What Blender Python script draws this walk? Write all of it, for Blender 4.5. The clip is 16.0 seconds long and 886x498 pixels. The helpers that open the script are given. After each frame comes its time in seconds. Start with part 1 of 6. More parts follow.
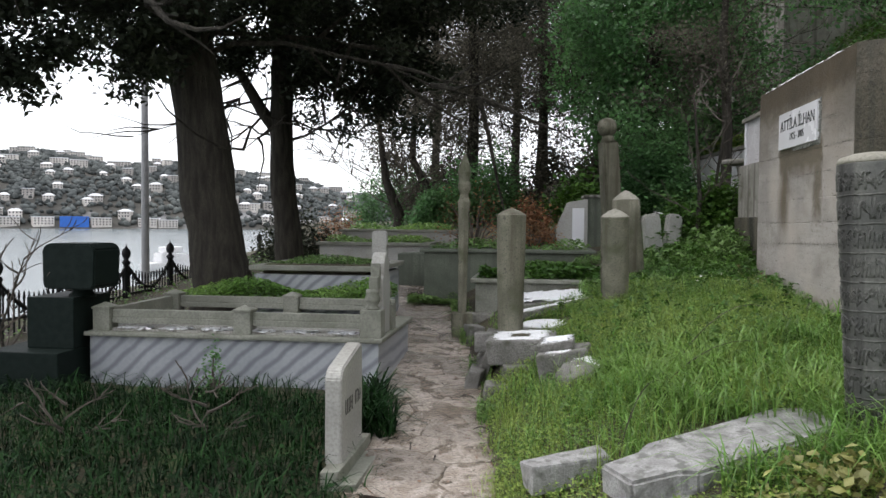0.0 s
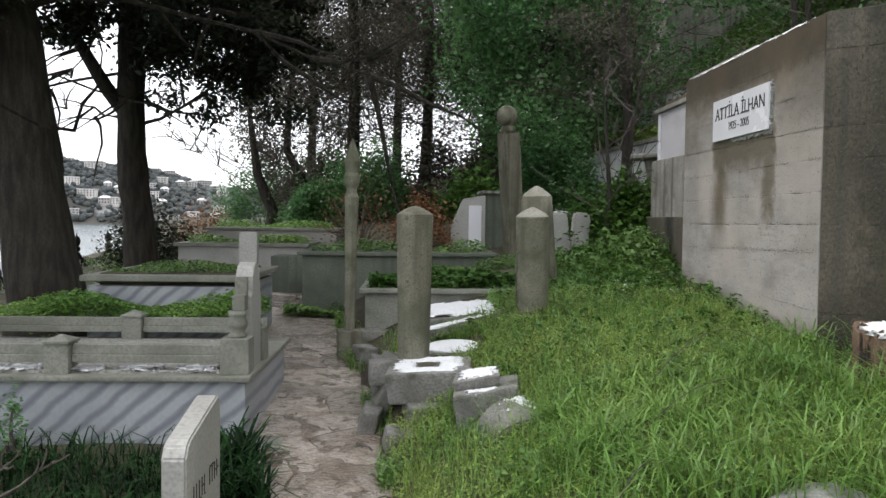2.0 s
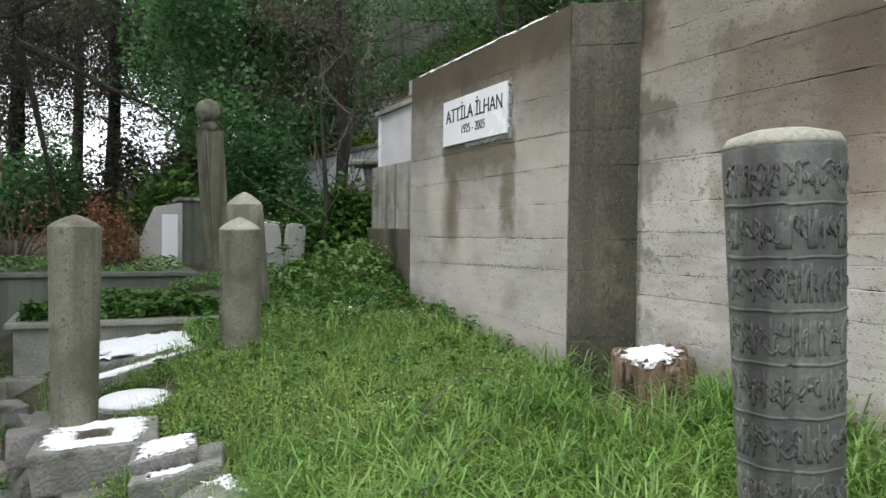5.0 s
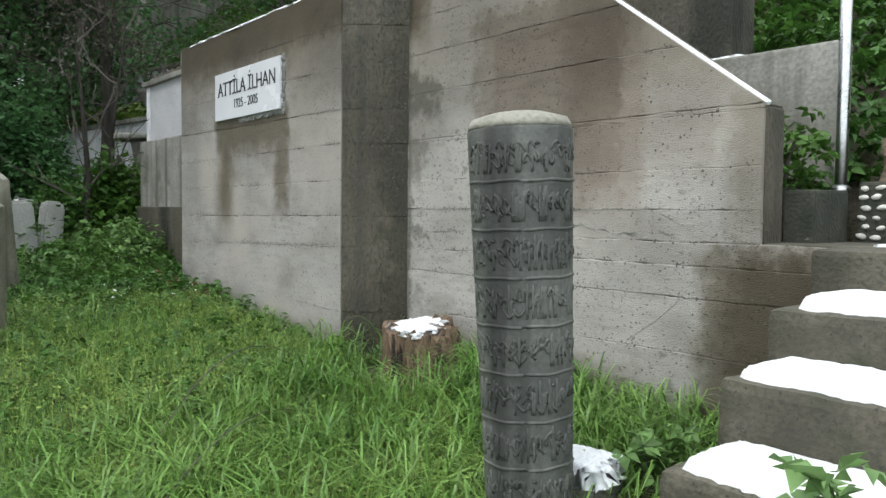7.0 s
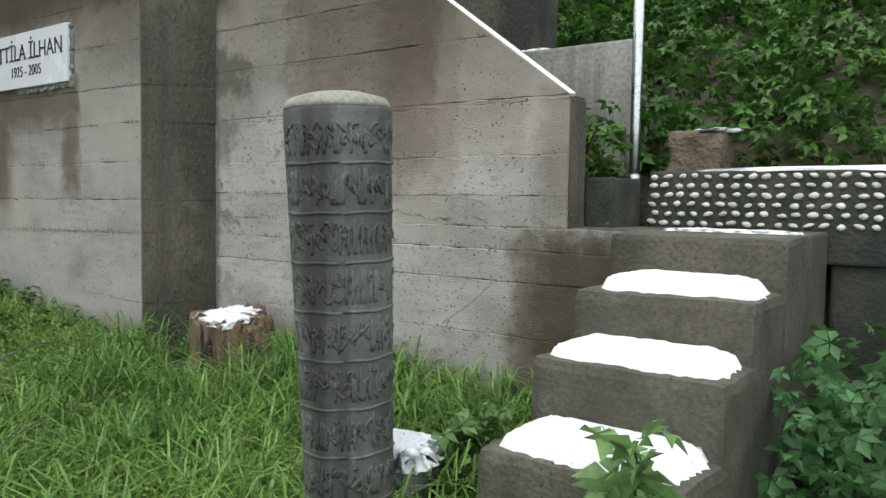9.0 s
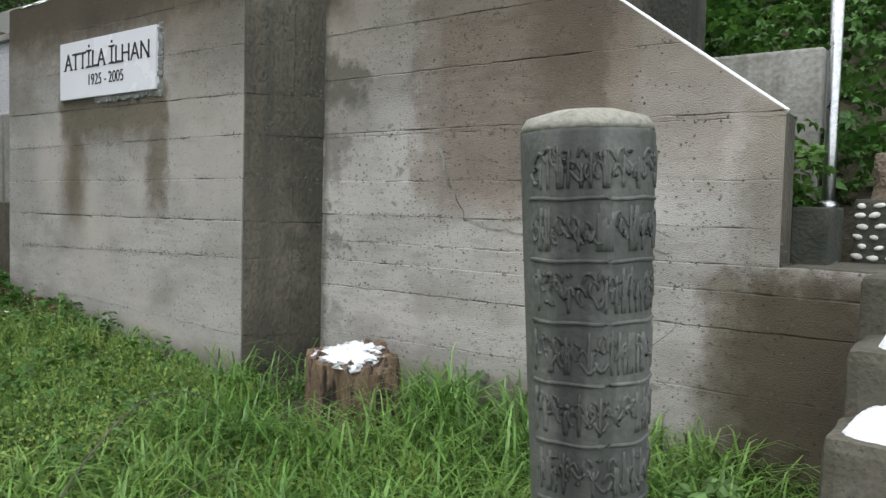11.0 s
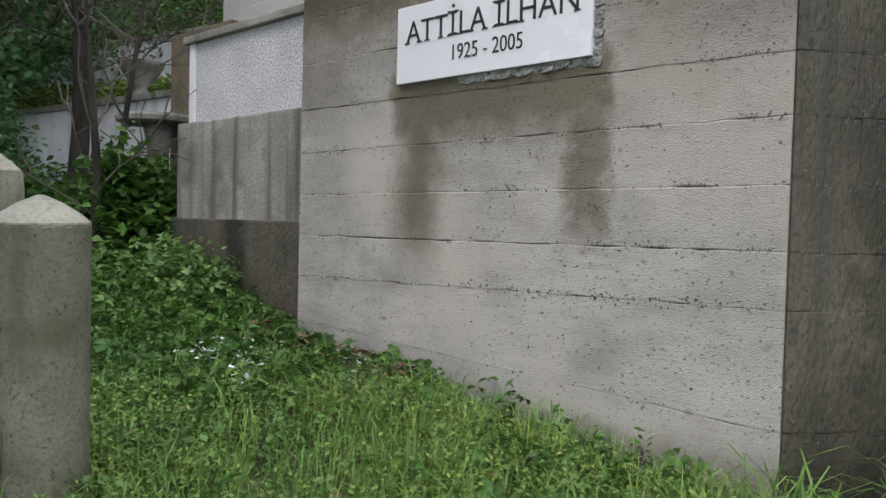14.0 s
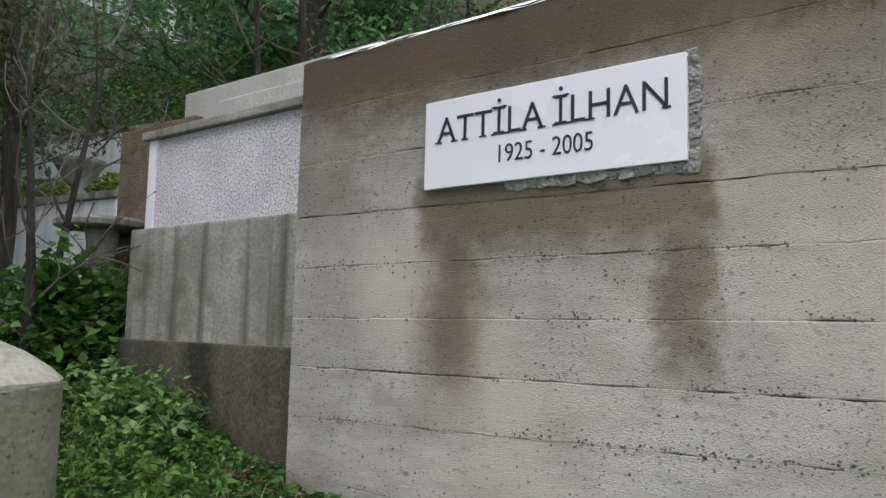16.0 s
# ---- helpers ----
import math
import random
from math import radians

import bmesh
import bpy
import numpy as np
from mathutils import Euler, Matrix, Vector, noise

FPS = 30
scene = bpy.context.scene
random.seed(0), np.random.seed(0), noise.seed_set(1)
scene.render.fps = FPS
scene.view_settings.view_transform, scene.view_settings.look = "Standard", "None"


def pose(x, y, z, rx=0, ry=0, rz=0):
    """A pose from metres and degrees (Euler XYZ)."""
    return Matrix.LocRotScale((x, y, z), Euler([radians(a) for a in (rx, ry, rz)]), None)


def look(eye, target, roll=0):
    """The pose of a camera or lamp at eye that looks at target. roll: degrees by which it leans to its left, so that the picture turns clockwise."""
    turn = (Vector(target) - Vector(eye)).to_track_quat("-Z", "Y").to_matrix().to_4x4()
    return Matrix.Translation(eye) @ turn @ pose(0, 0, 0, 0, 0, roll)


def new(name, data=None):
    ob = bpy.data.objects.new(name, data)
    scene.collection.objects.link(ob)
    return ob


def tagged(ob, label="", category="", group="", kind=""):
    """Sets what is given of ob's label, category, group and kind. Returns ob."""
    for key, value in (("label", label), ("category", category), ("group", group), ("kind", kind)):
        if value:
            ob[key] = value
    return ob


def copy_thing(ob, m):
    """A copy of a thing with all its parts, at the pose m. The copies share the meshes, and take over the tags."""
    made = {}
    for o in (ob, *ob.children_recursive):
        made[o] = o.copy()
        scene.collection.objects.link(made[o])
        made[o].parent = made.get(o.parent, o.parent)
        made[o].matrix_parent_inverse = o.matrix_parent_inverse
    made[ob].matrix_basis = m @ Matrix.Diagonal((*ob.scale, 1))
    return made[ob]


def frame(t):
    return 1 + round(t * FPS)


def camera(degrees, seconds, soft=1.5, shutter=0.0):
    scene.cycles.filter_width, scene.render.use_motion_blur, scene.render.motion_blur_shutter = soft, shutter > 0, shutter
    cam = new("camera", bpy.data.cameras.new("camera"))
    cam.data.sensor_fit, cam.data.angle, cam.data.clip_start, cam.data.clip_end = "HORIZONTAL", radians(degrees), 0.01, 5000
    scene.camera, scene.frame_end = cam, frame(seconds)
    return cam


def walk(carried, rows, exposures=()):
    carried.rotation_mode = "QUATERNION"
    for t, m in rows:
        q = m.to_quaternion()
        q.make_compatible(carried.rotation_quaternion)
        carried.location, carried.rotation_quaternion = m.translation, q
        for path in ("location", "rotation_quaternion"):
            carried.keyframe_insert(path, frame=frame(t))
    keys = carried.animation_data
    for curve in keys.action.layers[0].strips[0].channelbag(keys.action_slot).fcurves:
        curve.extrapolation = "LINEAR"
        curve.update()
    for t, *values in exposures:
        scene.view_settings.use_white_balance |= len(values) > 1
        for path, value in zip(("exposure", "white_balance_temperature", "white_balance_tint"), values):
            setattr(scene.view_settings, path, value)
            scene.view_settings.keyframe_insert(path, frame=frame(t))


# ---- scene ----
cam = camera(60.0, 16.0, shutter=0.0)
PATH = [
    (0, (0.448, 1.402, 1.649), (0.206, 3.386, 1.578), 0.5),
    (0.5, (0.355, 1.715, 1.626), (0.113, 3.699, 1.554), 0.5),
    (1, (0.309, 2.048, 1.608), (0.14, 4.039, 1.537), 0.3),
    (1.5, (0.3, 2.315, 1.66), (0.202, 4.312, 1.588), 0.5),
    (2, (0.232, 2.589, 1.682), (0.313, 4.585, 1.603), 0.7),
    (2.5, (0.23, 2.83, 1.685), (0.487, 4.812, 1.609), 0.6),
    (3, (0.275, 3.078, 1.685), (0.601, 5.049, 1.602), 0.6),
    (3.5, (0.297, 3.301, 1.677), (0.751, 5.247, 1.595), 0.8),
    (4, (0.291, 3.5, 1.714), (0.973, 5.378, 1.632), 0.9),
    (4.2, (0.326, 3.533, 1.695), (1.042, 5.399, 1.637), 0.9),
    (6.3, (0.383, 3.472, 1.721), (1.447, 5.163, 1.638), 0.3),
    (6.5, (0.385, 3.461, 1.718), (1.51, 5.112, 1.631), 0.4),
    (7, (0.422, 3.449, 1.692), (1.693, 4.991, 1.6), 0.6),
    (7.5, (0.437, 3.442, 1.684), (1.835, 4.869, 1.588), 0.8),
    (8, (0.443, 3.436, 1.677), (1.951, 4.747, 1.586), 1.1),
    (8.2, (0.436, 3.434, 1.677), (1.989, 4.69, 1.584), 1.0),
    (10.3, (0.443, 3.806, 1.741), (2.064, 4.97, 1.615), 1.0),
    (10.5, (0.477, 3.882, 1.753), (2.087, 5.064, 1.633), 1.1),
    (11, (0.408, 4.158, 1.745), (2.004, 5.36, 1.644), 1.5),
    (11.5, (0.336, 4.429, 1.729), (1.91, 5.661, 1.654), 1.5),
    (12, (0.403, 4.734, 1.685), (1.943, 6.008, 1.614), 2.1),
    (12.5, (0.347, 5.082, 1.719), (1.875, 6.37, 1.641), 1.8),
    (13, (0.291, 5.449, 1.705), (1.793, 6.769, 1.649), 2.1),
    (13.5, (0.331, 5.82, 1.705), (1.812, 7.162, 1.629), 1.6),
    (14, (0.363, 6.136, 1.723), (1.831, 7.493, 1.662), 1.5),
    (14.5, (0.397, 6.382, 1.758), (1.859, 7.745, 1.698), 1.5),
    (15, (0.458, 6.581, 1.779), (1.952, 7.91, 1.79), 1.5),
    (15.5, (0.505, 6.722, 1.805), (2.038, 7.997, 1.954), 1.4),
    (16, (0.502, 6.786, 1.814), (2.084, 7.992, 2.024), 1.4),
]
EXPO = [(0.0, 0.3, 6500, 11), (2.0, 0.42, 6500, 10), (4.0, 0.74, 6500, 9), (6.5, 0.7, 6250, 4), (8.2, 0.42, 6250, 3), (11.0, 0.5, 6250, 7), (16.0, 0.58, 6300, 11)]

walk(cam, [(t, look(eye, target, roll)) for t, eye, target, roll in PATH], exposures=EXPO)

# ---- world and light ----
world = bpy.data.worlds.new("overcast_sky")
scene.world = world
world.use_nodes = True
wn, wl = world.node_tree.nodes, world.node_tree.links
wn.clear()
w_out, w_bg = wn.new("ShaderNodeOutputWorld"), wn.new("ShaderNodeBackground")
w_sky, w_mix = wn.new("ShaderNodeTexSky"), wn.new("ShaderNodeMix")
w_co, w_no, w_ramp = wn.new("ShaderNodeTexCoord"), wn.new("ShaderNodeTexNoise"), wn.new("ShaderNodeValToRGB")
w_sky.sky_type, w_sky.sun_disc = "NISHITA", False
w_sky.sun_elevation, w_sky.sun_rotation = radians(60), radians(-84)
w_no.inputs["Scale"].default_value, w_no.inputs["Detail"].default_value = 2.2, 5
w_ramp.color_ramp.elements[0].color = (8.0, 8.2, 8.6, 1)
w_ramp.color_ramp.elements[1].color = (11.5, 11.6, 11.8, 1)
w_mix.data_type = "RGBA"
w_mix.inputs["Factor"].default_value = 0.85
wl.new(w_co.outputs["Generated"], w_no.inputs["Vector"])
wl.new(w_no.outputs["Fac"], w_ramp.inputs["Fac"])
wl.new(w_sky.outputs[0], w_mix.inputs["A"])
wl.new(w_ramp.outputs[0], w_mix.inputs["B"])
wl.new(w_mix.outputs["Result"], w_bg.inputs["Color"])
w_bg.inputs["Strength"].default_value = 0.15
wl.new(w_bg.outputs[0], w_out.inputs["Surface"])

sun_data = bpy.data.lights.new("sun", "SUN")
sun_data.energy, sun_data.angle, sun_data.color = 1.1, radians(30), (1.0, 0.96, 0.9)
sun = new("sun", sun_data)
sun.matrix_world = look((-5, 0.5, 9), (0, 0, 0))


# ---- materials ----
def mat(name, a, b, scale=6.0, fine=70.0, rough=0.8, bump=0.3, dist=0.01, spots=None, spot_scale=3.0, spot_cut=0.58, spot_soft=0.12, pits=None, veins=None,
        island=0.0, obj=0.0, metal=0.0, translucent=0.0, stretch=(1, 1, 1), streak=None, rough_var=0.15, spec=0.5, grit=0.6, boards=None):
    """Two-scale procedural surface: colours a and b by a coarse noise, grain and relief by a fine one, spots by a third."""
    m = bpy.data.materials.new(name)
    m.use_nodes = True
    n, l = m.node_tree.nodes, m.node_tree.links
    bs = n["Principled BSDF"]
    geo = n.new("ShaderNodeNewGeometry")
    mp = n.new("ShaderNodeMapping")
    mp.inputs["Scale"].default_value = stretch
    l.new(geo.outputs["Position"], mp.inputs["Vector"])

    def noise_tex(s, d, vec):
        t = n.new("ShaderNodeTexNoise")
        t.inputs["Scale"].default_value, t.inputs["Detail"].default_value = s, d
        l.new(vec, t.inputs["Vector"])
        return t.outputs["Fac"]

    def mix(f, x, y, mode="MIX"):
        k = n.new("ShaderNodeMix")
        k.data_type, k.blend_type = "RGBA", mode
        for s, v in (("Factor", f), ("A", x), ("B", y)):
            if isinstance(v, (tuple, float, int)):
                k.inputs[s].default_value = v if not isinstance(v, tuple) else (*v, 1)
            else:
                l.new(v, k.inputs[s])
        return k.outputs["Result"]

    def cut(f, lo, hi):
        r = n.new("ShaderNodeMapRange")
        r.inputs[1].default_value, r.inputs[2].default_value = lo, hi
        l.new(f, r.inputs[0])
        return r.outputs[0]

    coarse = noise_tex(scale, 5, mp.outputs[0])
    grain = noise_tex(fine, 3, mp.outputs[0])
    col = mix(cut(coarse, 0.35, 0.65), a, b)
    col = mix(cut(grain, 0.4, 0.75), col, mix(grit, col, tuple(c * 0.55 for c in a)))
    if spots:
        col = mix(cut(noise_tex(spot_scale, 6, mp.outputs[0]), spot_cut, spot_cut + spot_soft), col, spots)
    if pits:
        col = mix(cut(noise_tex(85, 3, mp.outputs[0]), 0.62, 0.68), col, pits)
        col = mix(cut(noise_tex(22, 5, mp.outputs[0]), 0.64, 0.72), col, tuple(1.5 * c for c in pits))
    if boards:
        bg = n.new("ShaderNodeMapping")
        bg.inputs["Scale"].default_value = (4, 6, 34)
        l.new(geo.outputs["Position"], bg.inputs["Vector"])
        bgrain = noise_tex(1.0, 5, bg.outputs[0])
        col = mix(cut(bgrain, 0.52, 0.85), col, boards)
        blot = noise_tex(1.3, 4, geo.outputs["Position"])
        col = mix(cut(blot, 0.46, 0.72), col, tuple(k_ * c for k_, c in zip((1.36, 1.31, 1.27), a)))
    if veins:
        wv = n.new("ShaderNodeTexWave")
        wv.inputs["Scale"].default_value, wv.inputs["Distortion"].default_value, wv.inputs["Detail"].default_value = 2.9, 2.6, 7
        wv.inputs["Detail Scale"].default_value = 1.2
        vm = n.new("ShaderNodeMapping")
        vm.inputs["Rotation"].default_value = (0, radians(-44), 0)
        vm.inputs["Scale"].default_value = (1.0, 0.6, 1.2)
        l.new(geo.outputs["Position"], vm.inputs["Vector"])
        l.new(vm.outputs[0], wv.inputs["Vector"])
        col = mix(cut(wv.outputs["Fac"], 0.4, 1.25), col, veins)
    if streak:
        sm = n.new("ShaderNodeMapping")
        sm.inputs["Scale"].default_value = (9, 9, 0.5)
        l.new(geo.outputs["Position"], sm.inputs["Vector"])
        col = mix(cut(noise_tex(1.0, 5, sm.outputs[0]), 0.5, 0.68), col, streak)
    if island or obj:
        if island:
            r = geo.outputs["Random Per Island"]
        else:
            r = n.new("ShaderNodeObjectInfo").outputs["Random"]
        hv = n.new("ShaderNodeHueSaturation")
        hv.inputs["Hue"].default_value = 0.5
        k = island or obj
        v = n.new("ShaderNodeMapRange")
        v.inputs[3].default_value, v.inputs[4].default_value = 1 - k, 1 + k
        l.new(r, v.inputs[0])
        l.new(v.outputs[0], hv.inputs["Value"])
        l.new(col, hv.inputs["Color"])
        col = hv.outputs[0]
    l.new(col, bs.inputs["Base Color"])
    rr = n.new("ShaderNodeMapRange")
    rr.inputs[3].default_value, rr.inputs[4].default_value = max(0.03, rough - rough_var), min(1, rough + rough_var)
    l.new(coarse, rr.inputs[0])
    l.new(rr.outputs[0], bs.inputs["Roughness"])
    bs.inputs["Metallic"].default_value = metal
    bs.inputs["Specular IOR Level"].default_value = spec
    if bump:
        bp = n.new("ShaderNodeBump")
        bp.inputs["Strength"].default_value, bp.inputs["Distance"].default_value = bump, dist
        ad = n.new("ShaderNodeMath")
        ad.operation = "ADD"
        l.new(grain, ad.inputs[0])
        l.new(coarse, ad.inputs[1])
        l.new(ad.outputs[0], bp.inputs["Height"])
        l.new(bp.outputs[0], bs.inputs["Normal"])
    if translucent:
        tr = n.new("ShaderNodeBsdfTranslucent")
        l.new(col, tr.inputs["Color"])
        ms = n.new("ShaderNodeMixShader")
        ms.inputs[0].default_value = translucent
        l.new(bs.outputs[0], ms.inputs[1])
        l.new(tr.outputs[0], ms.inputs[2])
        l.new(ms.outputs[0], n["Material Output"].inputs["Surface"])
    return m


M = {
    "soil": mat("wet_soil", (0.045, 0.035, 0.025), (0.09, 0.085, 0.04), 3, 40, 0.85, 0.6, 0.03, spots=(0.05, 0.075, 0.025)),
    "mud": mat("wet_mud", (0.16, 0.125, 0.095), (0.32, 0.27, 0.225), 5, 45, 0.14, 0.9, 0.025, spots=(0.07, 0.052, 0.04), spot_scale=8, spot_cut=0.56, spot_soft=0.14, rough_var=0.12, spec=0.9),
    "flag": mat("wet_flagstone", (0.3, 0.248, 0.205), (0.56, 0.495, 0.44), 7, 60, 0.13, 0.9, 0.02, spots=(0.18, 0.145, 0.112), spot_scale=7, spot_cut=0.53, spot_soft=0.12, obj=0.22, rough_var=0.13, spec=0.9),
    "concrete": mat("board_marked_concrete", (0.345, 0.322, 0.296), (0.46, 0.43, 0.4), 2.6, 230, 0.85, 0.7, 0.005, spots=(0.27, 0.25, 0.222), spot_scale=4, spot_cut=0.5, spot_soft=0.22, pits=(0.15, 0.138, 0.12), obj=0.06, stretch=(1, 0.8, 1.25), grit=0.5, boards=(0.27, 0.252, 0.225)),
    # algae-damp concrete, coloured darker still for the shade on the wall's return
    "damp": mat("algae_damp_shaded_concrete", (0.065, 0.055, 0.038), (0.165, 0.145, 0.108), 2.6, 70, 0.75, 0.8, 0.012, spots=(0.022, 0.022, 0.015), spot_scale=2.6, spot_cut=0.49, spot_soft=0.16, stretch=(1, 1, 0.55), pits=(0.03, 0.028, 0.022), streak=(0.05, 0.048, 0.036)),
    "mossdark": mat("black_green_mossy_concrete", (0.022, 0.026, 0.018), (0.06, 0.058, 0.042), 5, 70, 0.8, 0.7, 0.008, spots=(0.014, 0.02, 0.012), spot_scale=8, spot_cut=0.5, spot_soft=0.18),
    "oldcon": mat("old_stained_concrete", (0.22, 0.21, 0.185), (0.36, 0.345, 0.315), 3, 60, 0.88, 0.5, 0.008, streak=(0.085, 0.08, 0.065), spots=(0.13, 0.125, 0.095), spot_scale=5, spot_cut=0.52, spot_soft=0.2),
    "stepcon": mat("mossy_step_concrete", (0.058, 0.052, 0.037), (0.12, 0.107, 0.08), 5, 70, 0.88, 0.7, 0.008, spots=(0.045, 0.045, 0.028), spot_scale=7, spot_cut=0.5, spot_soft=0.2, pits=(0.04, 0.038, 0.03)),
    "render": mat("white_roughcast", (0.56, 0.55, 0.57), (0.68, 0.67, 0.69), 4, 60, 0.9, 0.5, 0.008, spots=(0.2, 0.19, 0.2), spot_scale=115, spot_cut=0.5, spot_soft=0.1, grit=0.5),
    "whitewall": mat("weathered_white_paint", (0.66, 0.66, 0.7), (0.8, 0.8, 0.84), 3, 50, 0.8, 0.2, 0.005, streak=(0.5, 0.5, 0.52), grit=0.2),
    "column": mat("lichen_grey_limestone", (0.125, 0.122, 0.088), (0.215, 0.205, 0.155), 4, 90, 0.85, 0.5, 0.006, spots=(0.08, 0.09, 0.05), spot_scale=6, spot_cut=0.5, spot_soft=0.2, streak=(0.075, 0.068, 0.045), pits=(0.06, 0.058, 0.045)),
    "columndark": mat("dark_wet_carved_marble", (0.0723, 0.0748, 0.068), (0.136, 0.138, 0.123), 6, 80, 0.6, 0.35, 0.006, streak=(0.0298, 0.0298, 0.0272), spots=(0.178, 0.17, 0.145), spot_scale=7, spot_cut=0.64),
    "captop": mat("pale_lichened_cap", (0.259, 0.245, 0.202), (0.338, 0.324, 0.274), 8, 80, 0.9, 0.5, 0.008, spots=(0.18, 0.18, 0.137), spot_scale=12),
    "marble": mat("veined_grey_marble", (0.31, 0.325, 0.35), (0.39, 0.405, 0.43), 2, 40, 0.42, 0.05, 0.003, veins=(0.115, 0.123, 0.145), grit=0.2),
    "marbleold": mat("mossy_old_marble", (0.175, 0.178, 0.145), (0.26, 0.262, 0.222), 5, 60, 0.7, 0.3, 0.006, spots=(0.15, 0.158, 0.12), spot_scale=6),
    "marbleclean": mat("pale_clean_marble", (0.33, 0.322, 0.296), (0.42, 0.412, 0.385), 4, 60, 0.5, 0.15, 0.004, streak=(0.328, 0.328, 0.312)),
    "tombgreen": mat("algae_green_tomb_stone", (0.09, 0.103, 0.078), (0.15, 0.165, 0.13), 4, 60, 0.75, 0.35, 0.008, streak=(0.08, 0.09, 0.07)),
    "granite": mat("dark_green_granite", (0.007, 0.013, 0.011), (0.014, 0.021, 0.019), 20, 150, 0.6, 0.1, 0.003, spec=0.1),
    "rubble": mat("weathered_block_stone", (0.15, 0.145, 0.13), (0.27, 0.26, 0.245), 6, 70, 0.85, 0.8, 0.015, spots=(0.085, 0.0892, 0.0638), spot_scale=7, spot_cut=0.54),
    "slabstone": mat("grey_lichen_slab", (0.26, 0.255, 0.25), (0.4, 0.395, 0.39), 14, 110, 0.8, 0.6, 0.01, spots=(0.16, 0.16, 0.15), spot_scale=16, spot_cut=0.52),
    "plaque": mat("white_marble_plaque", (0.693, 0.693, 0.72), (0.711, 0.711, 0.738), 3, 150, 0.25, 0.0, grit=0.04),
    "letter": mat("black_letter_paint", (0.012, 0.012, 0.014), (0.02, 0.02, 0.022), 20, 80, 0.5, 0.0),
    "redrock": mat("reddish_brown_rock", (0.1, 0.076, 0.05), (0.17, 0.13, 0.092), 8, 70, 0.9, 1.0, 0.015, spots=(0.06, 0.05, 0.04), spot_scale=9),
    "mortar": mat("grey_green_mortar", (0.2, 0.2, 0.185), (0.3, 0.3, 0.28), 12, 90, 0.9, 0.9, 0.015),
    "snow": mat("fresh_wet_snow", (0.83, 0.84, 0.86), (0.9, 0.9, 0.91), 12, 120, 0.7, 0.2, 0.004),
    "bark": mat("dark_cypress_bark", (0.04, 0.036, 0.03), (0.085, 0.076, 0.063), 5, 40, 0.95, 1.0, 0.03, stretch=(4, 4, 0.7), spec=0.2),
    "barkbrown": mat("brown_rotten_stump_wood", (0.17, 0.107, 0.068), (0.33, 0.225, 0.15), 8, 60, 0.9, 1.0, 0.02, spots=(0.03, 0.022, 0.018), spot_scale=9, spot_cut=0.52, stretch=(3, 3, 0.8)),
    "iron": mat("black_painted_iron", (0.012, 0.012, 0.013), (0.02, 0.02, 0.022), 20, 80, 0.6, 0.1, 0.002, spec=0.2),
    "steel": mat("brushed_steel", (0.5, 0.5, 0.5), (0.6, 0.6, 0.6), 10, 90, 0.3, 0.05, 0.001, metal=1.0),
    "polepaint": mat("grey_lamp_pole_paint", (0.22, 0.22, 0.23), (0.28, 0.28, 0.29), 10, 90, 0.5, 0.05, 0.001),
    "pebble": mat("white_pebbles", (0.5, 0.48, 0.43), (0.66, 0.64, 0.6), 25, 90, 0.6, 0.1, 0.003, obj=0.2),
    "pit": mat("dark_hollow_concrete", (0.09, 0.083, 0.068), (0.15, 0.14, 0.12), 20, 90, 0.95, 0.3, 0.004),
    "gravel": mat("pale_gravel", (0.3, 0.29, 0.26), (0.5, 0.49, 0.45), 40, 120, 0.9, 1.0, 0.02),
}


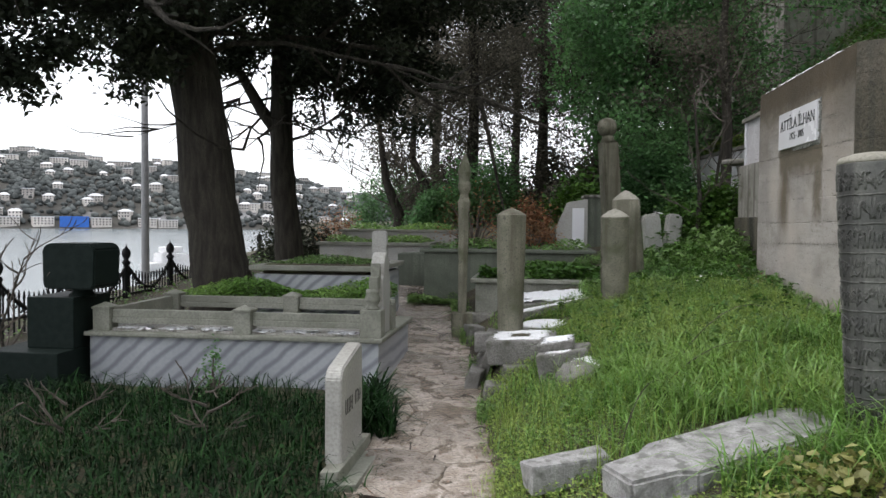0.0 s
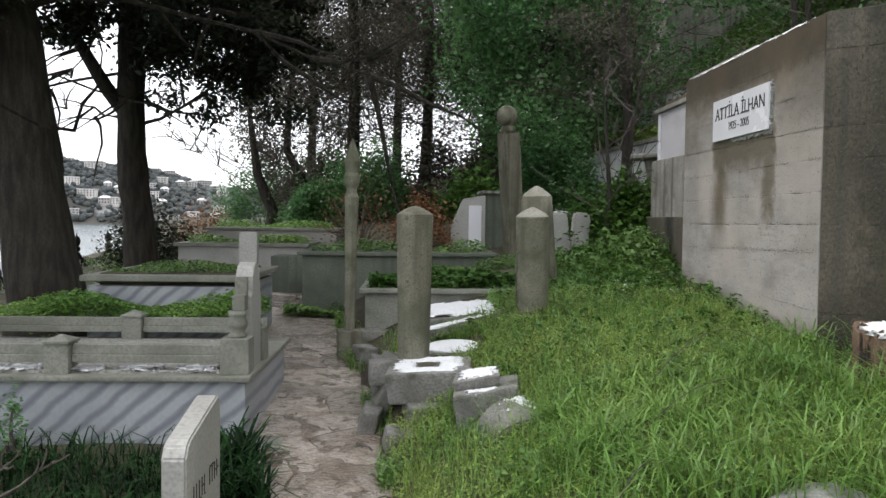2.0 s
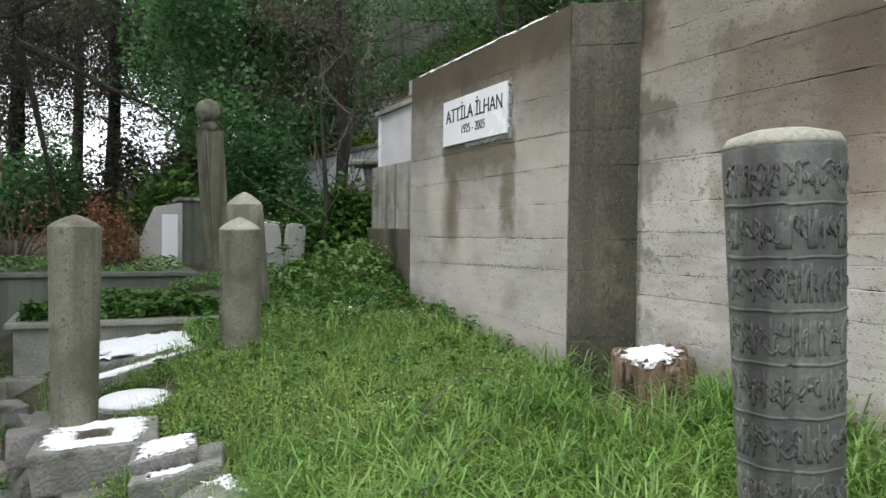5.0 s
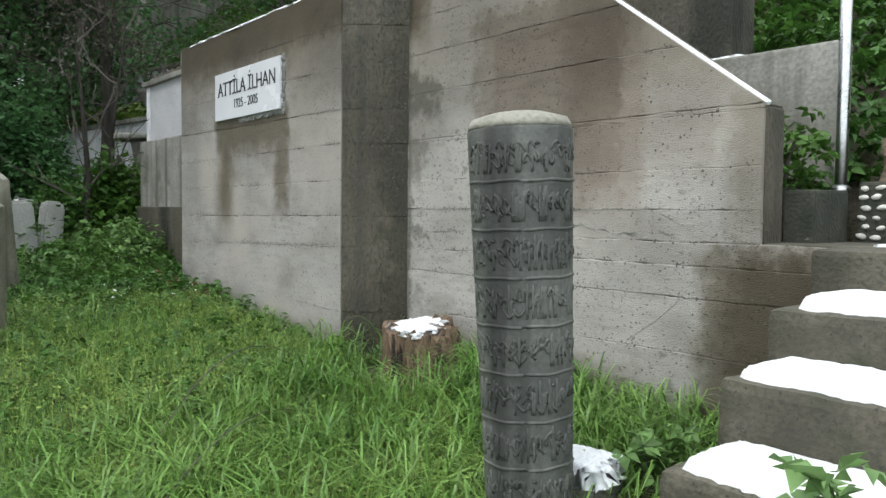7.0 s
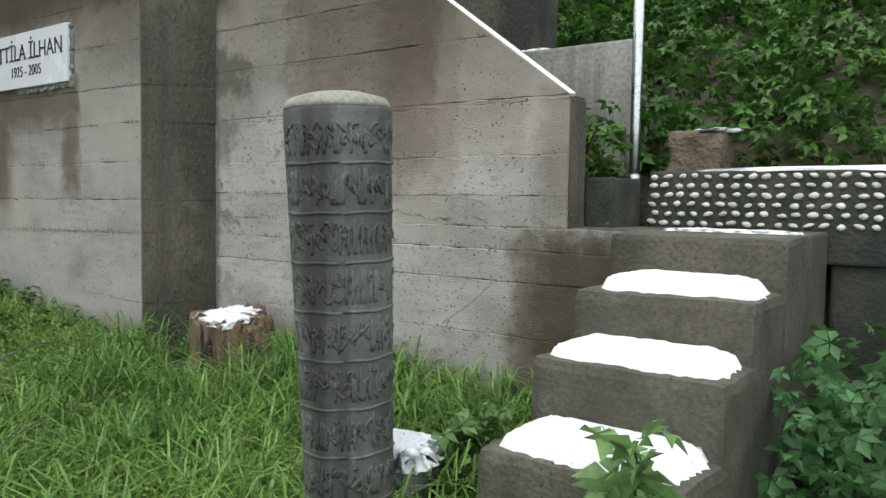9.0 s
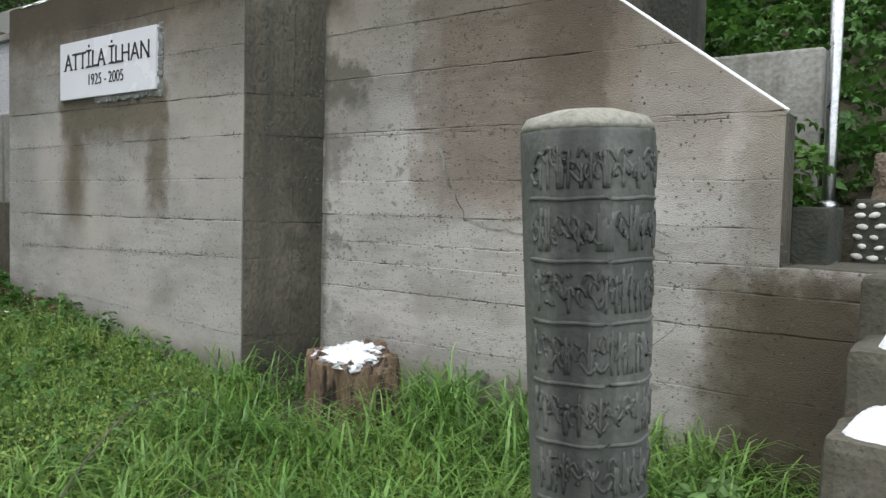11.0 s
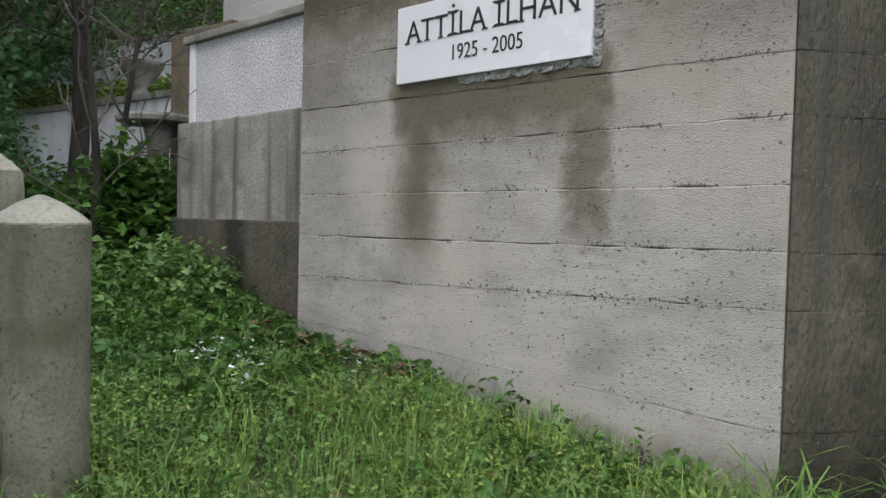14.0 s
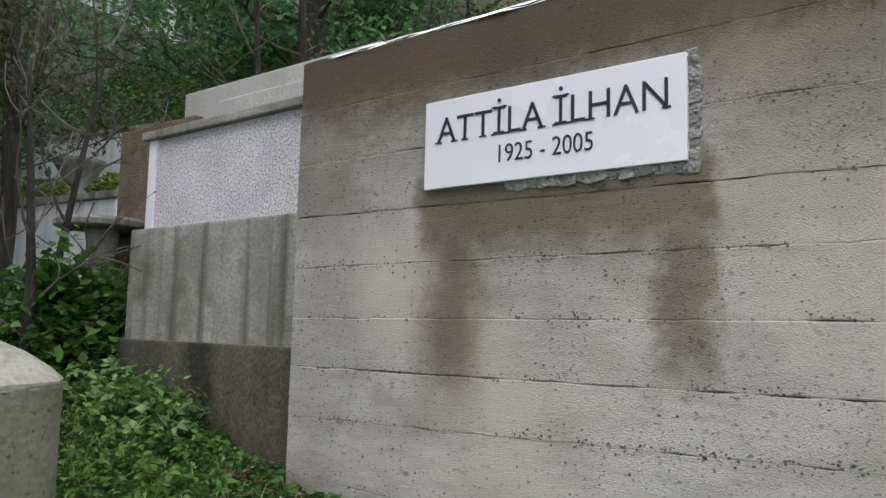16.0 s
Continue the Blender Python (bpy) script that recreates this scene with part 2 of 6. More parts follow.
def stain_and_darken(m, boxes, tone, wander=0.12):
    """Water stains and darker strips of given outlines (y from, y to, z from, z to, soft edge) with wandering edges."""
    n, l = m.node_tree.nodes, m.node_tree.links
    bs = n["Principled BSDF"]
    old = bs.inputs["Base Color"].links[0].from_socket
    geo, no = n.new("ShaderNodeNewGeometry"), n.new("ShaderNodeTexNoise")
    no.inputs["Scale"].default_value, no.inputs["Detail"].default_value, no.inputs["Roughness"].default_value = 9.0, 8, 0.68
    l.new(geo.outputs["Position"], no.inputs["Vector"])
    mad = n.new("ShaderNodeVectorMath")
    mad.operation = "MULTIPLY_ADD"
    l.new(no.outputs["Color"], mad.inputs[0])
    mad.inputs[1].default_value = (wander * 2,) * 3
    l.new(geo.outputs["Position"], mad.inputs[2])
    sub = n.new("ShaderNodeVectorMath")
    sub.operation = "SUBTRACT"
    l.new(mad.outputs[0], sub.inputs[0])
    sub.inputs[1].default_value = (wander,) * 3
    sep = n.new("ShaderNodeSeparateXYZ")
    l.new(sub.outputs[0], sep.inputs[0])

    def ramp(sock, lo, hi):
        r = n.new("ShaderNodeMapRange")
        r.interpolation_type = "SMOOTHSTEP"
        r.inputs[1].default_value, r.inputs[2].default_value = lo, hi
        l.new(sock, r.inputs[0])
        return r.outputs[0]

    def math2(op, a, b):
        k = n.new("ShaderNodeMath")
        k.operation = op
        for i, v in enumerate((a, b)):
            if isinstance(v, float):
                k.inputs[i].default_value = v
            else:
                l.new(v, k.inputs[i])
        return k.outputs[0]

    total = None
    for y0, y1, z0, z1, e, amount in boxes:
        f = math2("MULTIPLY", math2("MULTIPLY", ramp(sep.outputs["Y"], y0 - e, y0 + e), ramp(sep.outputs["Y"], y1 + e, y1 - e)),
                  math2("MULTIPLY", ramp(sep.outputs["Z"], z0 - e * 2, z0 + e * 2), ramp(sep.outputs["Z"], z1 + e, z1 - e)))
        f = math2("MULTIPLY", f, amount)
        total = f if total is None else math2("MAXIMUM", total, f)
    mx = n.new("ShaderNodeMix")
    mx.data_type, mx.blend_type = "RGBA", "MULTIPLY"
    l.new(total, mx.inputs["Factor"])
    l.new(old, mx.inputs["A"])
    mx.inputs["B"].default_value = (*tone, 1)
    l.new(mx.outputs["Result"], bs.inputs["Base Color"])


stain_and_darken(M["concrete"], [
    (6.5, 9.4, 2.5, 3.4, 0.14, 0.95), (6.4, 7.45, 2.15, 3.4, 0.2, 0.55), (8.2, 8.42, 1.6, 2.35, 0.1, 0.95), (7.44, 7.6, 1.7, 2.35, 0.05, 0.85), (7.42, 8.46, 2.06, 2.34, 0.05, 0.95),
    (8.75, 9.2, 2.2, 2.7, 0.1, 0.5), (4.3, 6.7, 2.26, 3.4, 0.16, 0.62), (4.5, 4.95, 0.4, 1.58, 0.06, 0.9), (4.5, 4.85, 1.6, 2.1, 0.06, 0.6),
    (8.8, 9.2, 0.9, 1.3, 0.1, 0.35), (6.8, 9.1, 0.8, 1.08, 0.05, 0.4)], (0.33, 0.295, 0.22), 0.1)
# narrow darker strip down the inside corner, then ragged darker patches beside it
stain_and_darken(M["concrete"], [(6.64, 6.68, 0.9, 3.0, 0.025, 0.8)], (0.2, 0.21, 0.17), 0.06)
stain_and_darken(M["concrete"], [(6.42, 6.66, 2.18, 2.4, 0.05, 0.75), (6.5, 6.66, 1.56, 1.64, 0.02, 0.6), (6.52, 6.66, 1.85, 2.1, 0.03, 0.45), (6.5, 6.66, 1.2, 1.3, 0.03, 0.4)], (0.2, 0.215, 0.17), 0.24)
stain_and_darken(M["concrete"], [(5.3, 6.15, 1.78, 2.6, 0.04, 0.8), (4.9, 5.6, 1.85, 2.1, 0.05, 0.5), (5.2, 6.3, 0.8, 1.12, 0.04, 0.5)], (0.62, 0.56, 0.5), 0.16)
stain_and_darken(M["concrete"], [(5.2, 6.02, 1.7, 2.5, 0.03, 0.7)], (0.72, 0.66, 0.62), 0.06)


stain_and_darken(M["concrete"], [(6.5, 9.4, 2.6, 3.4, 0.06, 0.9), (6.86, 7.45, 2.4, 3.4, 0.1, 0.45), (4.6, 5.6, 2.1, 3.4, 0.1, 0.6), (4.3, 4.84, 0.4, 1.57, 0.06, 0.9)], (0.46, 0.42, 0.35), 0.14)

# return face: darker towards the inside corner and the foot
stain_and_darken(M["damp"], [(6.6, 6.74, 0.5, 3.2, 0.03, 0.8), (6.7, 6.95, 1.9, 2.6, 0.06, 0.5), (6.6, 6.9, 0.6, 1.25, 0.08, 0.55)], (0.42, 0.45, 0.36), 0.16)


# ---- builders ----
def link(name, bm, material, parent=None, smooth=False):
    me = bpy.data.meshes.new(name)
    bm.to_mesh(me)
    bm.free()
    me.materials.append(material)
    if smooth:
        for p in me.polygons:
            p.use_smooth = True
    ob = new(name, me)
    ob.parent = parent
    return ob


def part(name, bm, material, parent, label="", smooth=False):
    ob = link(name, bm, material, parent, smooth)
    return tagged(ob, label) if label else ob


def thing(name, label, category, group="", kind="", at=None):
    ob = new(name)
    if at is not None:
        ob.matrix_basis = at
    return tagged(ob, label, category, group, kind)


def box(x0, x1, y0, y1, z0, z1, bevel=0.008, rough=0.0, bm=None, seed=0):
    """A bevelled block; rough moves its corners a little."""
    own = bmesh.new()
    bmesh.ops.create_cube(own, size=1)
    rnd = random.Random(seed)
    for v in own.verts:
        v.co = Vector((x0 + (v.co.x + 0.5) * (x1 - x0), y0 + (v.co.y + 0.5) * (y1 - y0), z0 + (v.co.z + 0.5) * (z1 - z0)))
        if rough:
            v.co += Vector([rnd.uniform(-rough, rough) for _ in range(3)])
    if bevel:
        bmesh.ops.bevel(own, geom=own.edges[:], offset=bevel, segments=2, affect="EDGES", profile=0.6)
    if bm is None:
        return own
    me = bpy.data.meshes.new("tmp")
    own.to_mesh(me)
    own.free()
    bm.from_mesh(me)
    bpy.data.meshes.remove(me)
    return bm


def lathe(profile, segs=24, square=0.0, wob=0.0, seed=0):
    """A turned shape from (radius, z) pairs. square: how far the section leans to an octagon. wob: unevenness."""
    bm = bmesh.new()
    rnd = random.Random(seed)
    rings = []
    for r, z in profile:
        ring = []
        for i in range(segs):
            a = 2 * math.pi * i / segs
            k = 1.0
            if square:
                s = (a % (math.pi / 4)) - math.pi / 8
                k = (1 - square) + square * math.cos(math.pi / 8) / math.cos(s)
            k *= 1 + rnd.uniform(-wob, wob)
            ring.append(bm.verts.new((r * k * math.cos(a), r * k * math.sin(a), z + rnd.uniform(-wob, wob) * 0.05)))
        rings.append(ring)
    for p, q in zip(rings, rings[1:]):
        for i in range(segs):
            bm.faces.new((p[i], p[(i + 1) % segs], q[(i + 1) % segs], q[i]))
    bm.faces.new(rings[0][::-1])
    bm.faces.new(rings[-1])
    return bm


def prism(outline, axis, lo, hi, bevel=0.006):
    """A flat outline (pairs) drawn out along an axis from lo to hi."""
    bm = bmesh.new()
    def at(p, h):
        return {"x": (h, p[0], p[1]), "y": (p[0], h, p[1]), "z": (p[0], p[1], h)}[axis]
    a = [bm.verts.new(at(p, lo)) for p in outline]
    b = [bm.verts.new(at(p, hi)) for p in outline]
    bm.faces.new(a[::-1])
    bm.faces.new(b)
    for i in range(len(a)):
        j = (i + 1) % len(a)
        bm.faces.new((a[i], a[j], b[j], b[i]))
    bmesh.ops.recalc_face_normals(bm, faces=bm.faces)
    if bevel:
        bmesh.ops.bevel(bm, geom=[e for e in bm.edges if e.calc_face_angle(0) > 0.5], offset=bevel, segments=2, affect="EDGES")
    return bm


def np_mesh(name, verts, faces, material, parent=None, smooth=False):
    """A mesh from arrays: verts (n, 3), faces (m, k)."""
    verts, faces = np.asarray(verts, dtype=np.float32), np.asarray(faces, dtype=np.int32)
    me = bpy.data.meshes.new(name)
    me.vertices.add(len(verts))
    me.vertices.foreach_set("co", verts.ravel())
    k = faces.shape[1]
    me.loops.add(faces.size)
    me.loops.foreach_set("vertex_index", faces.ravel())
    me.polygons.add(len(faces))
    me.polygons.foreach_set("loop_start", np.arange(0, faces.size, k, dtype=np.int32))
    me.update(calc_edges=True)
    me.validate()
    me.materials.append(material)
    if smooth:
        me.polygons.foreach_set("use_smooth", np.ones(len(faces), dtype=bool))
    ob = new(name, me)
    ob.parent = parent
    return ob


def snow_pad(name, x0, x1, y0, y1, z, h, seed=0, parent=None, ragged=0.03, tilt=(0, 0)):
    """A rounded cushion of snow with a ragged rim."""
    n = 22
    rng = np.random.default_rng(seed)
    u, v = np.meshgrid(np.linspace(-1, 1, n), np.linspace(-1, 1, n), indexing="ij")
    edge = np.maximum(abs(u), abs(v))
    hh = h * np.clip(1 - edge ** 5, 0, 1) ** 0.5
    jit = rng.normal(0, 1, (n, n, 3)) * ragged * (edge > 0.8)[..., None] * np.array([1, 1, 0.1])
    x = (x0 + x1) / 2 + u * (x1 - x0) / 2 * (1 - 0.06 * abs(v) ** 4)
    y = (y0 + y1) / 2 + v * (y1 - y0) / 2 * (1 - 0.06 * abs(u) ** 4)
    zz = z + hh + rng.normal(0, 0.0015, (n, n)) + tilt[0] * (x - x0) + tilt[1] * (y - y0)
    vv = (np.stack([x, y, zz], -1) + jit).reshape(-1, 3)
    i = np.arange(n * n).reshape(n, n)
    f = np.stack([i[:-1, :-1], i[1:, :-1], i[1:, 1:], i[:-1, 1:]], -1).reshape(-1, 4)
    return np_mesh(name, vv, f, M["snow"], parent, True)


def sstep(lo, hi, v):
    t = np.clip((v - lo) / (hi - lo), 0, 1)
    return t * t * (3 - 2 * t)


# ---- lie of the land ----
def path_z(y):
    return 0.068 * (np.clip(y, -6, 26) - 1.35)


def path_mid(y):
    return np.interp(y, [-8, 1, 5.2, 6.2, 7.5, 9.9, 11.8, 16, 24], [0.6, 0.3, -0.1, -0.2, -0.36, -0.76, -1.1, -1.95, -4.2])


def land(x, y):
    """Height of the ground."""
    x, y = np.asarray(x, dtype=float), np.asarray(y, dtype=float)
    base = path_z(y)
    d = x - path_mid(y)
    right = 0.63 * (1 - np.exp(-np.clip(d - 0.34, 0, None) / 0.9))
    hill = (np.clip(x - 1.7, 0, None) * 0.26 + np.clip(x - 6, 0, None) * 0.5) * sstep(9.2, 10.6, y)
    hill = hill + 0.75 * sstep(0.05, 0.2, x - 3.86 + 0.121 * (y - 12.55)) * sstep(12.4, 12.6, y) + 0.7 * sstep(0.05, 0.2, x - 5.6 + 0.19 * (y - 14.3)) * sstep(14.1, 14.3, y)
    bank = np.clip(x - 3.35, 0, 60) * 0.8 * (1 - sstep(9.2, 10.6, y)) + 0.85 * sstep(3.3, 3.45, x) * (1 - sstep(9.2, 10.6, y))
    kept = 0.85 * sstep(2.92, 3.02, x) * sstep(4.66, 4.76, y) * (1 - sstep(8.9, 9.3, y)) * (1 - sstep(3.3, 3.45, x))
    foot = 0.07 * sstep(2.0, 2.6, x) * sstep(4.5, 4.9, y) * (1 - sstep(6.3, 7.0, y)) * (1 - sstep(2.9, 2.95, x))
    bump = 0.02 * np.sin(3.1 * x + 1.3 * y) * np.sin(2.3 * y - 0.7 * x) * sstep(0.4, 0.9, abs(d))
    z = base + right + foot + np.minimum(hill, 18) + np.minimum(bank, 30) + kept + bump
    fall = np.clip(-5.6 - 0.22 * np.clip(y - 18, 0, None) - x, 0, None)
    z = z - np.clip(fall * 1.2, 0, 14) - 0.04 * np.clip(-3 - x, 0, 2.6)
    z = z - 0.09 * np.exp(-((x - 2.5) ** 2 + (y - 6.2) ** 2) / 0.09)
    return z - 0.05 * (abs(d) < 0.36)


def axis_steps(lo, hi, step, far_lo, far_hi):
    mid = np.arange(lo, hi + step / 2, step)
    out = [step * 1.35 ** k for k in range(1, 60)]
    up = hi + np.cumsum(out)
    dn = lo - np.cumsum(out)
    return np.concatenate([dn[dn > far_lo][::-1], mid, up[up < far_hi]])


gx, gy = axis_steps(-6.2, 6.0, 0.1, -3000, 3000), axis_steps(-1.0, 15.0, 0.1, -3000, 3000)
GX, GY = np.meshgrid(gx, gy, indexing="ij")
GZ = land(GX, GY)
gi = np.arange(GX.size).reshape(GX.shape)
ground = np_mesh("ground", np.stack([GX, GY, GZ], -1).reshape(-1, 3),
                 np.stack([gi[:-1, :-1], gi[1:, :-1], gi[1:, 1:], gi[:-1, 1:]], -1).reshape(-1, 4), M["soil"], None, True)
tagged(ground, "damp dark soil of a hillside graveyard", "ground", kind="structure")


# ---- concrete grave wall with the name plaque ----
WX, WY0, WY1, WTOP = 2.55, 6.872, 9.08, 2.872
WX2, WZ0, WYI = 2.83, 0.55, 6.668
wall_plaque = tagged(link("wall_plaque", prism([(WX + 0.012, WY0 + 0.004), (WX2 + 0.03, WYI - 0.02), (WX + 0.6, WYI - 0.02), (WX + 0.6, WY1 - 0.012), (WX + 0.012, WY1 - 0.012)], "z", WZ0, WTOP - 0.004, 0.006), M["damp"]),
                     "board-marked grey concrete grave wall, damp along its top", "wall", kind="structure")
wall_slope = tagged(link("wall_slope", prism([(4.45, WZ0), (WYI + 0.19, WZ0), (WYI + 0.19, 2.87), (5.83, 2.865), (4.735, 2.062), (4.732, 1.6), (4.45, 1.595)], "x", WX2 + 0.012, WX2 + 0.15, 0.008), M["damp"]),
                    "weathered concrete wall with a top sloping down to the steps", "wall", kind="structure")
# heights of the board joints at the near and the far end of the name wall
JOINTS = [(0.6, 0.6), (0.96, 1.06), (1.17, 1.26), (1.512, 1.472), (1.673, 1.66), (1.861, 1.847), (2.049, 2.04), (2.228, 2.24), (2.44, 2.45), (2.66, 2.66), (2.872, 2.872)]
JOINTS2 = [0.6, 0.98, 1.2, 1.4, 1.515, 1.6, 1.715, 1.86, 2.05, 2.3, 2.5, 2.68, 2.87]
rb = random.Random(4)


def board(parent, out, lo0, lo1, hi0, hi1, mat_, k, name="board_panel"):
    """One board mark between four corners (lower and upper, start and end), a slightly proud strip facing out, with a worn arris."""
    out = Vector(out).normalized()
    proud = 0.008 + rb.uniform(0.0, 0.003)
    dip = rb.choice((0.0006, 0.001, 0.0025))
    lo0, lo1, hi0, hi1 = Vector(lo0), Vector(lo1), Vector(hi0), Vector(hi1)
    n = max(3, int((lo1 - lo0).length / 0.06))
    bm = bmesh.new()
    rows = []
    ra = random.Random(k)
    for j in range(n + 1):
        a, b = lo0.lerp(lo1, j / n), hi0.lerp(hi1, j / n)
        h = max(0.01, (b - a).length)
        row = []
        e = [ra.uniform(-0.003, 0.003) for _ in range(2)]
        for i, (f, dp) in enumerate(((0, dip), (0.004 / h, 0), (1 - 0.004 / h, 0), (1, dip))):
            row.append(bm.verts.new(a.lerp(b, f) + Vector((0, 0, e[i > 1])) + out * (proud - dp + ra.uniform(-0.0008, 0.0008))))
        rows.append(row)
    for p, q in zip(rows, rows[1:]):
        for i in range(3):
            bm.faces.new((p[i], p[i + 1], q[i + 1], q[i]))
    for r in (rows[0], rows[-1]):
        back = [bm.verts.new(r[i].co - out * 0.012) for i in (0, 3)]
        bm.faces.new((r[0], r[1], r[2], r[3], back[1], back[0]))
    bmesh.ops.recalc_face_normals(bm, faces=bm.faces)
    return part(name, bm, mat_, parent)


def pitting(bm, out, a, b, seed, per_m=150, spread=0.011):
    """Small broken-out holes gathered along a board joint from a to b."""
    r = random.Random(seed)
    a, b, out = Vector(a), Vector(b), Vector(out).normalized()
    along = (b - a).normalized()
    up = Vector((0, 0, 1))
    for _ in range(int((b - a).length * per_m)):
        t = r.random()
        c = a.lerp(b, t)
        if noise.noise(c * 4.3 + Vector((seed, 0, 0))) + r.uniform(-0.35, 0.35) < 0.02:
            continue
        c = c + up * r.gauss(0.004, spread) + out * 0.0125
        w = 0.0015 + 0.0045 * r.random() ** 2
        h = w * r.uniform(0.45, 0.95)
        ph = r.uniform(0, 1)
        bm.faces.new([bm.verts.new(c + along * w * math.cos(2 * math.pi * (q + ph) / 6) * r.uniform(0.6, 1.2) + up * h * math.sin(2 * math.pi * (q + ph) / 6) * r.uniform(0.6, 1.2)) for q in range(6)])


def slope_y(z):
    return 4.45 if z <= 1.6 else 4.732 if z <= 2.066 else 4.732 + (z - 2.066) * 1.357


RET = Vector((-(WY0 - WYI), -(WX2 - WX), 0)).normalized()
pits_plaque, pits_slope, pits_ret = bmesh.new(), bmesh.new(), bmesh.new()
for k, ((a, a2), (b, b2)) in enumerate(zip(JOINTS, JOINTS[1:])):
    board(wall_plaque, (-1, 0, 0), (WX + 0.01, WY0, a), (WX + 0.01, WY1, a2), (WX + 0.01, WY0, b), (WX + 0.01, WY1, b2), M["concrete"], k)
    # the damp return, its shade darkened into the colour, cast in two widths of board
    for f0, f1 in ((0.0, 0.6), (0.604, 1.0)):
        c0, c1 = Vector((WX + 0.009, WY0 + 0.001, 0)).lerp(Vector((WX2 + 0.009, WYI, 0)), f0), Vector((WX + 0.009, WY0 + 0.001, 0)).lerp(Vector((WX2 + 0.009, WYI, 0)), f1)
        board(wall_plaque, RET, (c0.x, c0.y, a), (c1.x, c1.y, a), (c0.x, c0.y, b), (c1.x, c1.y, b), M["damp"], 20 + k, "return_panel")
    if k:
        pitting(pits_plaque, (-1, 0, 0), (WX + 0.01, WY0 + 0.01, a), (WX + 0.01, WY1 - 0.01, a2), k, 320 if k in (3, 6) else 190)
        pitting(pits_plaque, (-1, 0, 0), (WX + 0.01, WY0 + 0.01, (a + b) / 2), (WX + 0.01, WY1 - 0.01, (a2 + b2) / 2), k + 100, 110, 0.05)
        pitting(pits_ret, RET, (WX + 0.012, WY0, a), (WX2 + 0.0, WYI + 0.008, a), k + 40, 320, 0.03)
# holes along the cast corner
pitting(pits_plaque, (-1, 0, 0), (WX + 0.01, WY0 + 0.004, 0.9), (WX + 0.01, WY0 + 0.03, 2.8), 7, 90, 0.02)
for k, (a, b) in enumerate(zip(JOINTS2, JOINTS2[1:])):
    cuts = [a] + [z for z in (1.6, 2.066) if a < z < b] + [b]
    for lo_, hi_ in zip(cuts, cuts[1:]):
        board(wall_slope, (-1, 0, 0), (WX2 + 0.01, slope_y(lo_ + 1e-4), lo_), (WX2 + 0.01, WYI, lo_), (WX2 + 0.01, slope_y(hi_), hi_), (WX2 + 0.01, WYI, hi_), M["concrete"], 70 + k)
    if k:
        pitting(pits_slope, (-1, 0, 0), (WX2 + 0.01, slope_y(a) + 0.02, a), (WX2 + 0.01, WYI - 0.01, a), k + 60, 190)
        pitting(pits_slope, (-1, 0, 0), (WX2 + 0.01, slope_y(a) + 0.15, (a + b) / 2), (WX2 + 0.01, WYI - 0.1, (a + b) / 2), k + 160, 170 if b > 2 else 70, 0.05)
for bm, owner in ((pits_plaque, wall_plaque), (pits_slope, wall_slope), (pits_ret, wall_plaque)):
    tagged(part("pit", bm, M["pit"], owner, "dark broken-out holes in the concrete"), kind="stuff")
crack = bmesh.new()
crack_pts = [(5.55, 1.71), (5.3, 1.72), (5.12, 1.7), (5.0, 1.65), (4.94, 1.58), (4.97, 1.47), (5.05, 1.37), (5.13, 1.3), (5.25, 1.22)]
rc = random.Random(6)
for (ya, za), (yb, zb) in zip(crack_pts, crack_pts[1:]):
    for i in range(3):
        t0, t1 = i / 3, (i + 1) / 3
        p, q = (ya + (yb - ya) * t0, za + (zb - za) * t0), (ya + (yb - ya) * t1, za + (zb - za) * t1)
        w = rc.uniform(0.001, 0.0028)
        crack.faces.new([crack.verts.new((WX2 - 0.0005, y_, z_)) for y_, z_ in ((p[0], p[1] - w), (q[0], q[1] - w), (q[0], q[1] + w), (p[0], p[1] + w))])
edge_pts = [(6.16, 2.42), (6.14, 2.28), (6.07, 2.11), (5.98, 1.9), (5.885, 1.71), (5.69, 1.68), (5.49, 1.655), (5.25, 1.62), (5.05, 1.63)]
for (ya, za), (yb, zb) in zip(edge_pts, edge_pts[1:]):
    nx_, nz_ = zb - za, ya - yb
    ll = math.hypot(nx_, nz_)
    last = None
    for i in range(9):
        t = i / 8
        j_ = 0.03 * noise.noise(Vector((ya + t * (yb - ya), za + t * (zb - za), 1.3)) * 14) if 0 < i < 8 else 0
        w = 0.002 + 0.012 * abs(noise.noise(Vector((ya * 3 + t, za * 3, 4.0)) * 3))
        c_ = (ya + (yb - ya) * t + nx_ / ll * j_, za + (zb - za) * t + nz_ / ll * j_)
        now = [(c_[0] + nx_ / ll * s_, c_[1] + nz_ / ll * s_) for s_ in (-w, w)]
        if last:
            crack.faces.new([crack.verts.new((WX2 - 0.0005, *p_)) for p_ in (last[0], now[0], now[1], last[1])])
        last = now
tagged(part("crack", crack, M["oldcon"], wall_slope, "grey crack and patch edge in the concrete"), kind="stuff")
# snow along the wall tops
snow_pad("snow_on_wall", WX + 0.0, WX + 0.2, WY0, WY1, WTOP - 0.008, 0.024, 3, ragged=0.003)
tagged(bpy.data.objects["snow_on_wall"], "thin line of snow along a concrete wall top", "snow")
bm = bmesh.new()
box(WX2 + 0.012, WX2 + 0.05, -0.68, 0.68, -0.008, 0.006, 0.004, 0.003, bm)
sn = link("snow_strip", bm, M["snow"])
sn.matrix_basis = pose(0, 5.28, 2.468, 36.3, 0, 0)
tagged(sn, "thin strip of snow on a sloping concrete wall top", "snow")

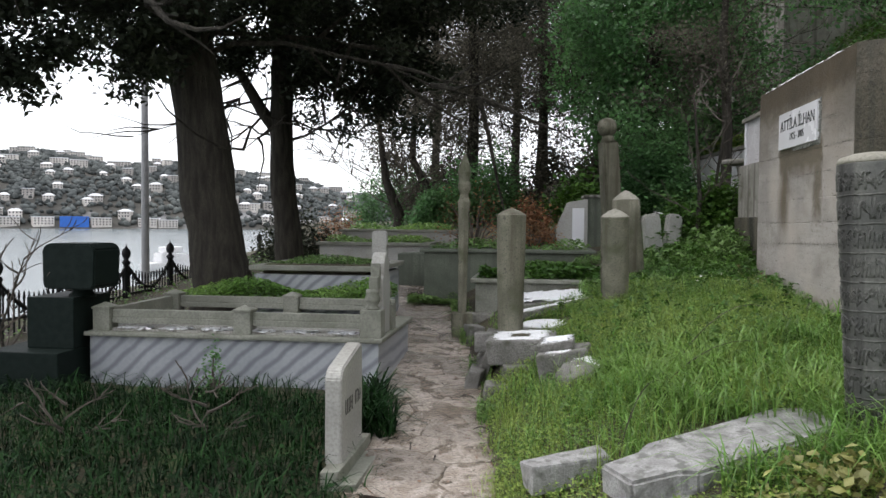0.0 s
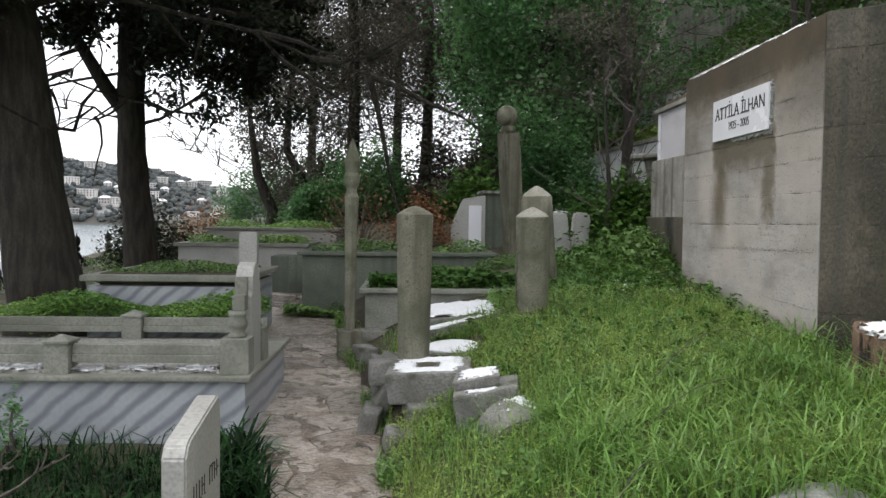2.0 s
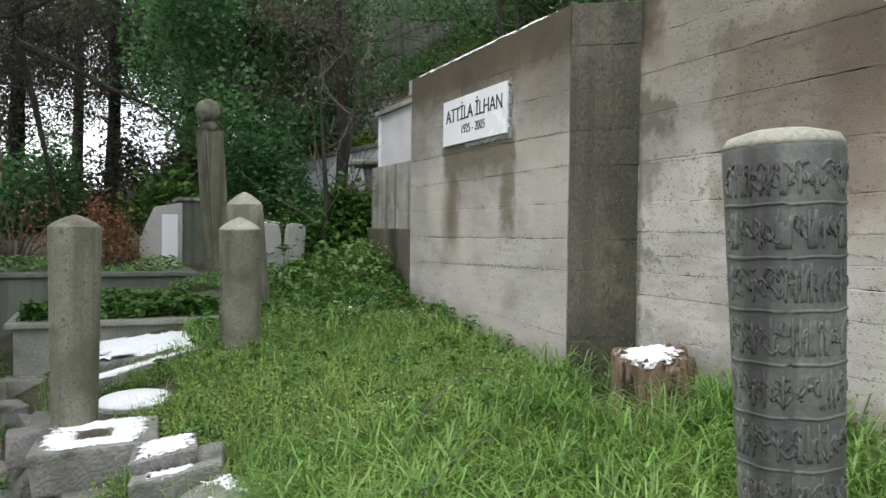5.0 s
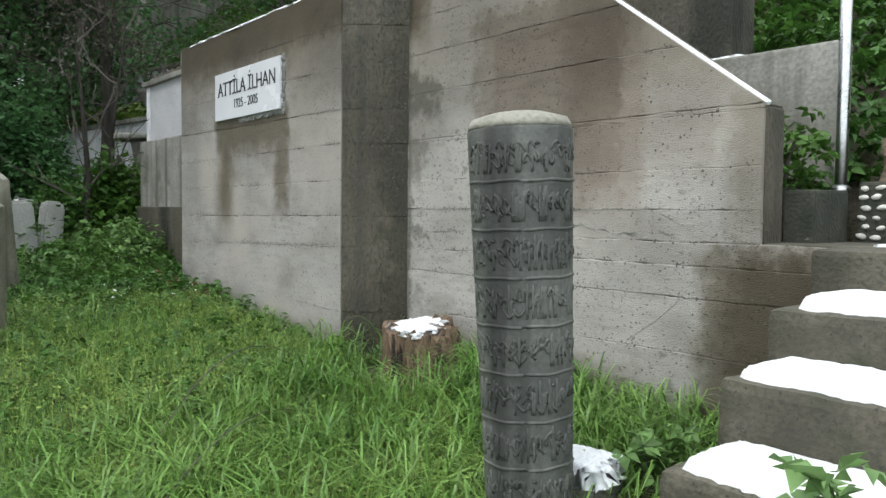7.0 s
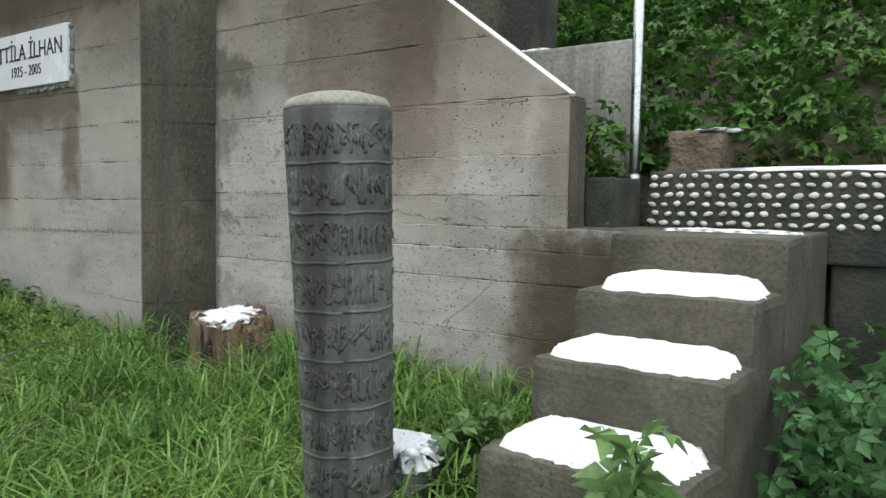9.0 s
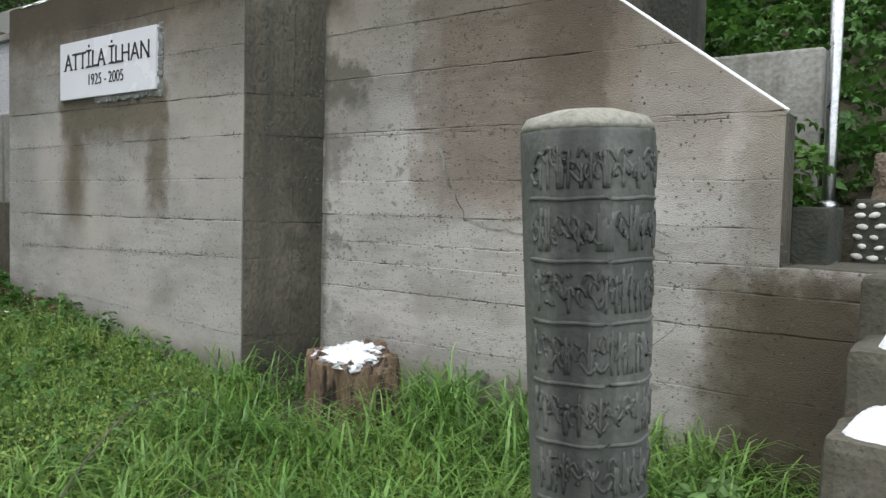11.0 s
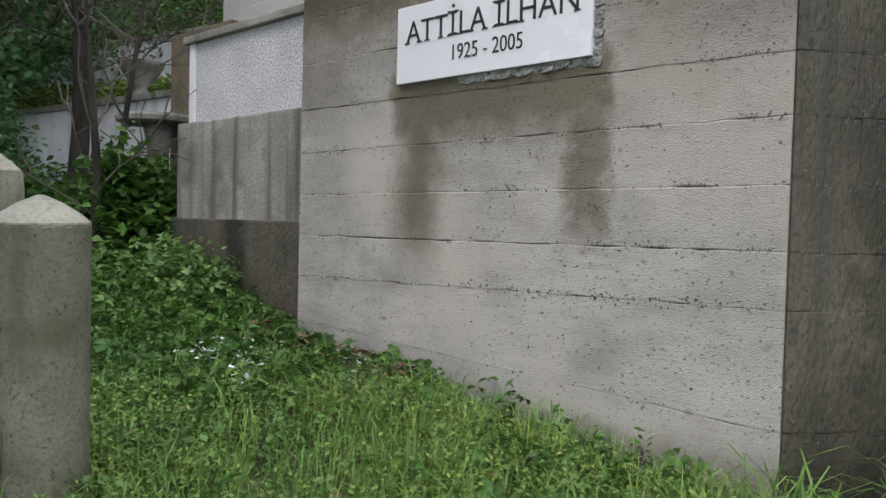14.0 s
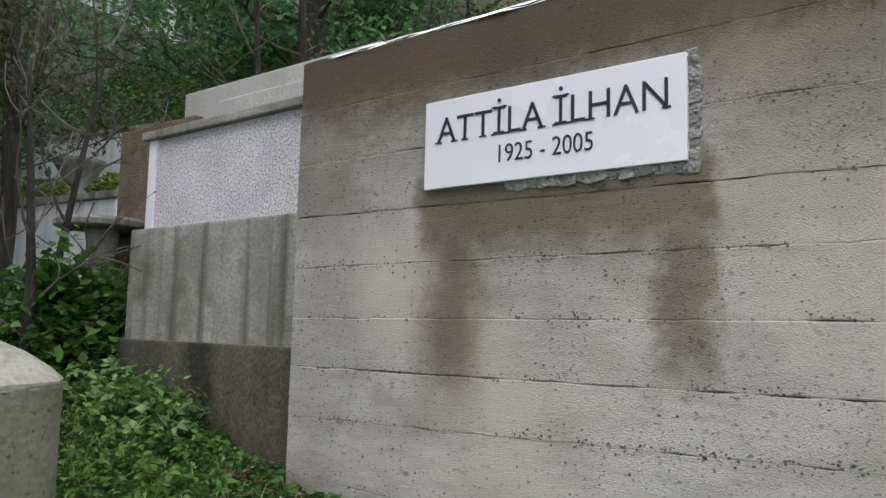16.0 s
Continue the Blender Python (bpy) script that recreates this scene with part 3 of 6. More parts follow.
# plaque
plaque = thing("name_plaque", "white marble plaque with black lettering fixed on concrete", "plaque", at=pose(WX, 7.962, 2.4425))
part("slab", box(-0.022, 0.01, -0.458, 0.458, -0.1525, 0.1525, 0.003), M["plaque"], plaque)


def lettering(text, size, width, y, z, parent, serif=False):
    cu = bpy.data.curves.new("lettering", "FONT")
    cu.body, cu.size, cu.extrude, cu.align_x, cu.align_y = text, size, 0.0015, "CENTER", "BOTTOM_BASELINE"
    cu.offset = -0.0006
    tmp = new("tmp_text", cu)
    dg = bpy.context.evaluated_depsgraph_get()
    me = bpy.data.meshes.new_from_object(tmp.evaluated_get(dg))
    bpy.data.objects.remove(tmp)
    me.materials.clear()
    me.materials.append(M["letter"])
    xs = [v.co.x for v in me.vertices]
    if serif:
        # short flat strokes across the feet and heads of the stems
        bl = bmesh.new()
        bl.from_mesh(me)
        for level, lo, hi in ((0.0, -0.001, 0.005), (max(v.co.y for v in me.vertices if v.co.y < size * 0.8), -0.005, 0.001)):
            feet = sorted({round(v.co.x, 4) for v in me.vertices if abs(v.co.y - level) < 0.002})
            runs = []
            for x in feet:
                if runs and x - runs[-1][1] < 0.02:
                    runs[-1][1] = x
                else:
                    runs.append([x, x])
            for a, b in runs:
                if b - a < 0.03:
                    c0, c1 = a - 0.009, b + 0.009
                    q = [bl.verts.new((x_, level + y_, z_)) for z_ in (0.0, 0.0016) for x_, y_ in ((c0, lo), (c1, lo), (c1, hi), (c0, hi))]
                    for f in ((4, 5, 6, 7), (0, 1, 5, 4), (1, 2, 6, 5), (2, 3, 7, 6), (3, 0, 4, 7)):
                        bl.faces.new([q[i] for i in f])
        bl.to_mesh(me)
        bl.free()
    ob = new("lettering", me)
    ob.parent = parent
    k = width / (max(xs) - min(xs))
    ob.matrix_basis = pose(-0.0235, y, z, 90, 0, -90) @ Matrix.Diagonal((k, 1, 1, 1))
    return ob


lettering("ATTİLA İLHAN", 0.128, 0.81, -0.006, 0.002, plaque, True)
lettering("1925 - 2005", 0.084, 0.33, -0.008, -0.09, plaque)
patch = bmesh.new()
rp = random.Random(9)
for i in range(60):
    t = i / 59
    y = 0.47 if t < 0.3 else 0.47 - (t - 0.3) / 0.7 * 0.6
    y = -y
    z = 0.15 - t / 0.3 * 0.31 if t < 0.3 else -0.165
    s = rp.uniform(0.012, 0.026)
    box(-0.004 - rp.uniform(0, 0.006), 0.01, y - s, y + s, z - s * 0.8, z + s * 0.8, 0.006, 0.008, patch, i)
tagged(part("mortar_bed", patch, M["mortar"], plaque, "rough grey mortar round the plaque"), kind="stuff")

# lower neighbouring walls
wall_low = tagged(link("wall_low", box(2.745, 3.2, 9.09, 10.61, 0.6, 2.31, 0.012, 0.006), M["oldcon"]), "stained old concrete retaining wall", "wall", kind="structure")
wall_base = tagged(link("wall_base", box(2.705, 3.1, 9.09, 10.6, 0.5, 1.728, 0.012, 0.006), M["damp"]), "dark damp concrete footing", "wall", kind="structure")
wall_rough = tagged(link("wall_roughcast", box(2.8, 3.3, 9.09, 10.55, 2.31, 2.8, 0.008), M["render"]), "white roughcast tomb wall with a stone coping", "wall", kind="structure")
part("coping", box(2.765, 3.34, 9.09, 10.6, 2.8, 2.845, 0.008), M["oldcon"], wall_rough)
part("edge_frame", box(2.788, 2.812, 10.49, 10.555, 2.313, 2.798, 0.004), M["whitewall"], wall_rough)

# ---- steps ----
SY0, SY1, PX = 3.975, 4.475, 3.26
TREADS = ((1.91, 1.118), (2.145, 1.294), (2.381, 1.456))
steps = tagged(new("steps"), "mossy concrete steps with snow on the treads", "steps", kind="structure")
for k, (x0, z1) in enumerate(TREADS):
    bm = box(x0, x0 + 0.34, SY0, SY1, 0.4, z1, 0.03, 0.005, None, 5 + k)
    bmesh.ops.subdivide_edges(bm, edges=[e for e in bm.edges if e.calc_length() > 0.12], cuts=4, use_grid_fill=True)
    for v in bm.verts:
        v.co += 0.006 * noise.noise_vector(v.co * 11)
    part("step", bm, M["stepcon"], steps)
part("landing", box(2.655, 2.838, SY0 - 0.01, SY1 + 0.01, 0.4, 1.602, 0.02, 0.004), M["stepcon"], steps)
part("landing", box(2.842, PX, SY0, 4.72, 0.4, 1.606, 0.01, 0.003), M["stepcon"], steps)
for k, (x0, z1) in enumerate(TREADS):
    s = snow_pad("snow_on_step", x0 + 0.022, x0 + 0.248, SY0 + 0.02, SY1 - 0.03 - 0.03 * (k == 2), z1 - 0.006, 0.052, 20 + k, ragged=0.003)
    tagged(s, "thick white snow lying on a concrete tread", "snow", group="snow on the steps")
s = snow_pad("snow_on_landing", 2.9, 2.99, 3.99, 4.42, 1.603, 0.012, 30, ragged=0.008)
tagged(s, "thin snow on the edge of a landing", "snow")

# ---- pebble-faced kerb above the steps, planter, rail post ----
kerb = tagged(link("pebble_wall", box(PX, PX + 0.16, 2.2, 4.605, 1.5, 1.818, 0.01), M["mossdark"]), "low wall faced with rows of white pebbles", "wall", kind="structure")
under = tagged(link("retaining_wall", box(PX + 0.02, PX + 0.2, 2.2, SY0 - 0.01, 0.3, 1.5, 0.01, 0.006), M["mossdark"]), "dark damp retaining wall under the pebble-faced kerb", "wall", kind="structure")
pebble_me = bpy.data.meshes.new("pebble")
pb = bmesh.new()
bmesh.ops.create_icosphere(pb, subdivisions=2, radius=1)
for v in pb.verts:
    v.co *= 1 + 0.12 * noise.noise(v.co * 1.7)
pb.to_mesh(pebble_me)
pb.free()
pebble_me.materials.append(M["pebble"])
for p in pebble_me.polygons:
    p.use_smooth = True
rq = random.Random(5)
for r in range(6):
    for c in range(40):
        y = 4.59 - c * 0.05 - (r % 2) * 0.01 + rq.uniform(-0.005, 0.005)
        ob = new("pebble", pebble_me)
        ob.parent = kerb
        ob.matrix_basis = Matrix.LocRotScale((PX - 0.002, y, 1.627 + r * 0.034 + rq.uniform(-0.003, 0.003)), Euler((rq.uniform(-0.35, 0.35), 0, 0)), (0.01, rq.uniform(0.013, 0.019), rq.uniform(0.0075, 0.0115)))
s = snow_pad("snow_on_kerb", PX, PX + 0.09, 2.3, 4.47, 1.815, 0.014, 31, ragged=0.005)
tagged(s, "line of snow on a pebble-faced wall", "snow")
planter = tagged(link("planter_kerb", box(2.985, 3.255, 4.63, 4.74, 1.5, 1.785, 0.01, 0.004), M["mossdark"]), "dark mossy concrete planter kerb", "kerb", kind="structure")
upper = tagged(link("upper_wall", box(3.43, 3.55, 4.755, 5.4, 1.5, 2.365, 0.01, 0.006), M["oldcon"]), "lichened low concrete wall among ivy", "wall", kind="structure")
upper2 = tagged(link("upper_wall_top", box(3.6, 3.8, 5.3, 7.3, 1.9, 2.95, 0.01, 0.006), M["damp"]), "old concrete wall above a grave", "wall", kind="structure")
s = snow_pad("snow_on_upper_wall", 3.44, 3.53, 5.15, 5.39, 2.362, 0.014, 33, ragged=0.006)
tagged(s, "snow on an old wall top", "snow")
rail = thing("rail_post", "brushed steel handrail post rising from ivy", "post", at=pose(3.337, 4.7, 1.72))
part("tube", lathe([(0.0215, -0.2), (0.0215, 0.3), (0.0215, 1.3)], 20), M["steel"], rail, smooth=True)
part("collar", lathe([(0.036, 0.06), (0.036, 0.08), (0.0225, 0.092)], 20), M["steel"], rail, smooth=True)
rock = thing("loose_rock", "reddish brown rough rock with a little snow", "rock")
rk = box(3.34, 3.5, 4.36, 4.55, 1.81, 1.975, 0.02, 0.02, None, 3)
bmesh.ops.subdivide_edges(rk, edges=[e for e in rk.edges if e.calc_length() > 0.04], cuts=3, use_grid_fill=True)
for v in rk.verts:
    v.co += 0.02 * noise.noise_vector(v.co * 16) + Vector((0, 0, 0.006 * noise.noise(Vector((0, 0, v.co.z * 60)))))
part("rock_body", rk, M["redrock"], rock)
tagged(snow_pad("snow_on_rock", 3.38, 3.45, 4.38, 4.44, 1.972, 0.012, 34), "little snow on a rock", "snow")


# ---- column gravestones ----
def tube_strip(bm, pts, r, sides=5):
    """A thin round ridge along points (Vectors)."""
    rings = []
    for i, p in enumerate(pts):
        d = (pts[min(i + 1, len(pts) - 1)] - pts[max(i - 1, 0)])
        d = d.normalized() if d.length > 1e-6 else Vector((0, 0, 1))
        u = d.orthogonal().normalized()
        w = d.cross(u)
        rr = r if not callable(r) else r(i / max(1, len(pts) - 1))
        rings.append([bm.verts.new(p + rr * (math.cos(2 * math.pi * k / sides) * u + math.sin(2 * math.pi * k / sides) * w)) for k in range(sides)])
    for p, q in zip(rings, rings[1:]):
        for k in range(sides):
            bm.faces.new((p[k], p[(k + 1) % sides], q[(k + 1) % sides], q[k]))
    bm.faces.new(rings[0][::-1])
    bm.faces.new(rings[-1])


def column(label, x, y, z0, z1, r0, r1, cap, material, capmat, tilt=(0, 0), square=0.3, seed=0, capr=1.0):
    ob = thing("column_gravestone", label, "gravestone", group="column gravestones", at=pose(x, y, z0, tilt[0], tilt[1], seed * 17))
    h = z1 - z0
    prof = [(r0 + (r1 - r0) * t, h * t - 0.3 * (1 - t) * (t == 0)) for t in (0, 0.05, 0.25, 0.5, 0.75, 0.92)] + [(r1, h - cap - 0.006), (r1 * 0.985, h - cap)]
    part("shaft", lathe(prof, 48, square, 0.006, seed), material, ob, smooth=True)
    rr = r1 * capr
    part("cap", lathe([(rr * 0.99, h - cap - 0.012), (rr * 1.0, h - cap), (rr * 0.8, h - cap * 0.7), (rr * 0.45, h - cap * 0.28), (rr * 0.1, h), (0.004, h + 0.002)], 48, square, 0.008, seed + 5), capmat, ob)
    return ob


c1 = column("grey-green lichened column gravestone with domed cap", 0.25, 7.45, 0.72, 1.76, 0.1, 0.118, 0.055, M["column"], M["column"], (0, 0), 0.25, 1)
c2 = column("lichened column gravestone with pale pyramid cap", 1.145, 8.3, 0.75, 1.775, 0.115, 0.125, 0.07, M["column"], M["captop"], (0, -1.2), 0.5, 2)
strip = bmesh.new()
rv = random.Random(31)
for k in range(46):
    a, z = radians(rv.uniform(128, 165)), 0.28 + 0.5 * k / 46
    pt = lambda da, dz: Vector((0.121 * math.cos(a + da), 0.121 * math.sin(a + da), z + dz))
    s_ = rv.choice((-1, 1))
    run = [pt(0.05 * j * s_, 0.012 * math.sin(j * 0.9 + k)) for j in range(5)] if k % 3 else [pt(0, 0.012 * j) for j in range(5)]
    tube_strip(strip, run, 0.0042)
part("inscription_strip", strip, M["column"], c2, smooth=True)
c3 = column("broad lichened column gravestone with conical cap", 1.4, 9.6, 0.8, 1.99, 0.2, 0.135, 0.09, M["column"], M["captop"], (0, -3), 0.4, 3)


def carved_column():
    ob = thing("carved_gravestone", "dark wet column gravestone carved with bands of worn script", "gravestone", group="column gravestones", at=pose(1.914, 4.851, 0.415, -1.5, -1.8, 0))
    H, R0, R1 = 1.515, 0.102, 0.139
    rad = lambda z: R0 + (R1 - R0) * (z / H) ** 0.9
    prof = [(R0, -0.2)] + [(rad(H * t), H * t) for t in np.linspace(0, 0.985, 14)] + [(R1 - 0.004, H - 0.012)]
    part("shaft", lathe(prof, 64, 0.0, 0.003, 8), M["columndark"], ob, smooth=True)
    part("cap", lathe([(R1 - 0.002, H - 0.016), (R1 - 0.004, H - 0.004), (R1 * 0.9, H + 0.012), (R1 * 0.5, H + 0.028), (R1 * 0.12, H + 0.034)], 64, 0, 0.006, 4), M["captop"], ob, smooth=True)
    rnd = random.Random(12)
    bands = [H - 0.03 - k * 0.122 for k in range(13)]
    on = lambda a, z: Vector((rad(z) * math.cos(a), rad(z) * math.sin(a), z))
    a0, a1 = radians(150), radians(305)
    for k, (top, low) in enumerate(zip(bands, bands[1:])):
        if low < 0.05:
            break
        bm = bmesh.new()
        tube_strip(bm, [on(a0 + (a1 - a0) * i / 22, low + 0.0015 * math.sin(i * 0.9 + k)) for i in range(23)], 0.0048)
        mid = (top + low) / 2
        a = a0 + 0.05
        while a < a1 - 0.15:
            kind = rnd.random()
            w = rnd.uniform(0.09, 0.3)
            if kind < 0.4:
                tall = rnd.uniform(0.5, 1.0)
                pts = [on(a + 0.012 * j / 5, low + 0.02 + (top - low - 0.03) * tall * j / 5) for j in range(6)]
                w = 0.1
            elif kind < 0.75:
                s = rnd.choice((-1, 1))
                zc = rnd.uniform(low + 0.045, top - 0.04)
                pts = [on(a + w * j / 8, zc - s * 0.02 * math.sin(math.pi * j / 8)) for j in range(9)]
            else:
                zc = rnd.uniform(low + 0.05, top - 0.04)
                pts = [on(a + 0.07 + 0.07 * math.cos(0.75 * j), zc + 0.017 * math.sin(0.75 * j)) for j in range(8)]
                w = 0.2
            tube_strip(bm, pts, lambda t: 0.0052 - 0.0016 * abs(2 * t - 1))
            if rnd.random() < 0.5:
                zc = rnd.uniform(low + 0.03, top - 0.03)
                b2 = a + rnd.uniform(0, w)
                tube_strip(bm, [on(b2, zc), on(b2 + 0.04, zc + 0.006), on(b2 + 0.07, zc)], 0.0045)
            a += w * rnd.uniform(0.25, 0.5)
        part("inscription_band", bm, M["columndark"], ob, smooth=True)
    return ob


carved_column()

# tall post with a turned ball, and the spear-topped one
ball = thing("ball_topped_gravestone", "tall square weathered gravestone with a ball finial", "gravestone", group="column gravestones", at=pose(1.49, 11.75, 0.84, 0.5, -4.5, 20))
part("shaft", prism([(-0.11, -0.1), (0.11, -0.1), (0.11, 0.1), (-0.11, 0.1)], "z", -0.3, 1.88, 0.02), M["column"], ball)
part("neck", lathe([(0.1, 1.87), (0.075, 1.93), (0.07, 1.96)], 24), M["column"], ball, smooth=True)
part("ball", lathe([(0.05, 1.95), (0.1, 1.98), (0.128, 2.05), (0.12, 2.11), (0.09, 2.16), (0.03, 2.19)], 28, 0, 0.01), M["column"], ball, smooth=True)
spear = thing("spear_topped_gravestone", "slender octagonal gravestone with a carved pointed head", "gravestone", group="column gravestones", at=pose(-0.28, 8.95, 0.43, 0, 0.5, 10))
part("plinth", box(-0.1, 0.1, -0.1, 0.1, -0.2, 0.32, 0.012, 0.006), M["column"], spear)
part("shaft", lathe([(0.042, 0.3), (0.046, 0.8), (0.055, 1.3), (0.06, 1.42), (0.045, 1.45), (0.043, 1.5)], 8), M["column"], spear)
part("head", lathe([(0.044, 1.49), (0.062, 1.54), (0.066, 1.59), (0.052, 1.62), (0.06, 1.67), (0.066, 1.71), (0.05, 1.78), (0.025, 1.85), (0.004, 1.9)], 8), M["column"], spear)


# ---- left: small headstone, tombs ----
head = thing("headstone", "pale marble headstone with worn dark lettering beside the path", "gravestone", at=pose(0.02, 0.04, 0))
part("plinth", box(-0.66, -0.56, 5.15, 5.9, 0.05, 0.36, 0.008, 0.004), M["marbleold"], head)
part("plinth_step", box(-0.56, -0.47, 5.15, 5.9, 0.05, 0.3, 0.008, 0.004), M["marbleold"], head)
part("slab", prism([(5.29, 0.35), (5.78, 0.35), (5.78, 0.9), (5.765, 0.925), (5.745, 0.94), (5.35, 0.868), (5.315, 0.85), (5.29, 0.81)], "x", -0.675, -0.585, 0.008), M["marbleclean"], head)
rl = random.Random(2)
y = 5.38
for w in (0.036, 0.032, 0.042, 0.036, 0.014, 0.0, 0.042, 0.036, 0.032, 0.036):
    if w:
        part("letter_bar", box(-0.5865, -0.5825, y, y + w * 0.16, 0.61, 0.68, 0.0), M["letter"], head)
        z = rl.choice((0.6, 0.64, 0.678))
        part("letter_bar", box(-0.5865, -0.5825, y + w * 0.16, y + w * 0.7, z, z + 0.008, 0.0), M["letter"], head)
    y += 0.037


def post(parent, x, y, z, w=0.07, h=0.2, material=None):
    bm = box(x - w, x + w, y - w, y + w, z, z + h, 0.006)
    part("post", bm, material, parent)
    cp = prism([(x - w - 0.008, y - w - 0.008), (x + w + 0.008, y - w - 0.008), (x + w + 0.008, y + w + 0.008), (x - w - 0.008, y + w + 0.008)], "z", z + h, z + h + 0.015, 0.003)
    apex = cp.verts.new((x, y, z + h + 0.05))
    top = [v for v in cp.verts if v.co.z > z + h + 0.0149 and v is not apex]
    top.sort(key=lambda v: math.atan2(v.co.y - y, v.co.x - x))
    for a, b in zip(top, top[1:] + top[:1]):
        cp.faces.new((a, b, apex))
    part("post_cap", cp, material, parent)


tomb = thing("marble_tomb", "large marble tomb with striped grey veins, rails and posts", "tomb", at=pose(0.0, 0.1, -0.03))
part("base", box(-2.97, -0.7, 6.83, 8.15, 0.1, 0.78, 0.006), M["marble"], tomb)
part("ledge", box(-3.0, -0.665, 6.79, 8.19, 0.78, 0.815, 0.01), M["marbleold"], tomb)
part("kerb", box(-0.66, -0.5, 6.75, 8.3, 0.2, 0.42, 0.008, 0.004), M["marbleold"], tomb)
for px in (-2.88, -1.75):
    post(tomb, px, 6.9, 0.815, 0.068, 0.17, M["marbleold"])
    post(tomb, px, 8.05, 0.815, 0.068, 0.17, M["marbleold"])
for x0, x1 in ((-2.81, -1.82), (-1.68, -0.8)):
    for yy in (6.9, 8.05):
        part("rail", box(x0, x1, yy - 0.03, yy + 0.03, 0.875, 0.92, 0.006), M["marbleold"], tomb)
        part("rail", box(x0, x1, yy - 0.022, yy + 0.022, 0.92, 0.98, 0.006), M["marbleold"], tomb)
part("rail", box(-2.91, -2.85, 7.0, 7.95, 0.875, 0.98, 0.006), M["marbleold"], tomb)
part("gravel_fill", box(-2.84, -0.85, 6.87, 8.02, 0.79, 0.833, 0.01), M["gravel"], tomb)
for k in range(6):
    snow_pad("snow_patch", -2.75 + 0.33 * k, -2.52 + 0.33 * k, 6.88, 6.95 + 0.02 * (k % 3), 0.832, 0.012, 130 + k, tomb, 0.02)
for yy in (6.9, 7.35):
    part("pedestal", box(-0.84, -0.68, yy - 0.075, yy + 0.075, 0.815, 1.02, 0.006), M["marbleold"], tomb)
    ob = part("baluster", lathe([(0.05, 0), (0.055, 0.015), (0.035, 0.03), (0.055, 0.06), (0.06, 0.085), (0.045, 0.115), (0.05, 0.125), (0.05, 0.15)], 20), M["marbleold"], tomb, smooth=True)
    ob.matrix_basis = pose(-0.76, yy, 1.02)
part("head_panel", prism([(6.99, 0.815), (7.27, 0.815), (7.27, 1.24), (7.24, 1.27), (7.23, 1.36), (7.19, 1.42), (7.13, 1.44), (7.07, 1.42), (7.03, 1.36), (7.02, 1.27), (6.99, 1.24)], "x", -0.8, -0.7, 0.006), M["marbleclean"], tomb)
part("stepped_wing", prism([(6.9, 1.17), (7.0, 1.17), (7.0, 1.36), (6.96, 1.36), (6.96, 1.26), (6.9, 1.26)], "x", -0.79, -0.72, 0.004), M["marbleold"], tomb)

tomb2 = thing("marble_tomb", "long low marble tomb with a dark shadow band and planted top", "tomb")
part("base", box(-2.42, -1.16, 8.95, 10.3, 0.3, 1.1, 0.006), M["marble"], tomb2)
part("ledge", box(-2.46, -1.1, 8.9, 10.34, 1.14, 1.19, 0.01), M["marbleold"], tomb2)
part("soil_fill", box(-2.36, -1.24, 9.05, 10.2, 1.09, 1.2, 0.02), M["soil"], tomb2)
stele = thing("white_headstone", "small white marble headstone standing on a tomb", "gravestone")
part("slab", prism([(-1.3, 1.185), (-1.14, 1.185), (-1.14, 1.53), (-1.16, 1.545), (-1.28, 1.545), (-1.3, 1.53)], "y", 9.45, 9.52, 0.006), M["marbleclean"], stele)
part("foot", box(-1.33, -1.11, 9.42, 9.55, 1.185, 1.22, 0.006), M["marbleclean"], stele)

for (x0, x1, y0, y1, z0, z1, lab) in ((-2.9, -1.2, 13.0, 14.2, 0.6, 1.32, "low pale marble tomb planted with green"), (-3.1, -1.0, 15.2, 16.5, 0.7, 1.5, "white marble tomb planted with green")):
    tb = thing("far_tomb", lab, "tomb", group="far tombs")
    part("base", box(x0, x1, y0, y1, z0, z1 - 0.05, 0.008), M["marbleclean"], tb)
    part("ledge", box(x0 - 0.05, x1 + 0.05, y0 - 0.05, y1 + 0.05, z1 - 0.05, z1, 0.01), M["marbleold"], tb)
sw = tagged(link("step_wall", box(-1.5, -1.02, 12.1, 12.5, 0.5, 1.2, 0.015, 0.01), M["tombgreen"]), "dark stacked stone kerb closing the path", "wall", kind="structure")

mon = thing("granite_monument", "dark green granite monument on a stepped pedestal", "monument")
part("step", box(-3.62, -3.02, 6.6, 7.5, 0.0, 0.66, 0.01), M["granite"], mon)
part("pedestal", box(-3.4, -3.02, 6.8, 7.3, 0.66, 1.05, 0.008), M["granite"], mon)
part("neck", lathe([(0.1, 0), (0.1, 0.02), (0.075, 0.04), (0.09, 0.1)], 24), M["granite"], mon, smooth=True).matrix_basis = pose(-3.07, 7.0, 1.04)
part("block", prism([(-3.285, 1.14), (-3.26, 1.11), (-2.89, 1.11), (-2.865, 1.14), (-2.855, 1.415), (-2.9, 1.46), (-3.24, 1.46), (-3.29, 1.415)], "y", 6.82, 7.18, 0.012), M["granite"], mon)

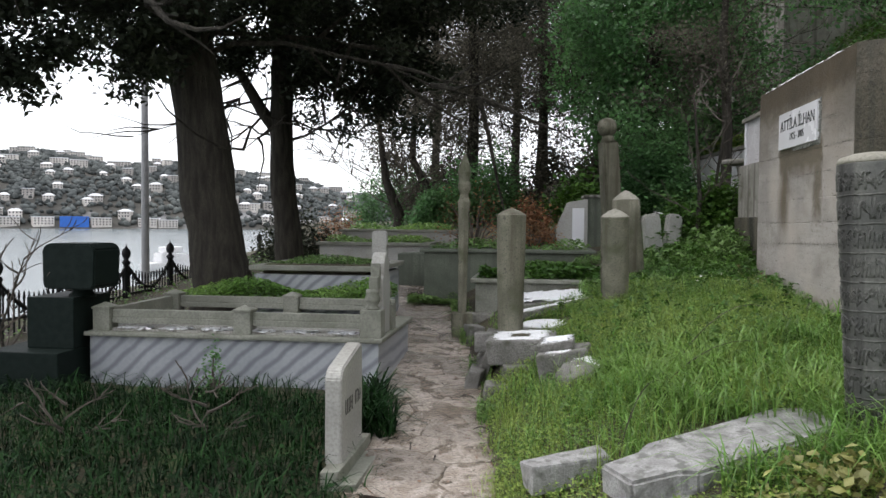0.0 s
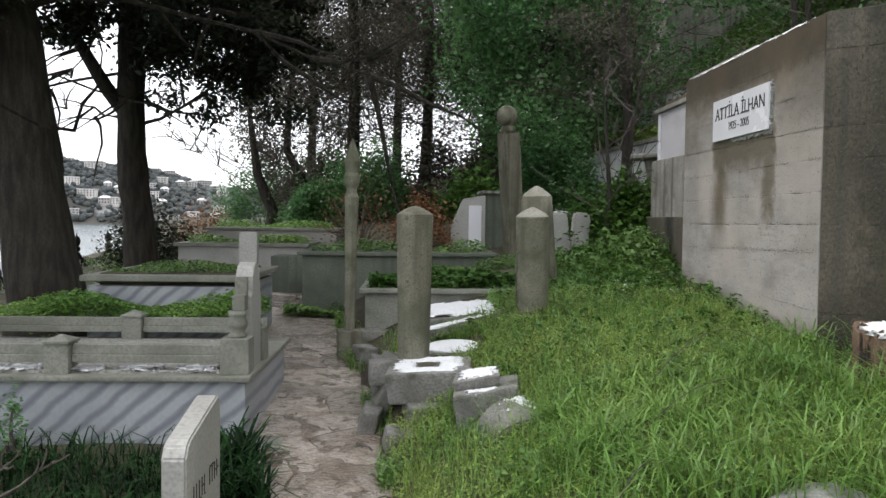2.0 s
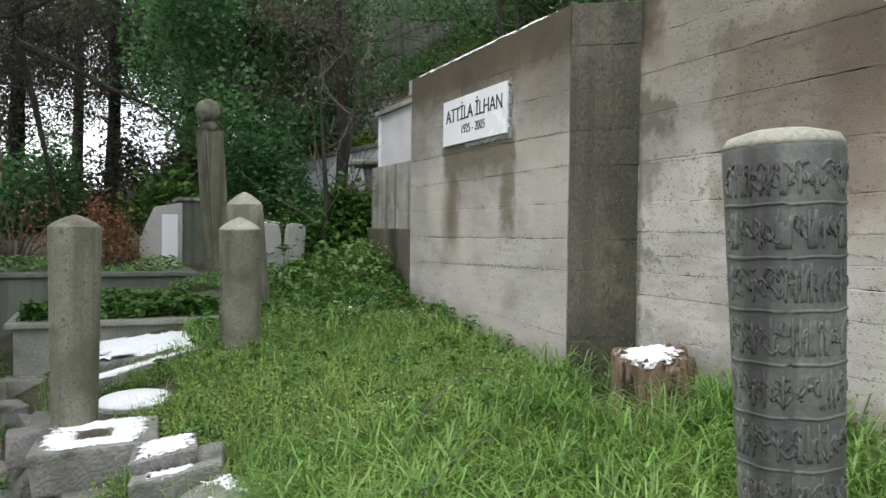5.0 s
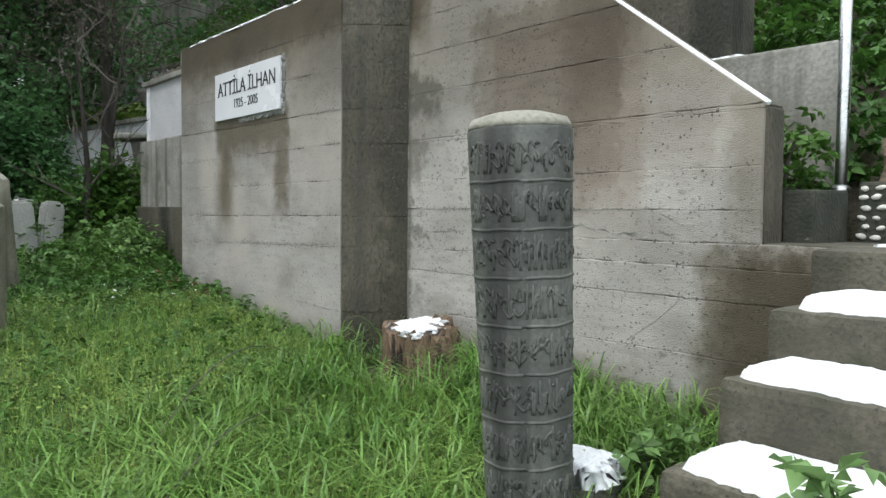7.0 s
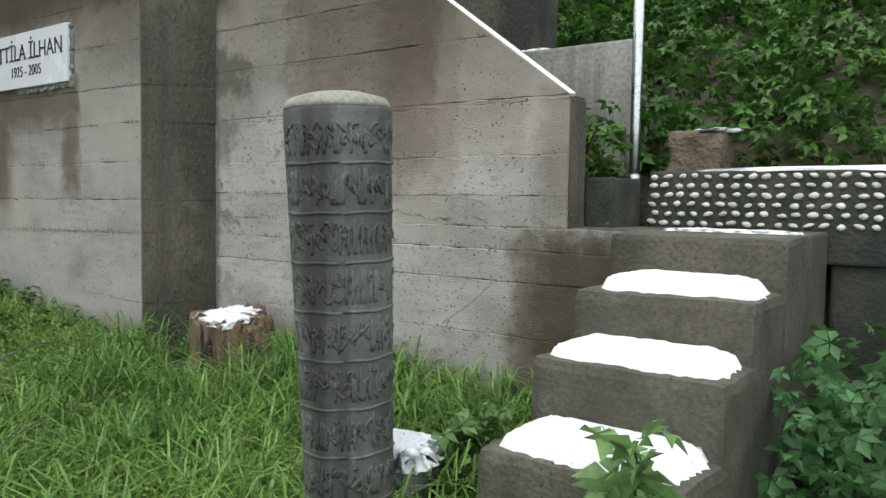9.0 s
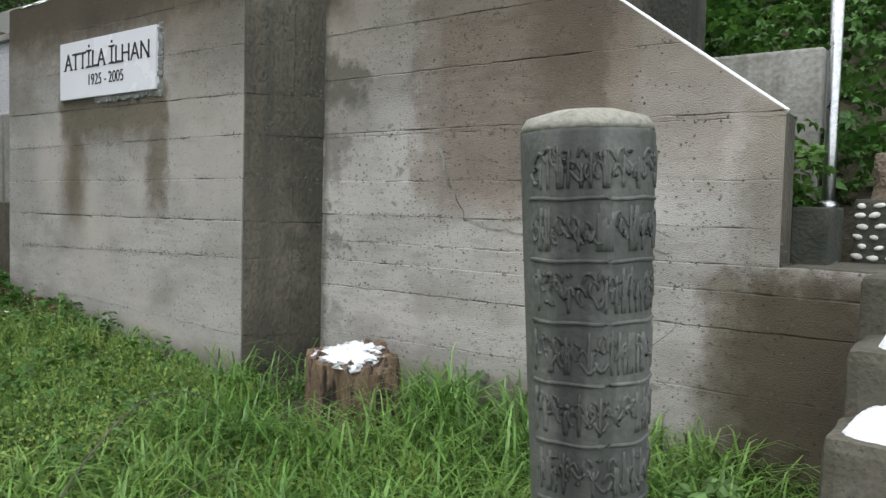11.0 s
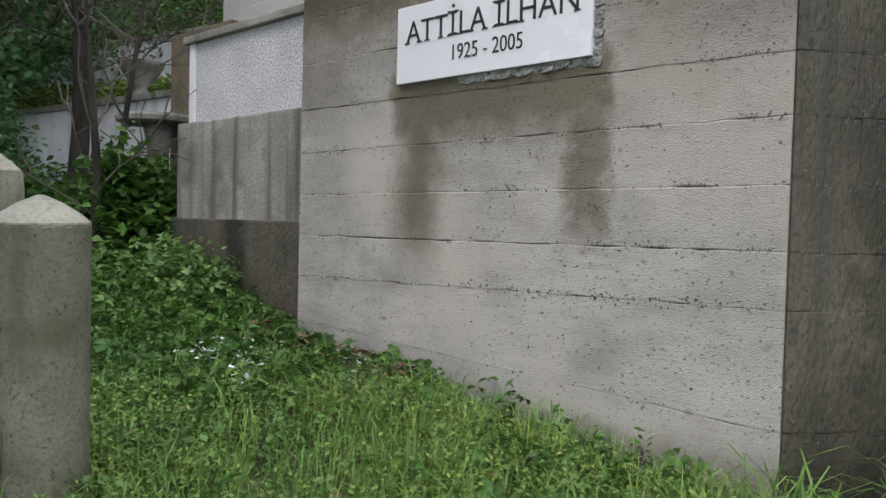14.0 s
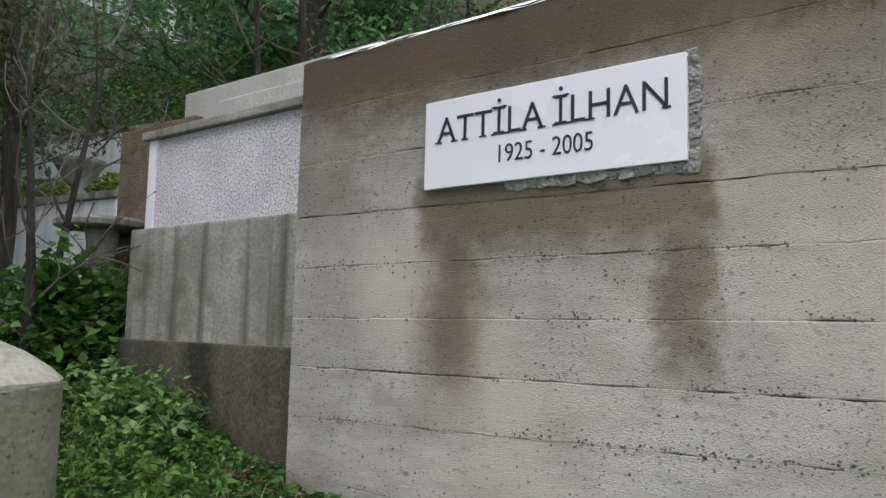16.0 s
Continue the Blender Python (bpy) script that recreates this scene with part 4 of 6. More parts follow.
# ---- right: dark tomb, small tomb, monument, headstones ----
dark = thing("green_stained_tomb", "large tomb with algae-stained dark green sides", "tomb")
part("side", box(-0.95, 1.12, 10.9, 12.0, 0.4, 1.27, 0.01), M["tombgreen"], dark)
part("coping", box(-1.0, 1.17, 10.85, 12.05, 1.27, 1.31, 0.01), M["tombgreen"], dark)
small = thing("grey_tomb", "small grey marble tomb overgrown with green leaves", "tomb")
part("base", box(-0.17, 1.2, 9.25, 10.35, 0.4, 1.03, 0.008), M["marbleold"], small)
part("ledge", box(-0.22, 1.25, 9.2, 10.4, 1.03, 1.07, 0.01), M["marbleold"], small)
part("plinth", box(-0.22, 0.5, 9.1, 9.3, 0.4, 0.72, 0.01), M["oldcon"], small)
lan = thing("tall_monument", "tall green-stained monument with a pale inscribed panel", "monument")
part("body", box(1.13, 1.5, 12.2, 12.8, 0.9, 2.0, 0.01), M["tombgreen"], lan)
part("face", prism([(0.7, 1.1), (1.14, 1.1), (1.14, 1.98), (0.86, 1.93), (0.72, 1.6)], "y", 12.1, 12.2, 0.01), M["marbleclean"], lan)
part("panel", box(0.93, 1.09, 12.08, 12.1, 1.25, 1.85, 0.004), M["plaque"], lan)
part("cap", box(1.09, 1.54, 12.16, 12.84, 2.0, 2.04, 0.01), M["oldcon"], lan)
for k, (x, w, t) in enumerate(((1.87, 0.11, -6), (2.05, 0.1, 5))):
    hs = thing("white_headstone", "rounded white headstone leaning in ivy", "gravestone", group="pair of white headstones", at=pose(x, 10.9 + 0.1 * k, 1.1, 0, t, 15))
    part("slab", prism([(-w, -0.2), (w, -0.2), (w, 0.62), (w * 0.7, 0.67), (-w * 0.7, 0.67), (-w, 0.62)], "y", -0.05, 0.05, 0.02), M["marbleclean"], hs)

# ---- fallen blocks beside the path ----
def block(label, x, y, z, sx, sy, sz, rx=0, ry=0, rz=0, seed=0, material=None, rough=0.015, name="fallen_block"):
    ob = thing(name, label, "stone block", group="fallen grave stones", at=pose(x, y, z, rx, ry, rz))
    bm = box(-sx / 2, sx / 2, -sy / 2, sy / 2, -sz / 2, sz / 2, 0.015, rough, None, seed)
    bmesh.ops.subdivide_edges(bm, edges=[e for e in bm.edges if e.calc_length() > 0.08], cuts=3, use_grid_fill=True)
    rnd = random.Random(seed)
    for v in bm.verts:
        v.co += 0.006 * noise.noise_vector(v.co * 9 + Vector((seed, 0, 0)))
    part("stone", bm, material or M["rubble"], ob)
    return ob


b1 = thing("socket_stone", "square grey stone block with a hollow socket and snow on top", "stone block", group="fallen grave stones", at=pose(0.34, 7.22, 0.71, 3, -3, -4))
part("stone", box(-0.235, 0.26, -0.21, 0.2, -0.1, 0.085, 0.014, 0.012, None, 6), M["rubble"], b1)
part("socket", lathe([(0.001, 0.0885), (0.06, 0.089)], 20), M["soil"], b1)
for k, (u0, u1, v0, v1) in enumerate(((-0.21, 0.21, 0.06, 0.19), (-0.21, -0.07, -0.12, 0.08), (0.075, 0.21, -0.1, 0.08), (-0.18, 0.19, -0.18, -0.07))):
    snow_pad("snow_patch", u0, u1, v0, v1, 0.083, 0.009, 40 + k, b1, 0.008)
block("grey lichened stone block under a socket stone", 0.42, 7.1, 0.53, 0.42, 0.36, 0.17, 0, 0, 8, 7)
block("grey stone block with soil round it", 0.48, 6.95, 0.38, 0.4, 0.3, 0.2, 0, 4, 0, 8)
block("leaning grey stone slab beside the path", 0.02, 7.55, 0.5, 0.1, 0.5, 0.4, 0, 28, 6, 9)
block("pale grey stone kerb beside the path", 0.08, 7.9, 0.55, 0.14, 0.5, 0.3, 0, 10, 0, 10)
b5 = block("broken pale stone with a notched snowy top", 0.67, 6.68, 0.65, 0.36, 0.3, 0.3, 7, -9, -8, 11)
part("raised_step", box(-0.17, 0.07, -0.06, 0.14, 0.14, 0.205, 0.014, 0.014, None, 12), M["rubble"], b5)
snow_pad("snow_patch", -0.14, 0.05, -0.04, 0.12, 0.204, 0.008, 47, b5, 0.012)
snow_pad("snow_patch", -0.12, 0.06, -0.13, -0.07, 0.149, 0.006, 53, b5, 0.01)
drum = thing("broken_drum_stone", "broken half-round stone drum lying on its side", "stone block", group="fallen grave stones", at=pose(0.78, 6.42, 0.56, 14, -10, 14))
dm = prism([(-0.2, -0.15)] + [(0.2 * math.cos(math.pi * (1 - i / 12)), 0.19 * math.sin(math.pi * i / 12)) for i in range(13)] + [(0.2, -0.15)], "y", -0.12, 0.12, 0.012)
bmesh.ops.subdivide_edges(dm, edges=[e for e in dm.edges if e.calc_length() > 0.09], cuts=2, use_grid_fill=True)
for v in dm.verts:
    v.co += 0.014 * noise.noise_vector(v.co * 9)
part("stone", dm, M["rubble"], drum)
snow_pad("snow_patch", -0.03, 0.07, 0.0, 0.1, 0.18, 0.009, 54, drum, 0.02)
sd = block("lump of snow-topped rubble", 0.98, 6.5, 0.66, 0.2, 0.14, 0.08, 0, 0, 20, 23)
snow_pad("snow_patch", -0.1, 0.1, -0.07, 0.07, 0.036, 0.02, 52, sd, 0.015)
for k, (x, y, z, a, b, c, ry) in enumerate(((-0.02, 7.25, 0.44, 0.12, 0.3, 0.16, 14), (0.2, 6.85, 0.42, 0.2, 0.22, 0.14, 5), (0.02, 8.3, 0.52, 0.16, 0.3, 0.2, 8), (-0.12, 8.65, 0.56, 0.16, 0.25, 0.2, 4))):
    block("rough kerb stone along the path", x, y, z, a, b, c, 0, ry, 6 * k, 24 + k, None, 0.02, "kerb_stone")
disc = thing("round_slab", "round stone slab covered with snow", "stone slab", group="fallen grave stones", at=pose(0.52, 7.85, 0.77, 3, -3, 0))
part("stone", lathe([(0.2, -0.04), (0.215, -0.03), (0.215, 0.02), (0.2, 0.03)], 36, 0, 0.01), M["rubble"], disc)
part("snow_top", lathe([(0.19, 0.03), (0.18, 0.042), (0.12, 0.05), (0.02, 0.052)], 36, 0, 0.02), M["snow"], disc, smooth=True)
rim = block("long stone kerb lying in the grass with snow", 0.66, 8.33, 0.89, 0.95, 0.1, 0.08, 0, -9, 26, 14)
snow_pad("snow_patch", -0.46, 0.4, -0.045, 0.045, 0.034, 0.012, 48, rim, 0.006)
flat = block("flat stone slab under melting snow", 0.68, 8.85, 0.89, 0.85, 0.66, 0.12, 2, -4, 12, 15)
snow_pad("snow_patch", -0.4, 0.4, -0.28, 0.28, 0.06, 0.025, 49, flat, 0.025)
block("grey stone at the foot of a column", 0.12, 7.5, 0.7, 0.3, 0.24, 0.14, 0, 0, 5, 16)
bl = block("flat stone with snow beside a column", 1.42, 8.4, 0.92, 0.26, 0.3, 0.06, 0, 0, 10, 17)
snow_pad("snow_patch", -0.12, 0.12, -0.14, 0.14, 0.03, 0.02, 50, bl, 0.01)
ss = block("small stone with a cap of snow in the grass", 2.1, 4.85, 0.9, 0.17, 0.17, 0.14, 0, 0, 10, 18)
snow_pad("snow_patch", -0.1, 0.1, -0.1, 0.1, 0.055, 0.065, 51, ss, 0.012)

slab = thing("fallen_slab", "long fallen grey gravestone slab lying in grass", "gravestone", at=pose(1.27, 4.8, 0.68, 4, -7, 30))
part("stone", prism([(-0.58, -0.11), (-0.36, -0.13), (-0.3, -0.18), (0.45, -0.17), (0.56, -0.1), (0.57, 0.1), (0.45, 0.17), (-0.3, 0.17), (-0.38, 0.12), (-0.58, 0.1)], "z", -0.09, 0.04, 0.015), M["slabstone"], slab)
block("broken end of a fallen slab in the grass", 0.6, 4.98, 0.5, 0.4, 0.16, 0.14, 0, -6, 24, 21, M["slabstone"])
block("broken grey stone half buried in the grass", 1.0, 4.42, 0.5, 0.5, 0.26, 0.12, 6, -4, 16, 22, M["slabstone"])

# stump
stump = thing("tree_stump", "rotten brown tree stump with snow on its cut top", "stump", at=pose(2.6, 6.215, 0.835, 4, -6, 0))
bm = bmesh.new()
rs = random.Random(3)
segs = 40
rings = []
lob = [1 + 0.14 * math.sin(3 * 2 * math.pi * i / segs + 1) + 0.08 * math.sin(7 * 2 * math.pi * i / segs) + rs.uniform(-0.05, 0.05) for i in range(segs)]
for r, z in ((0.26, -0.2), (0.235, 0.0), (0.2, 0.12), (0.175, 0.24), (0.165, 0.33), (0.135, 0.345), (0.05, 0.335)):
    sh = max(0.0, 0.3 - z) * 0.16
    rings.append([bm.verts.new((sh * 0.6 + r * lob[i] * math.cos(2 * math.pi * i / segs), -sh * 0.8 + r * lob[i] * math.sin(2 * math.pi * i / segs), z + (rs.uniform(-0.025, 0.025) if z > 0.3 else 0))) for i in range(segs)])
for p, q in zip(rings, rings[1:]):
    for i in range(segs):
        bm.faces.new((p[i], p[(i + 1) % segs], q[(i + 1) % segs], q[i]))
bm.faces.new(rings[-1])
part("wood", bm, M["barkbrown"], stump)
for k, (u0, u1, v0, v1) in enumerate(((-0.14, 0.05, -0.12, 0.08), (-0.02, 0.13, -0.03, 0.12), (-0.1, 0.03, 0.03, 0.13))):
    snow_pad("snow_patch", u0, u1, v0, v1, 0.335, 0.022, 60 + k, stump, 0.016)

# ---- iron fence along the shore side ----
fence = thing("iron_fence", "black wrought-iron fence with ball-topped posts and hanging festoons", "fence")
fence_y = [4.87 + 1.24 * k for k in range(18)]
fb = lambda y: 0.03 + 0.02 * (y - 8.7)
FX = -5.0
part("footing", prism([(4.5, -0.6), (27, -0.4), (27, 0.45), (4.5, 0.05)], "x", FX - 0.12, FX + 0.12, 0.01), M["oldcon"], fence)
for k, y in enumerate(fence_y):
    z = fb(y)
    ob = part("post", lathe([(0.05, 0), (0.05, 0.08), (0.035, 0.1), (0.035, 0.95), (0.055, 0.98), (0.055, 1.0), (0.025, 1.03), (0.05, 1.07), (0.06, 1.11), (0.045, 1.16), (0.01, 1.2), (0.002, 1.25)], 12), M["iron"], fence, smooth=True)
    ob.matrix_basis = pose(FX, y, z)
    if y > 24:
        continue
    for zz in (0.12, 0.55):
        part("crossbar", box(FX - 0.012, FX + 0.012, y, y + 1.24, z + zz, z + zz + 0.03, 0.0), M["iron"], fence)
    for i in range(1, 15):
        yy = y + 1.24 / 15 * i
        h = 0.72 + 0.1 * abs(2 * i / 15 - 1)
        part("picket", prism([(yy - 0.008, z + 0.05), (yy + 0.008, z + 0.05), (yy + 0.008, z + h), (yy + 0.016, z + h + 0.02), (yy, z + h + 0.09), (yy - 0.016, z + h + 0.02), (yy - 0.008, z + h)], "x", FX - 0.007, FX + 0.007, 0), M["iron"], fence)
    bm = bmesh.new()
    tube_strip(bm, [Vector((FX, y + 1.24 * j / 14, z + 0.98 - 0.36 * math.sin(math.pi * j / 14))) for j in range(15)], 0.02, 6)
    for j in range(1, 14):
        p = Vector((FX, y + 1.24 * j / 14, z + 0.93 - 0.36 * math.sin(math.pi * j / 14)))
        tube_strip(bm, [p + Vector((0, 0.035 * math.cos(a * 1.05), 0.035 * math.sin(a * 1.05))) for a in range(7)], 0.01, 5)
    part("festoon", bm, M["iron"], fence)

lamp = thing("street_lamp", "tall grey street lamp pole beyond the fence", "street lamp", at=pose(-8.6, 18.3, -3.5))
part("pole", lathe([(0.12, 0), (0.1, 1), (0.085, 6), (0.06, 12)], 16), M["polepaint"], lamp, smooth=True)
part("arm", box(-1.4, 0.1, -0.03, 0.03, 11.95, 12.03, 0.01), M["polepaint"], lamp)
part("lantern", box(-1.9, -1.3, -0.1, 0.1, 11.9, 12.05, 0.03), M["polepaint"], lamp)

# ---- greenery ----
M.update({
    "grass": mat("fresh_grass_blades", (0.13, 0.265, 0.055), (0.235, 0.375, 0.095), 1.2, 30, 0.34, 0, island=0.45, translucent=0.35, spec=0.4),
    "yellowgrass": mat("yellow_green_herbs", (0.22, 0.32, 0.07), (0.32, 0.4, 0.11), 1.2, 30, 0.55, 0, island=0.4, translucent=0.35, spec=0.25),
    "clover": mat("dark_ground_cover_leaves", (0.105, 0.2, 0.058), (0.175, 0.285, 0.085), 2, 30, 0.4, 0, island=0.4, translucent=0.25, spec=0.25),
    # green strap leaves with the shade under the trees darkened into the base colour
    "strap": mat("shade_darkened_strap_leaves", (0.007, 0.022, 0.008), (0.021, 0.055, 0.016), 5, 30, 0.6, 0, island=0.7, translucent=0.12, spec=0.08),
    "ivy": mat("bright_bank_leaves", (0.05, 0.122, 0.023), (0.095, 0.188, 0.034), 1.5, 30, 0.42, 0, island=0.45, translucent=0.3, spec=0.25),
    "herb": mat("light_green_herb_leaves", (0.2, 0.33, 0.12), (0.28, 0.42, 0.17), 4, 30, 0.45, 0, island=0.25, translucent=0.3, spec=0.25),
    "cypress": mat("dark_cypress_foliage", (0.026, 0.035, 0.023), (0.05, 0.06, 0.036), 1, 20, 0.7, 0, island=0.4, translucent=0.12, spec=0.25),
    "pine": mat("brown_grey_conifer_foliage", (0.1, 0.094, 0.074), (0.15, 0.138, 0.108), 1, 20, 0.7, 0, island=0.45, translucent=0.5, spec=0.25),
    "ivytree": mat("ivy_clad_tree_leaves", (0.08, 0.19, 0.07), (0.14, 0.275, 0.1), 1, 20, 0.4, 0, island=0.45, translucent=0.5, spec=0.35),
    "redleaf": mat("red_brown_shrub_leaves", (0.24, 0.11, 0.06), (0.34, 0.19, 0.1), 3, 30, 0.6, 0, island=0.4, translucent=0.35, spec=0.25),
    "variegated": mat("yellow_variegated_leaves", (0.2, 0.2, 0.05), (0.4, 0.4, 0.18), 12, 30, 0.4, 0, island=0.4, translucent=0.25, spec=0.25),
    "twig": mat("grey_brown_twigs", (0.07, 0.058, 0.05), (0.12, 0.1, 0.085), 6, 50, 0.9, 0.4, 0.004),
    "litter": mat("fallen_brown_leaves", (0.14, 0.07, 0.04), (0.22, 0.13, 0.08), 10, 60, 0.8, 0, island=0.4),
})
rng = np.random.default_rng(11)


def leaves(name, pts, size, material, parent=None, aspect=1.7, flat=0.0, seed=0, vary=0.4, fold=0.25):
    """One small pointed folded leaf at each point. flat: how far the leaves lie level."""
    r = np.random.default_rng(seed)
    n = len(pts)
    nor = r.normal(0, 1, (n, 3))
    nor[:, 2] = abs(nor[:, 2]) + flat * 3
    nor /= np.linalg.norm(nor, axis=1)[:, None]
    t = np.cross(nor, r.normal(0, 1, (n, 3)))
    t /= np.linalg.norm(t, axis=1)[:, None] + 1e-9
    b = np.cross(nor, t)
    s = (size * (1 + r.uniform(-vary, vary, n)))[:, None]
    w = s / aspect * 0.5
    v = np.stack([pts - t * s * 0.5, pts + b * w + nor * w * fold - t * s * 0.08, pts + t * s * 0.5, pts - b * w + nor * w * fold - t * s * 0.08], 1).reshape(-1, 3)
    i = np.arange(n)[:, None] * 4
    f = np.stack([np.hstack([i, i + 2, i + 1]), np.hstack([i, i + 3, i + 2])], 1).reshape(-1, 3)
    return np_mesh(name, v, f, material, parent)


def palmate(name, pts, size, material, parent=None, seed=0, tilt=0.5, fingers=5):
    """A hand of pointed leaflets at each point, spread round a drooping stalk end; tilt: how far the hands lean off level."""
    r = np.random.default_rng(seed)
    n = len(pts)
    nor = np.stack([r.normal(0, tilt, n), r.normal(0, tilt, n), np.ones(n)], 1)
    nor /= np.linalg.norm(nor, axis=1)[:, None]
    t = np.cross(nor, r.normal(0, 1, (n, 3)))
    t /= np.linalg.norm(t, axis=1)[:, None] + 1e-9
    b = np.cross(nor, t)
    s = (size * (1 + r.uniform(-0.4, 0.4, n)))[:, None]
    vs = []
    for k in range(fingers):
        a = (k - (fingers - 1) / 2) * 2.0 / (fingers - 1) * 1.9
        d = t * math.cos(a) + b * math.sin(a)
        e = np.cross(nor, d)
        ln = s * (1 - 0.12 * abs(k - (fingers - 1) / 2))
        w = ln * 0.27
        vs.append(np.stack([pts + d * ln * 0.08, pts + d * ln * 0.55 + e * w + nor * w * 0.3, pts + d * ln - nor * ln * 0.28, pts + d * ln * 0.55 - e * w + nor * w * 0.3], 1))
    v = np.stack(vs, 1).reshape(-1, 3)
    i = np.arange(n * fingers)[:, None] * 4
    f = np.stack([np.hstack([i, i + 2, i + 1]), np.hstack([i, i + 3, i + 2])], 1).reshape(-1, 3)
    return np_mesh(name, v, f, material, parent)


def tufts(n, each, x0, x1, y0, y1, seed, spread=0.05):
    """Places of blades gathered in tufts."""
    c = scatter(n, x0, x1, y0, y1, seed)
    r = np.random.default_rng(seed + 500)
    p = np.repeat(c, each, 0)
    p[:, :2] += r.normal(0, spread, (len(p), 2))
    return p


def blades(name, pts, height, width, material, parent=None, seed=0, droop=0.5, vary=0.5):
    """Bent grass blades, three segments each."""
    r = np.random.default_rng(seed)
    n = len(pts)
    a = r.uniform(0, 2 * math.pi, n)
    d = np.stack([np.cos(a), np.sin(a), np.zeros(n)], 1)
    side = np.stack([-np.sin(a), np.cos(a), np.zeros(n)], 1)
    h = (height * (1 + r.uniform(-vary, vary, n)))[:, None]
    lean = (droop * r.uniform(0.2, 1.3, n))[:, None]
    w = (width * (1 + r.uniform(-0.3, 0.3, n)))[:, None]
    up = np.array([[0, 0, 1.0]])
    p0 = pts - up * 0.02
    p1 = pts + up * h * 0.5 + d * h * lean * 0.22
    p2 = pts + up * h * (0.85 - 0.12 * lean) + d * h * lean * 0.62
    p3 = pts + up * h * (1 - 0.38 * lean) + d * h * lean * 1.1
    v = np.stack([p0 - side * w, p0 + side * w, p1 - side * w * 0.95, p1 + side * w * 0.95, p2 - side * w * 0.6, p2 + side * w * 0.6, p3, p3 + side * 1e-4], 1).reshape(-1, 3)
    i = np.arange(n)[:, None] * 8
    f = np.stack([np.hstack([i + k, i + k + 1, i + k + 3, i + k + 2]) for k in (0, 2, 4)], 1).reshape(-1, 4)
    return np_mesh(name, v, f, material, parent)


BLOCKED = [(WX - 0.03, 4, 6.6, 9.1), (WX2 - 0.02, 3.0, 4.44, 6.9), (1.9, 3.3, SY0 - 0.02, SY1 + 0.02), (2.84, 3.44, 4.4, 4.77), (3.24, 3.44, 2, 4.62), (2.68, 3.4, 9, 10.6), (-3.0, -0.5, 6.75, 8.2), (-2.7, -1.1, 8.9, 10.4),
           (-0.25, 1.28, 9.1, 10.4), (-1.0, 1.2, 10.8, 12.1), (-0.68, -0.46, 5.1, 6.0), (-3.76, -3.04, 6.6, 7.5), (0.85, 1.55, 12, 12.9), (0.12, 0.56, 7.0, 7.45), (0.3, 0.74, 7.62, 8.07), (0.3, 0.9, 8.5, 9.1), (2.26, 2.8, 5.95, 6.5), (0.75, 1.2, 4.4, 4.8), (1.1, 1.75, 4.66, 5.1)]


def scatter(n, x0, x1, y0, y1, seed=0, patch=0.0, edge=0.33, patch_scale=1.5):
    """Random places on open ground, off the path and out of the stones; patch thins them into clumps."""
    r = np.random.default_rng(seed)
    x, y = r.uniform(x0, x1, n), r.uniform(y0, y1, n)
    d = x - path_mid(y)
    keep = abs(d) > edge + 0.05 * np.sin(7 * y) + 0.04 * np.sin(17 * y + 1)
    for bx0, bx1, by0, by1 in BLOCKED:
        keep &= ~((x > bx0) & (x < bx1) & (y > by0) & (y < by1))
    if patch:
        f = np.sin(patch_scale * 2.1 * x + 1.7 * np.sin(patch_scale * y)) * np.sin(patch_scale * 1.7 * y + 1.3 * np.sin(patch_scale * 1.3 * x))
        keep &= f + r.uniform(-0.6, 0.6, n) > patch
    x, y = x[keep], y[keep]
    return np.stack([x, y, land(x, y)], 1)


def lift(p, top, seed=0):
    p = p.copy()
    p[:, 2] += np.random.default_rng(seed).uniform(0, 1, len(p)) ** 1.3 * top
    return p


def stuff(ob, label, category="grass"):
    return tagged(ob, label, category, kind="stuff")


# right-hand terrace
stuff(blades("grass", scatter(30000, 0.0, 2.9, 0.6, 9.2, 1), 0.065, 0.002, M["grass"], None, 1, 1.0), "short fresh green grass on the terrace")
stuff(blades("tall_grass", tufts(240, 26, 0.9, 2.85, 4.4, 6.5, 2), 0.175, 0.004, M["grass"], None, 2, 1.5), "tufts of long drooping green grass round stump and column")
stuff(blades("tall_grass", tufts(70, 20, 2.3, 2.85, 4.6, 6.9, 3), 0.2, 0.004, M["grass"], None, 3, 1.3), "long grass tufts at the foot of the wall")
stuff(blades("tall_grass", tufts(170, 14, 0.3, 2.5, 5.0, 9.0, 26), 0.13, 0.0028, M["grass"], None, 26, 1.4), "thin tufts of grass among herbs")
stuff(leaves("yellow_herbs", lift(scatter(95000, 0.1, 2.4, 4.2, 8.8, 4, -0.35), 0.1, 4), 0.018, M["yellowgrass"], None, 1.9, 0.4, 4), "fine yellow-green herbs among grass", "herbs")
stuff(blades("herb_stalks", tufts(700, 9, 0.2, 2.3, 4.6, 8.2, 27, 0.03), 0.15, 0.0013, M["yellowgrass"], None, 27, 0.7), "thin yellow-green herb stalks", "herbs")
stuff(leaves("ground_cover", lift(scatter(60000, 0.3, 2.9, 6.2, 10.6, 5, -0.35), 0.08, 5), 0.018, M["clover"], None, 1.4, 0.5, 5), "low dark green leafy ground cover", "ground cover")
stuff(leaves("ground_cover", lift(scatter(16000, 0.3, 2.6, 2.2, 6.6, 6, 0.0), 0.06, 6), 0.024, M["clover"], None, 1.4, 0.8, 6), "low clover between the grass", "ground cover")
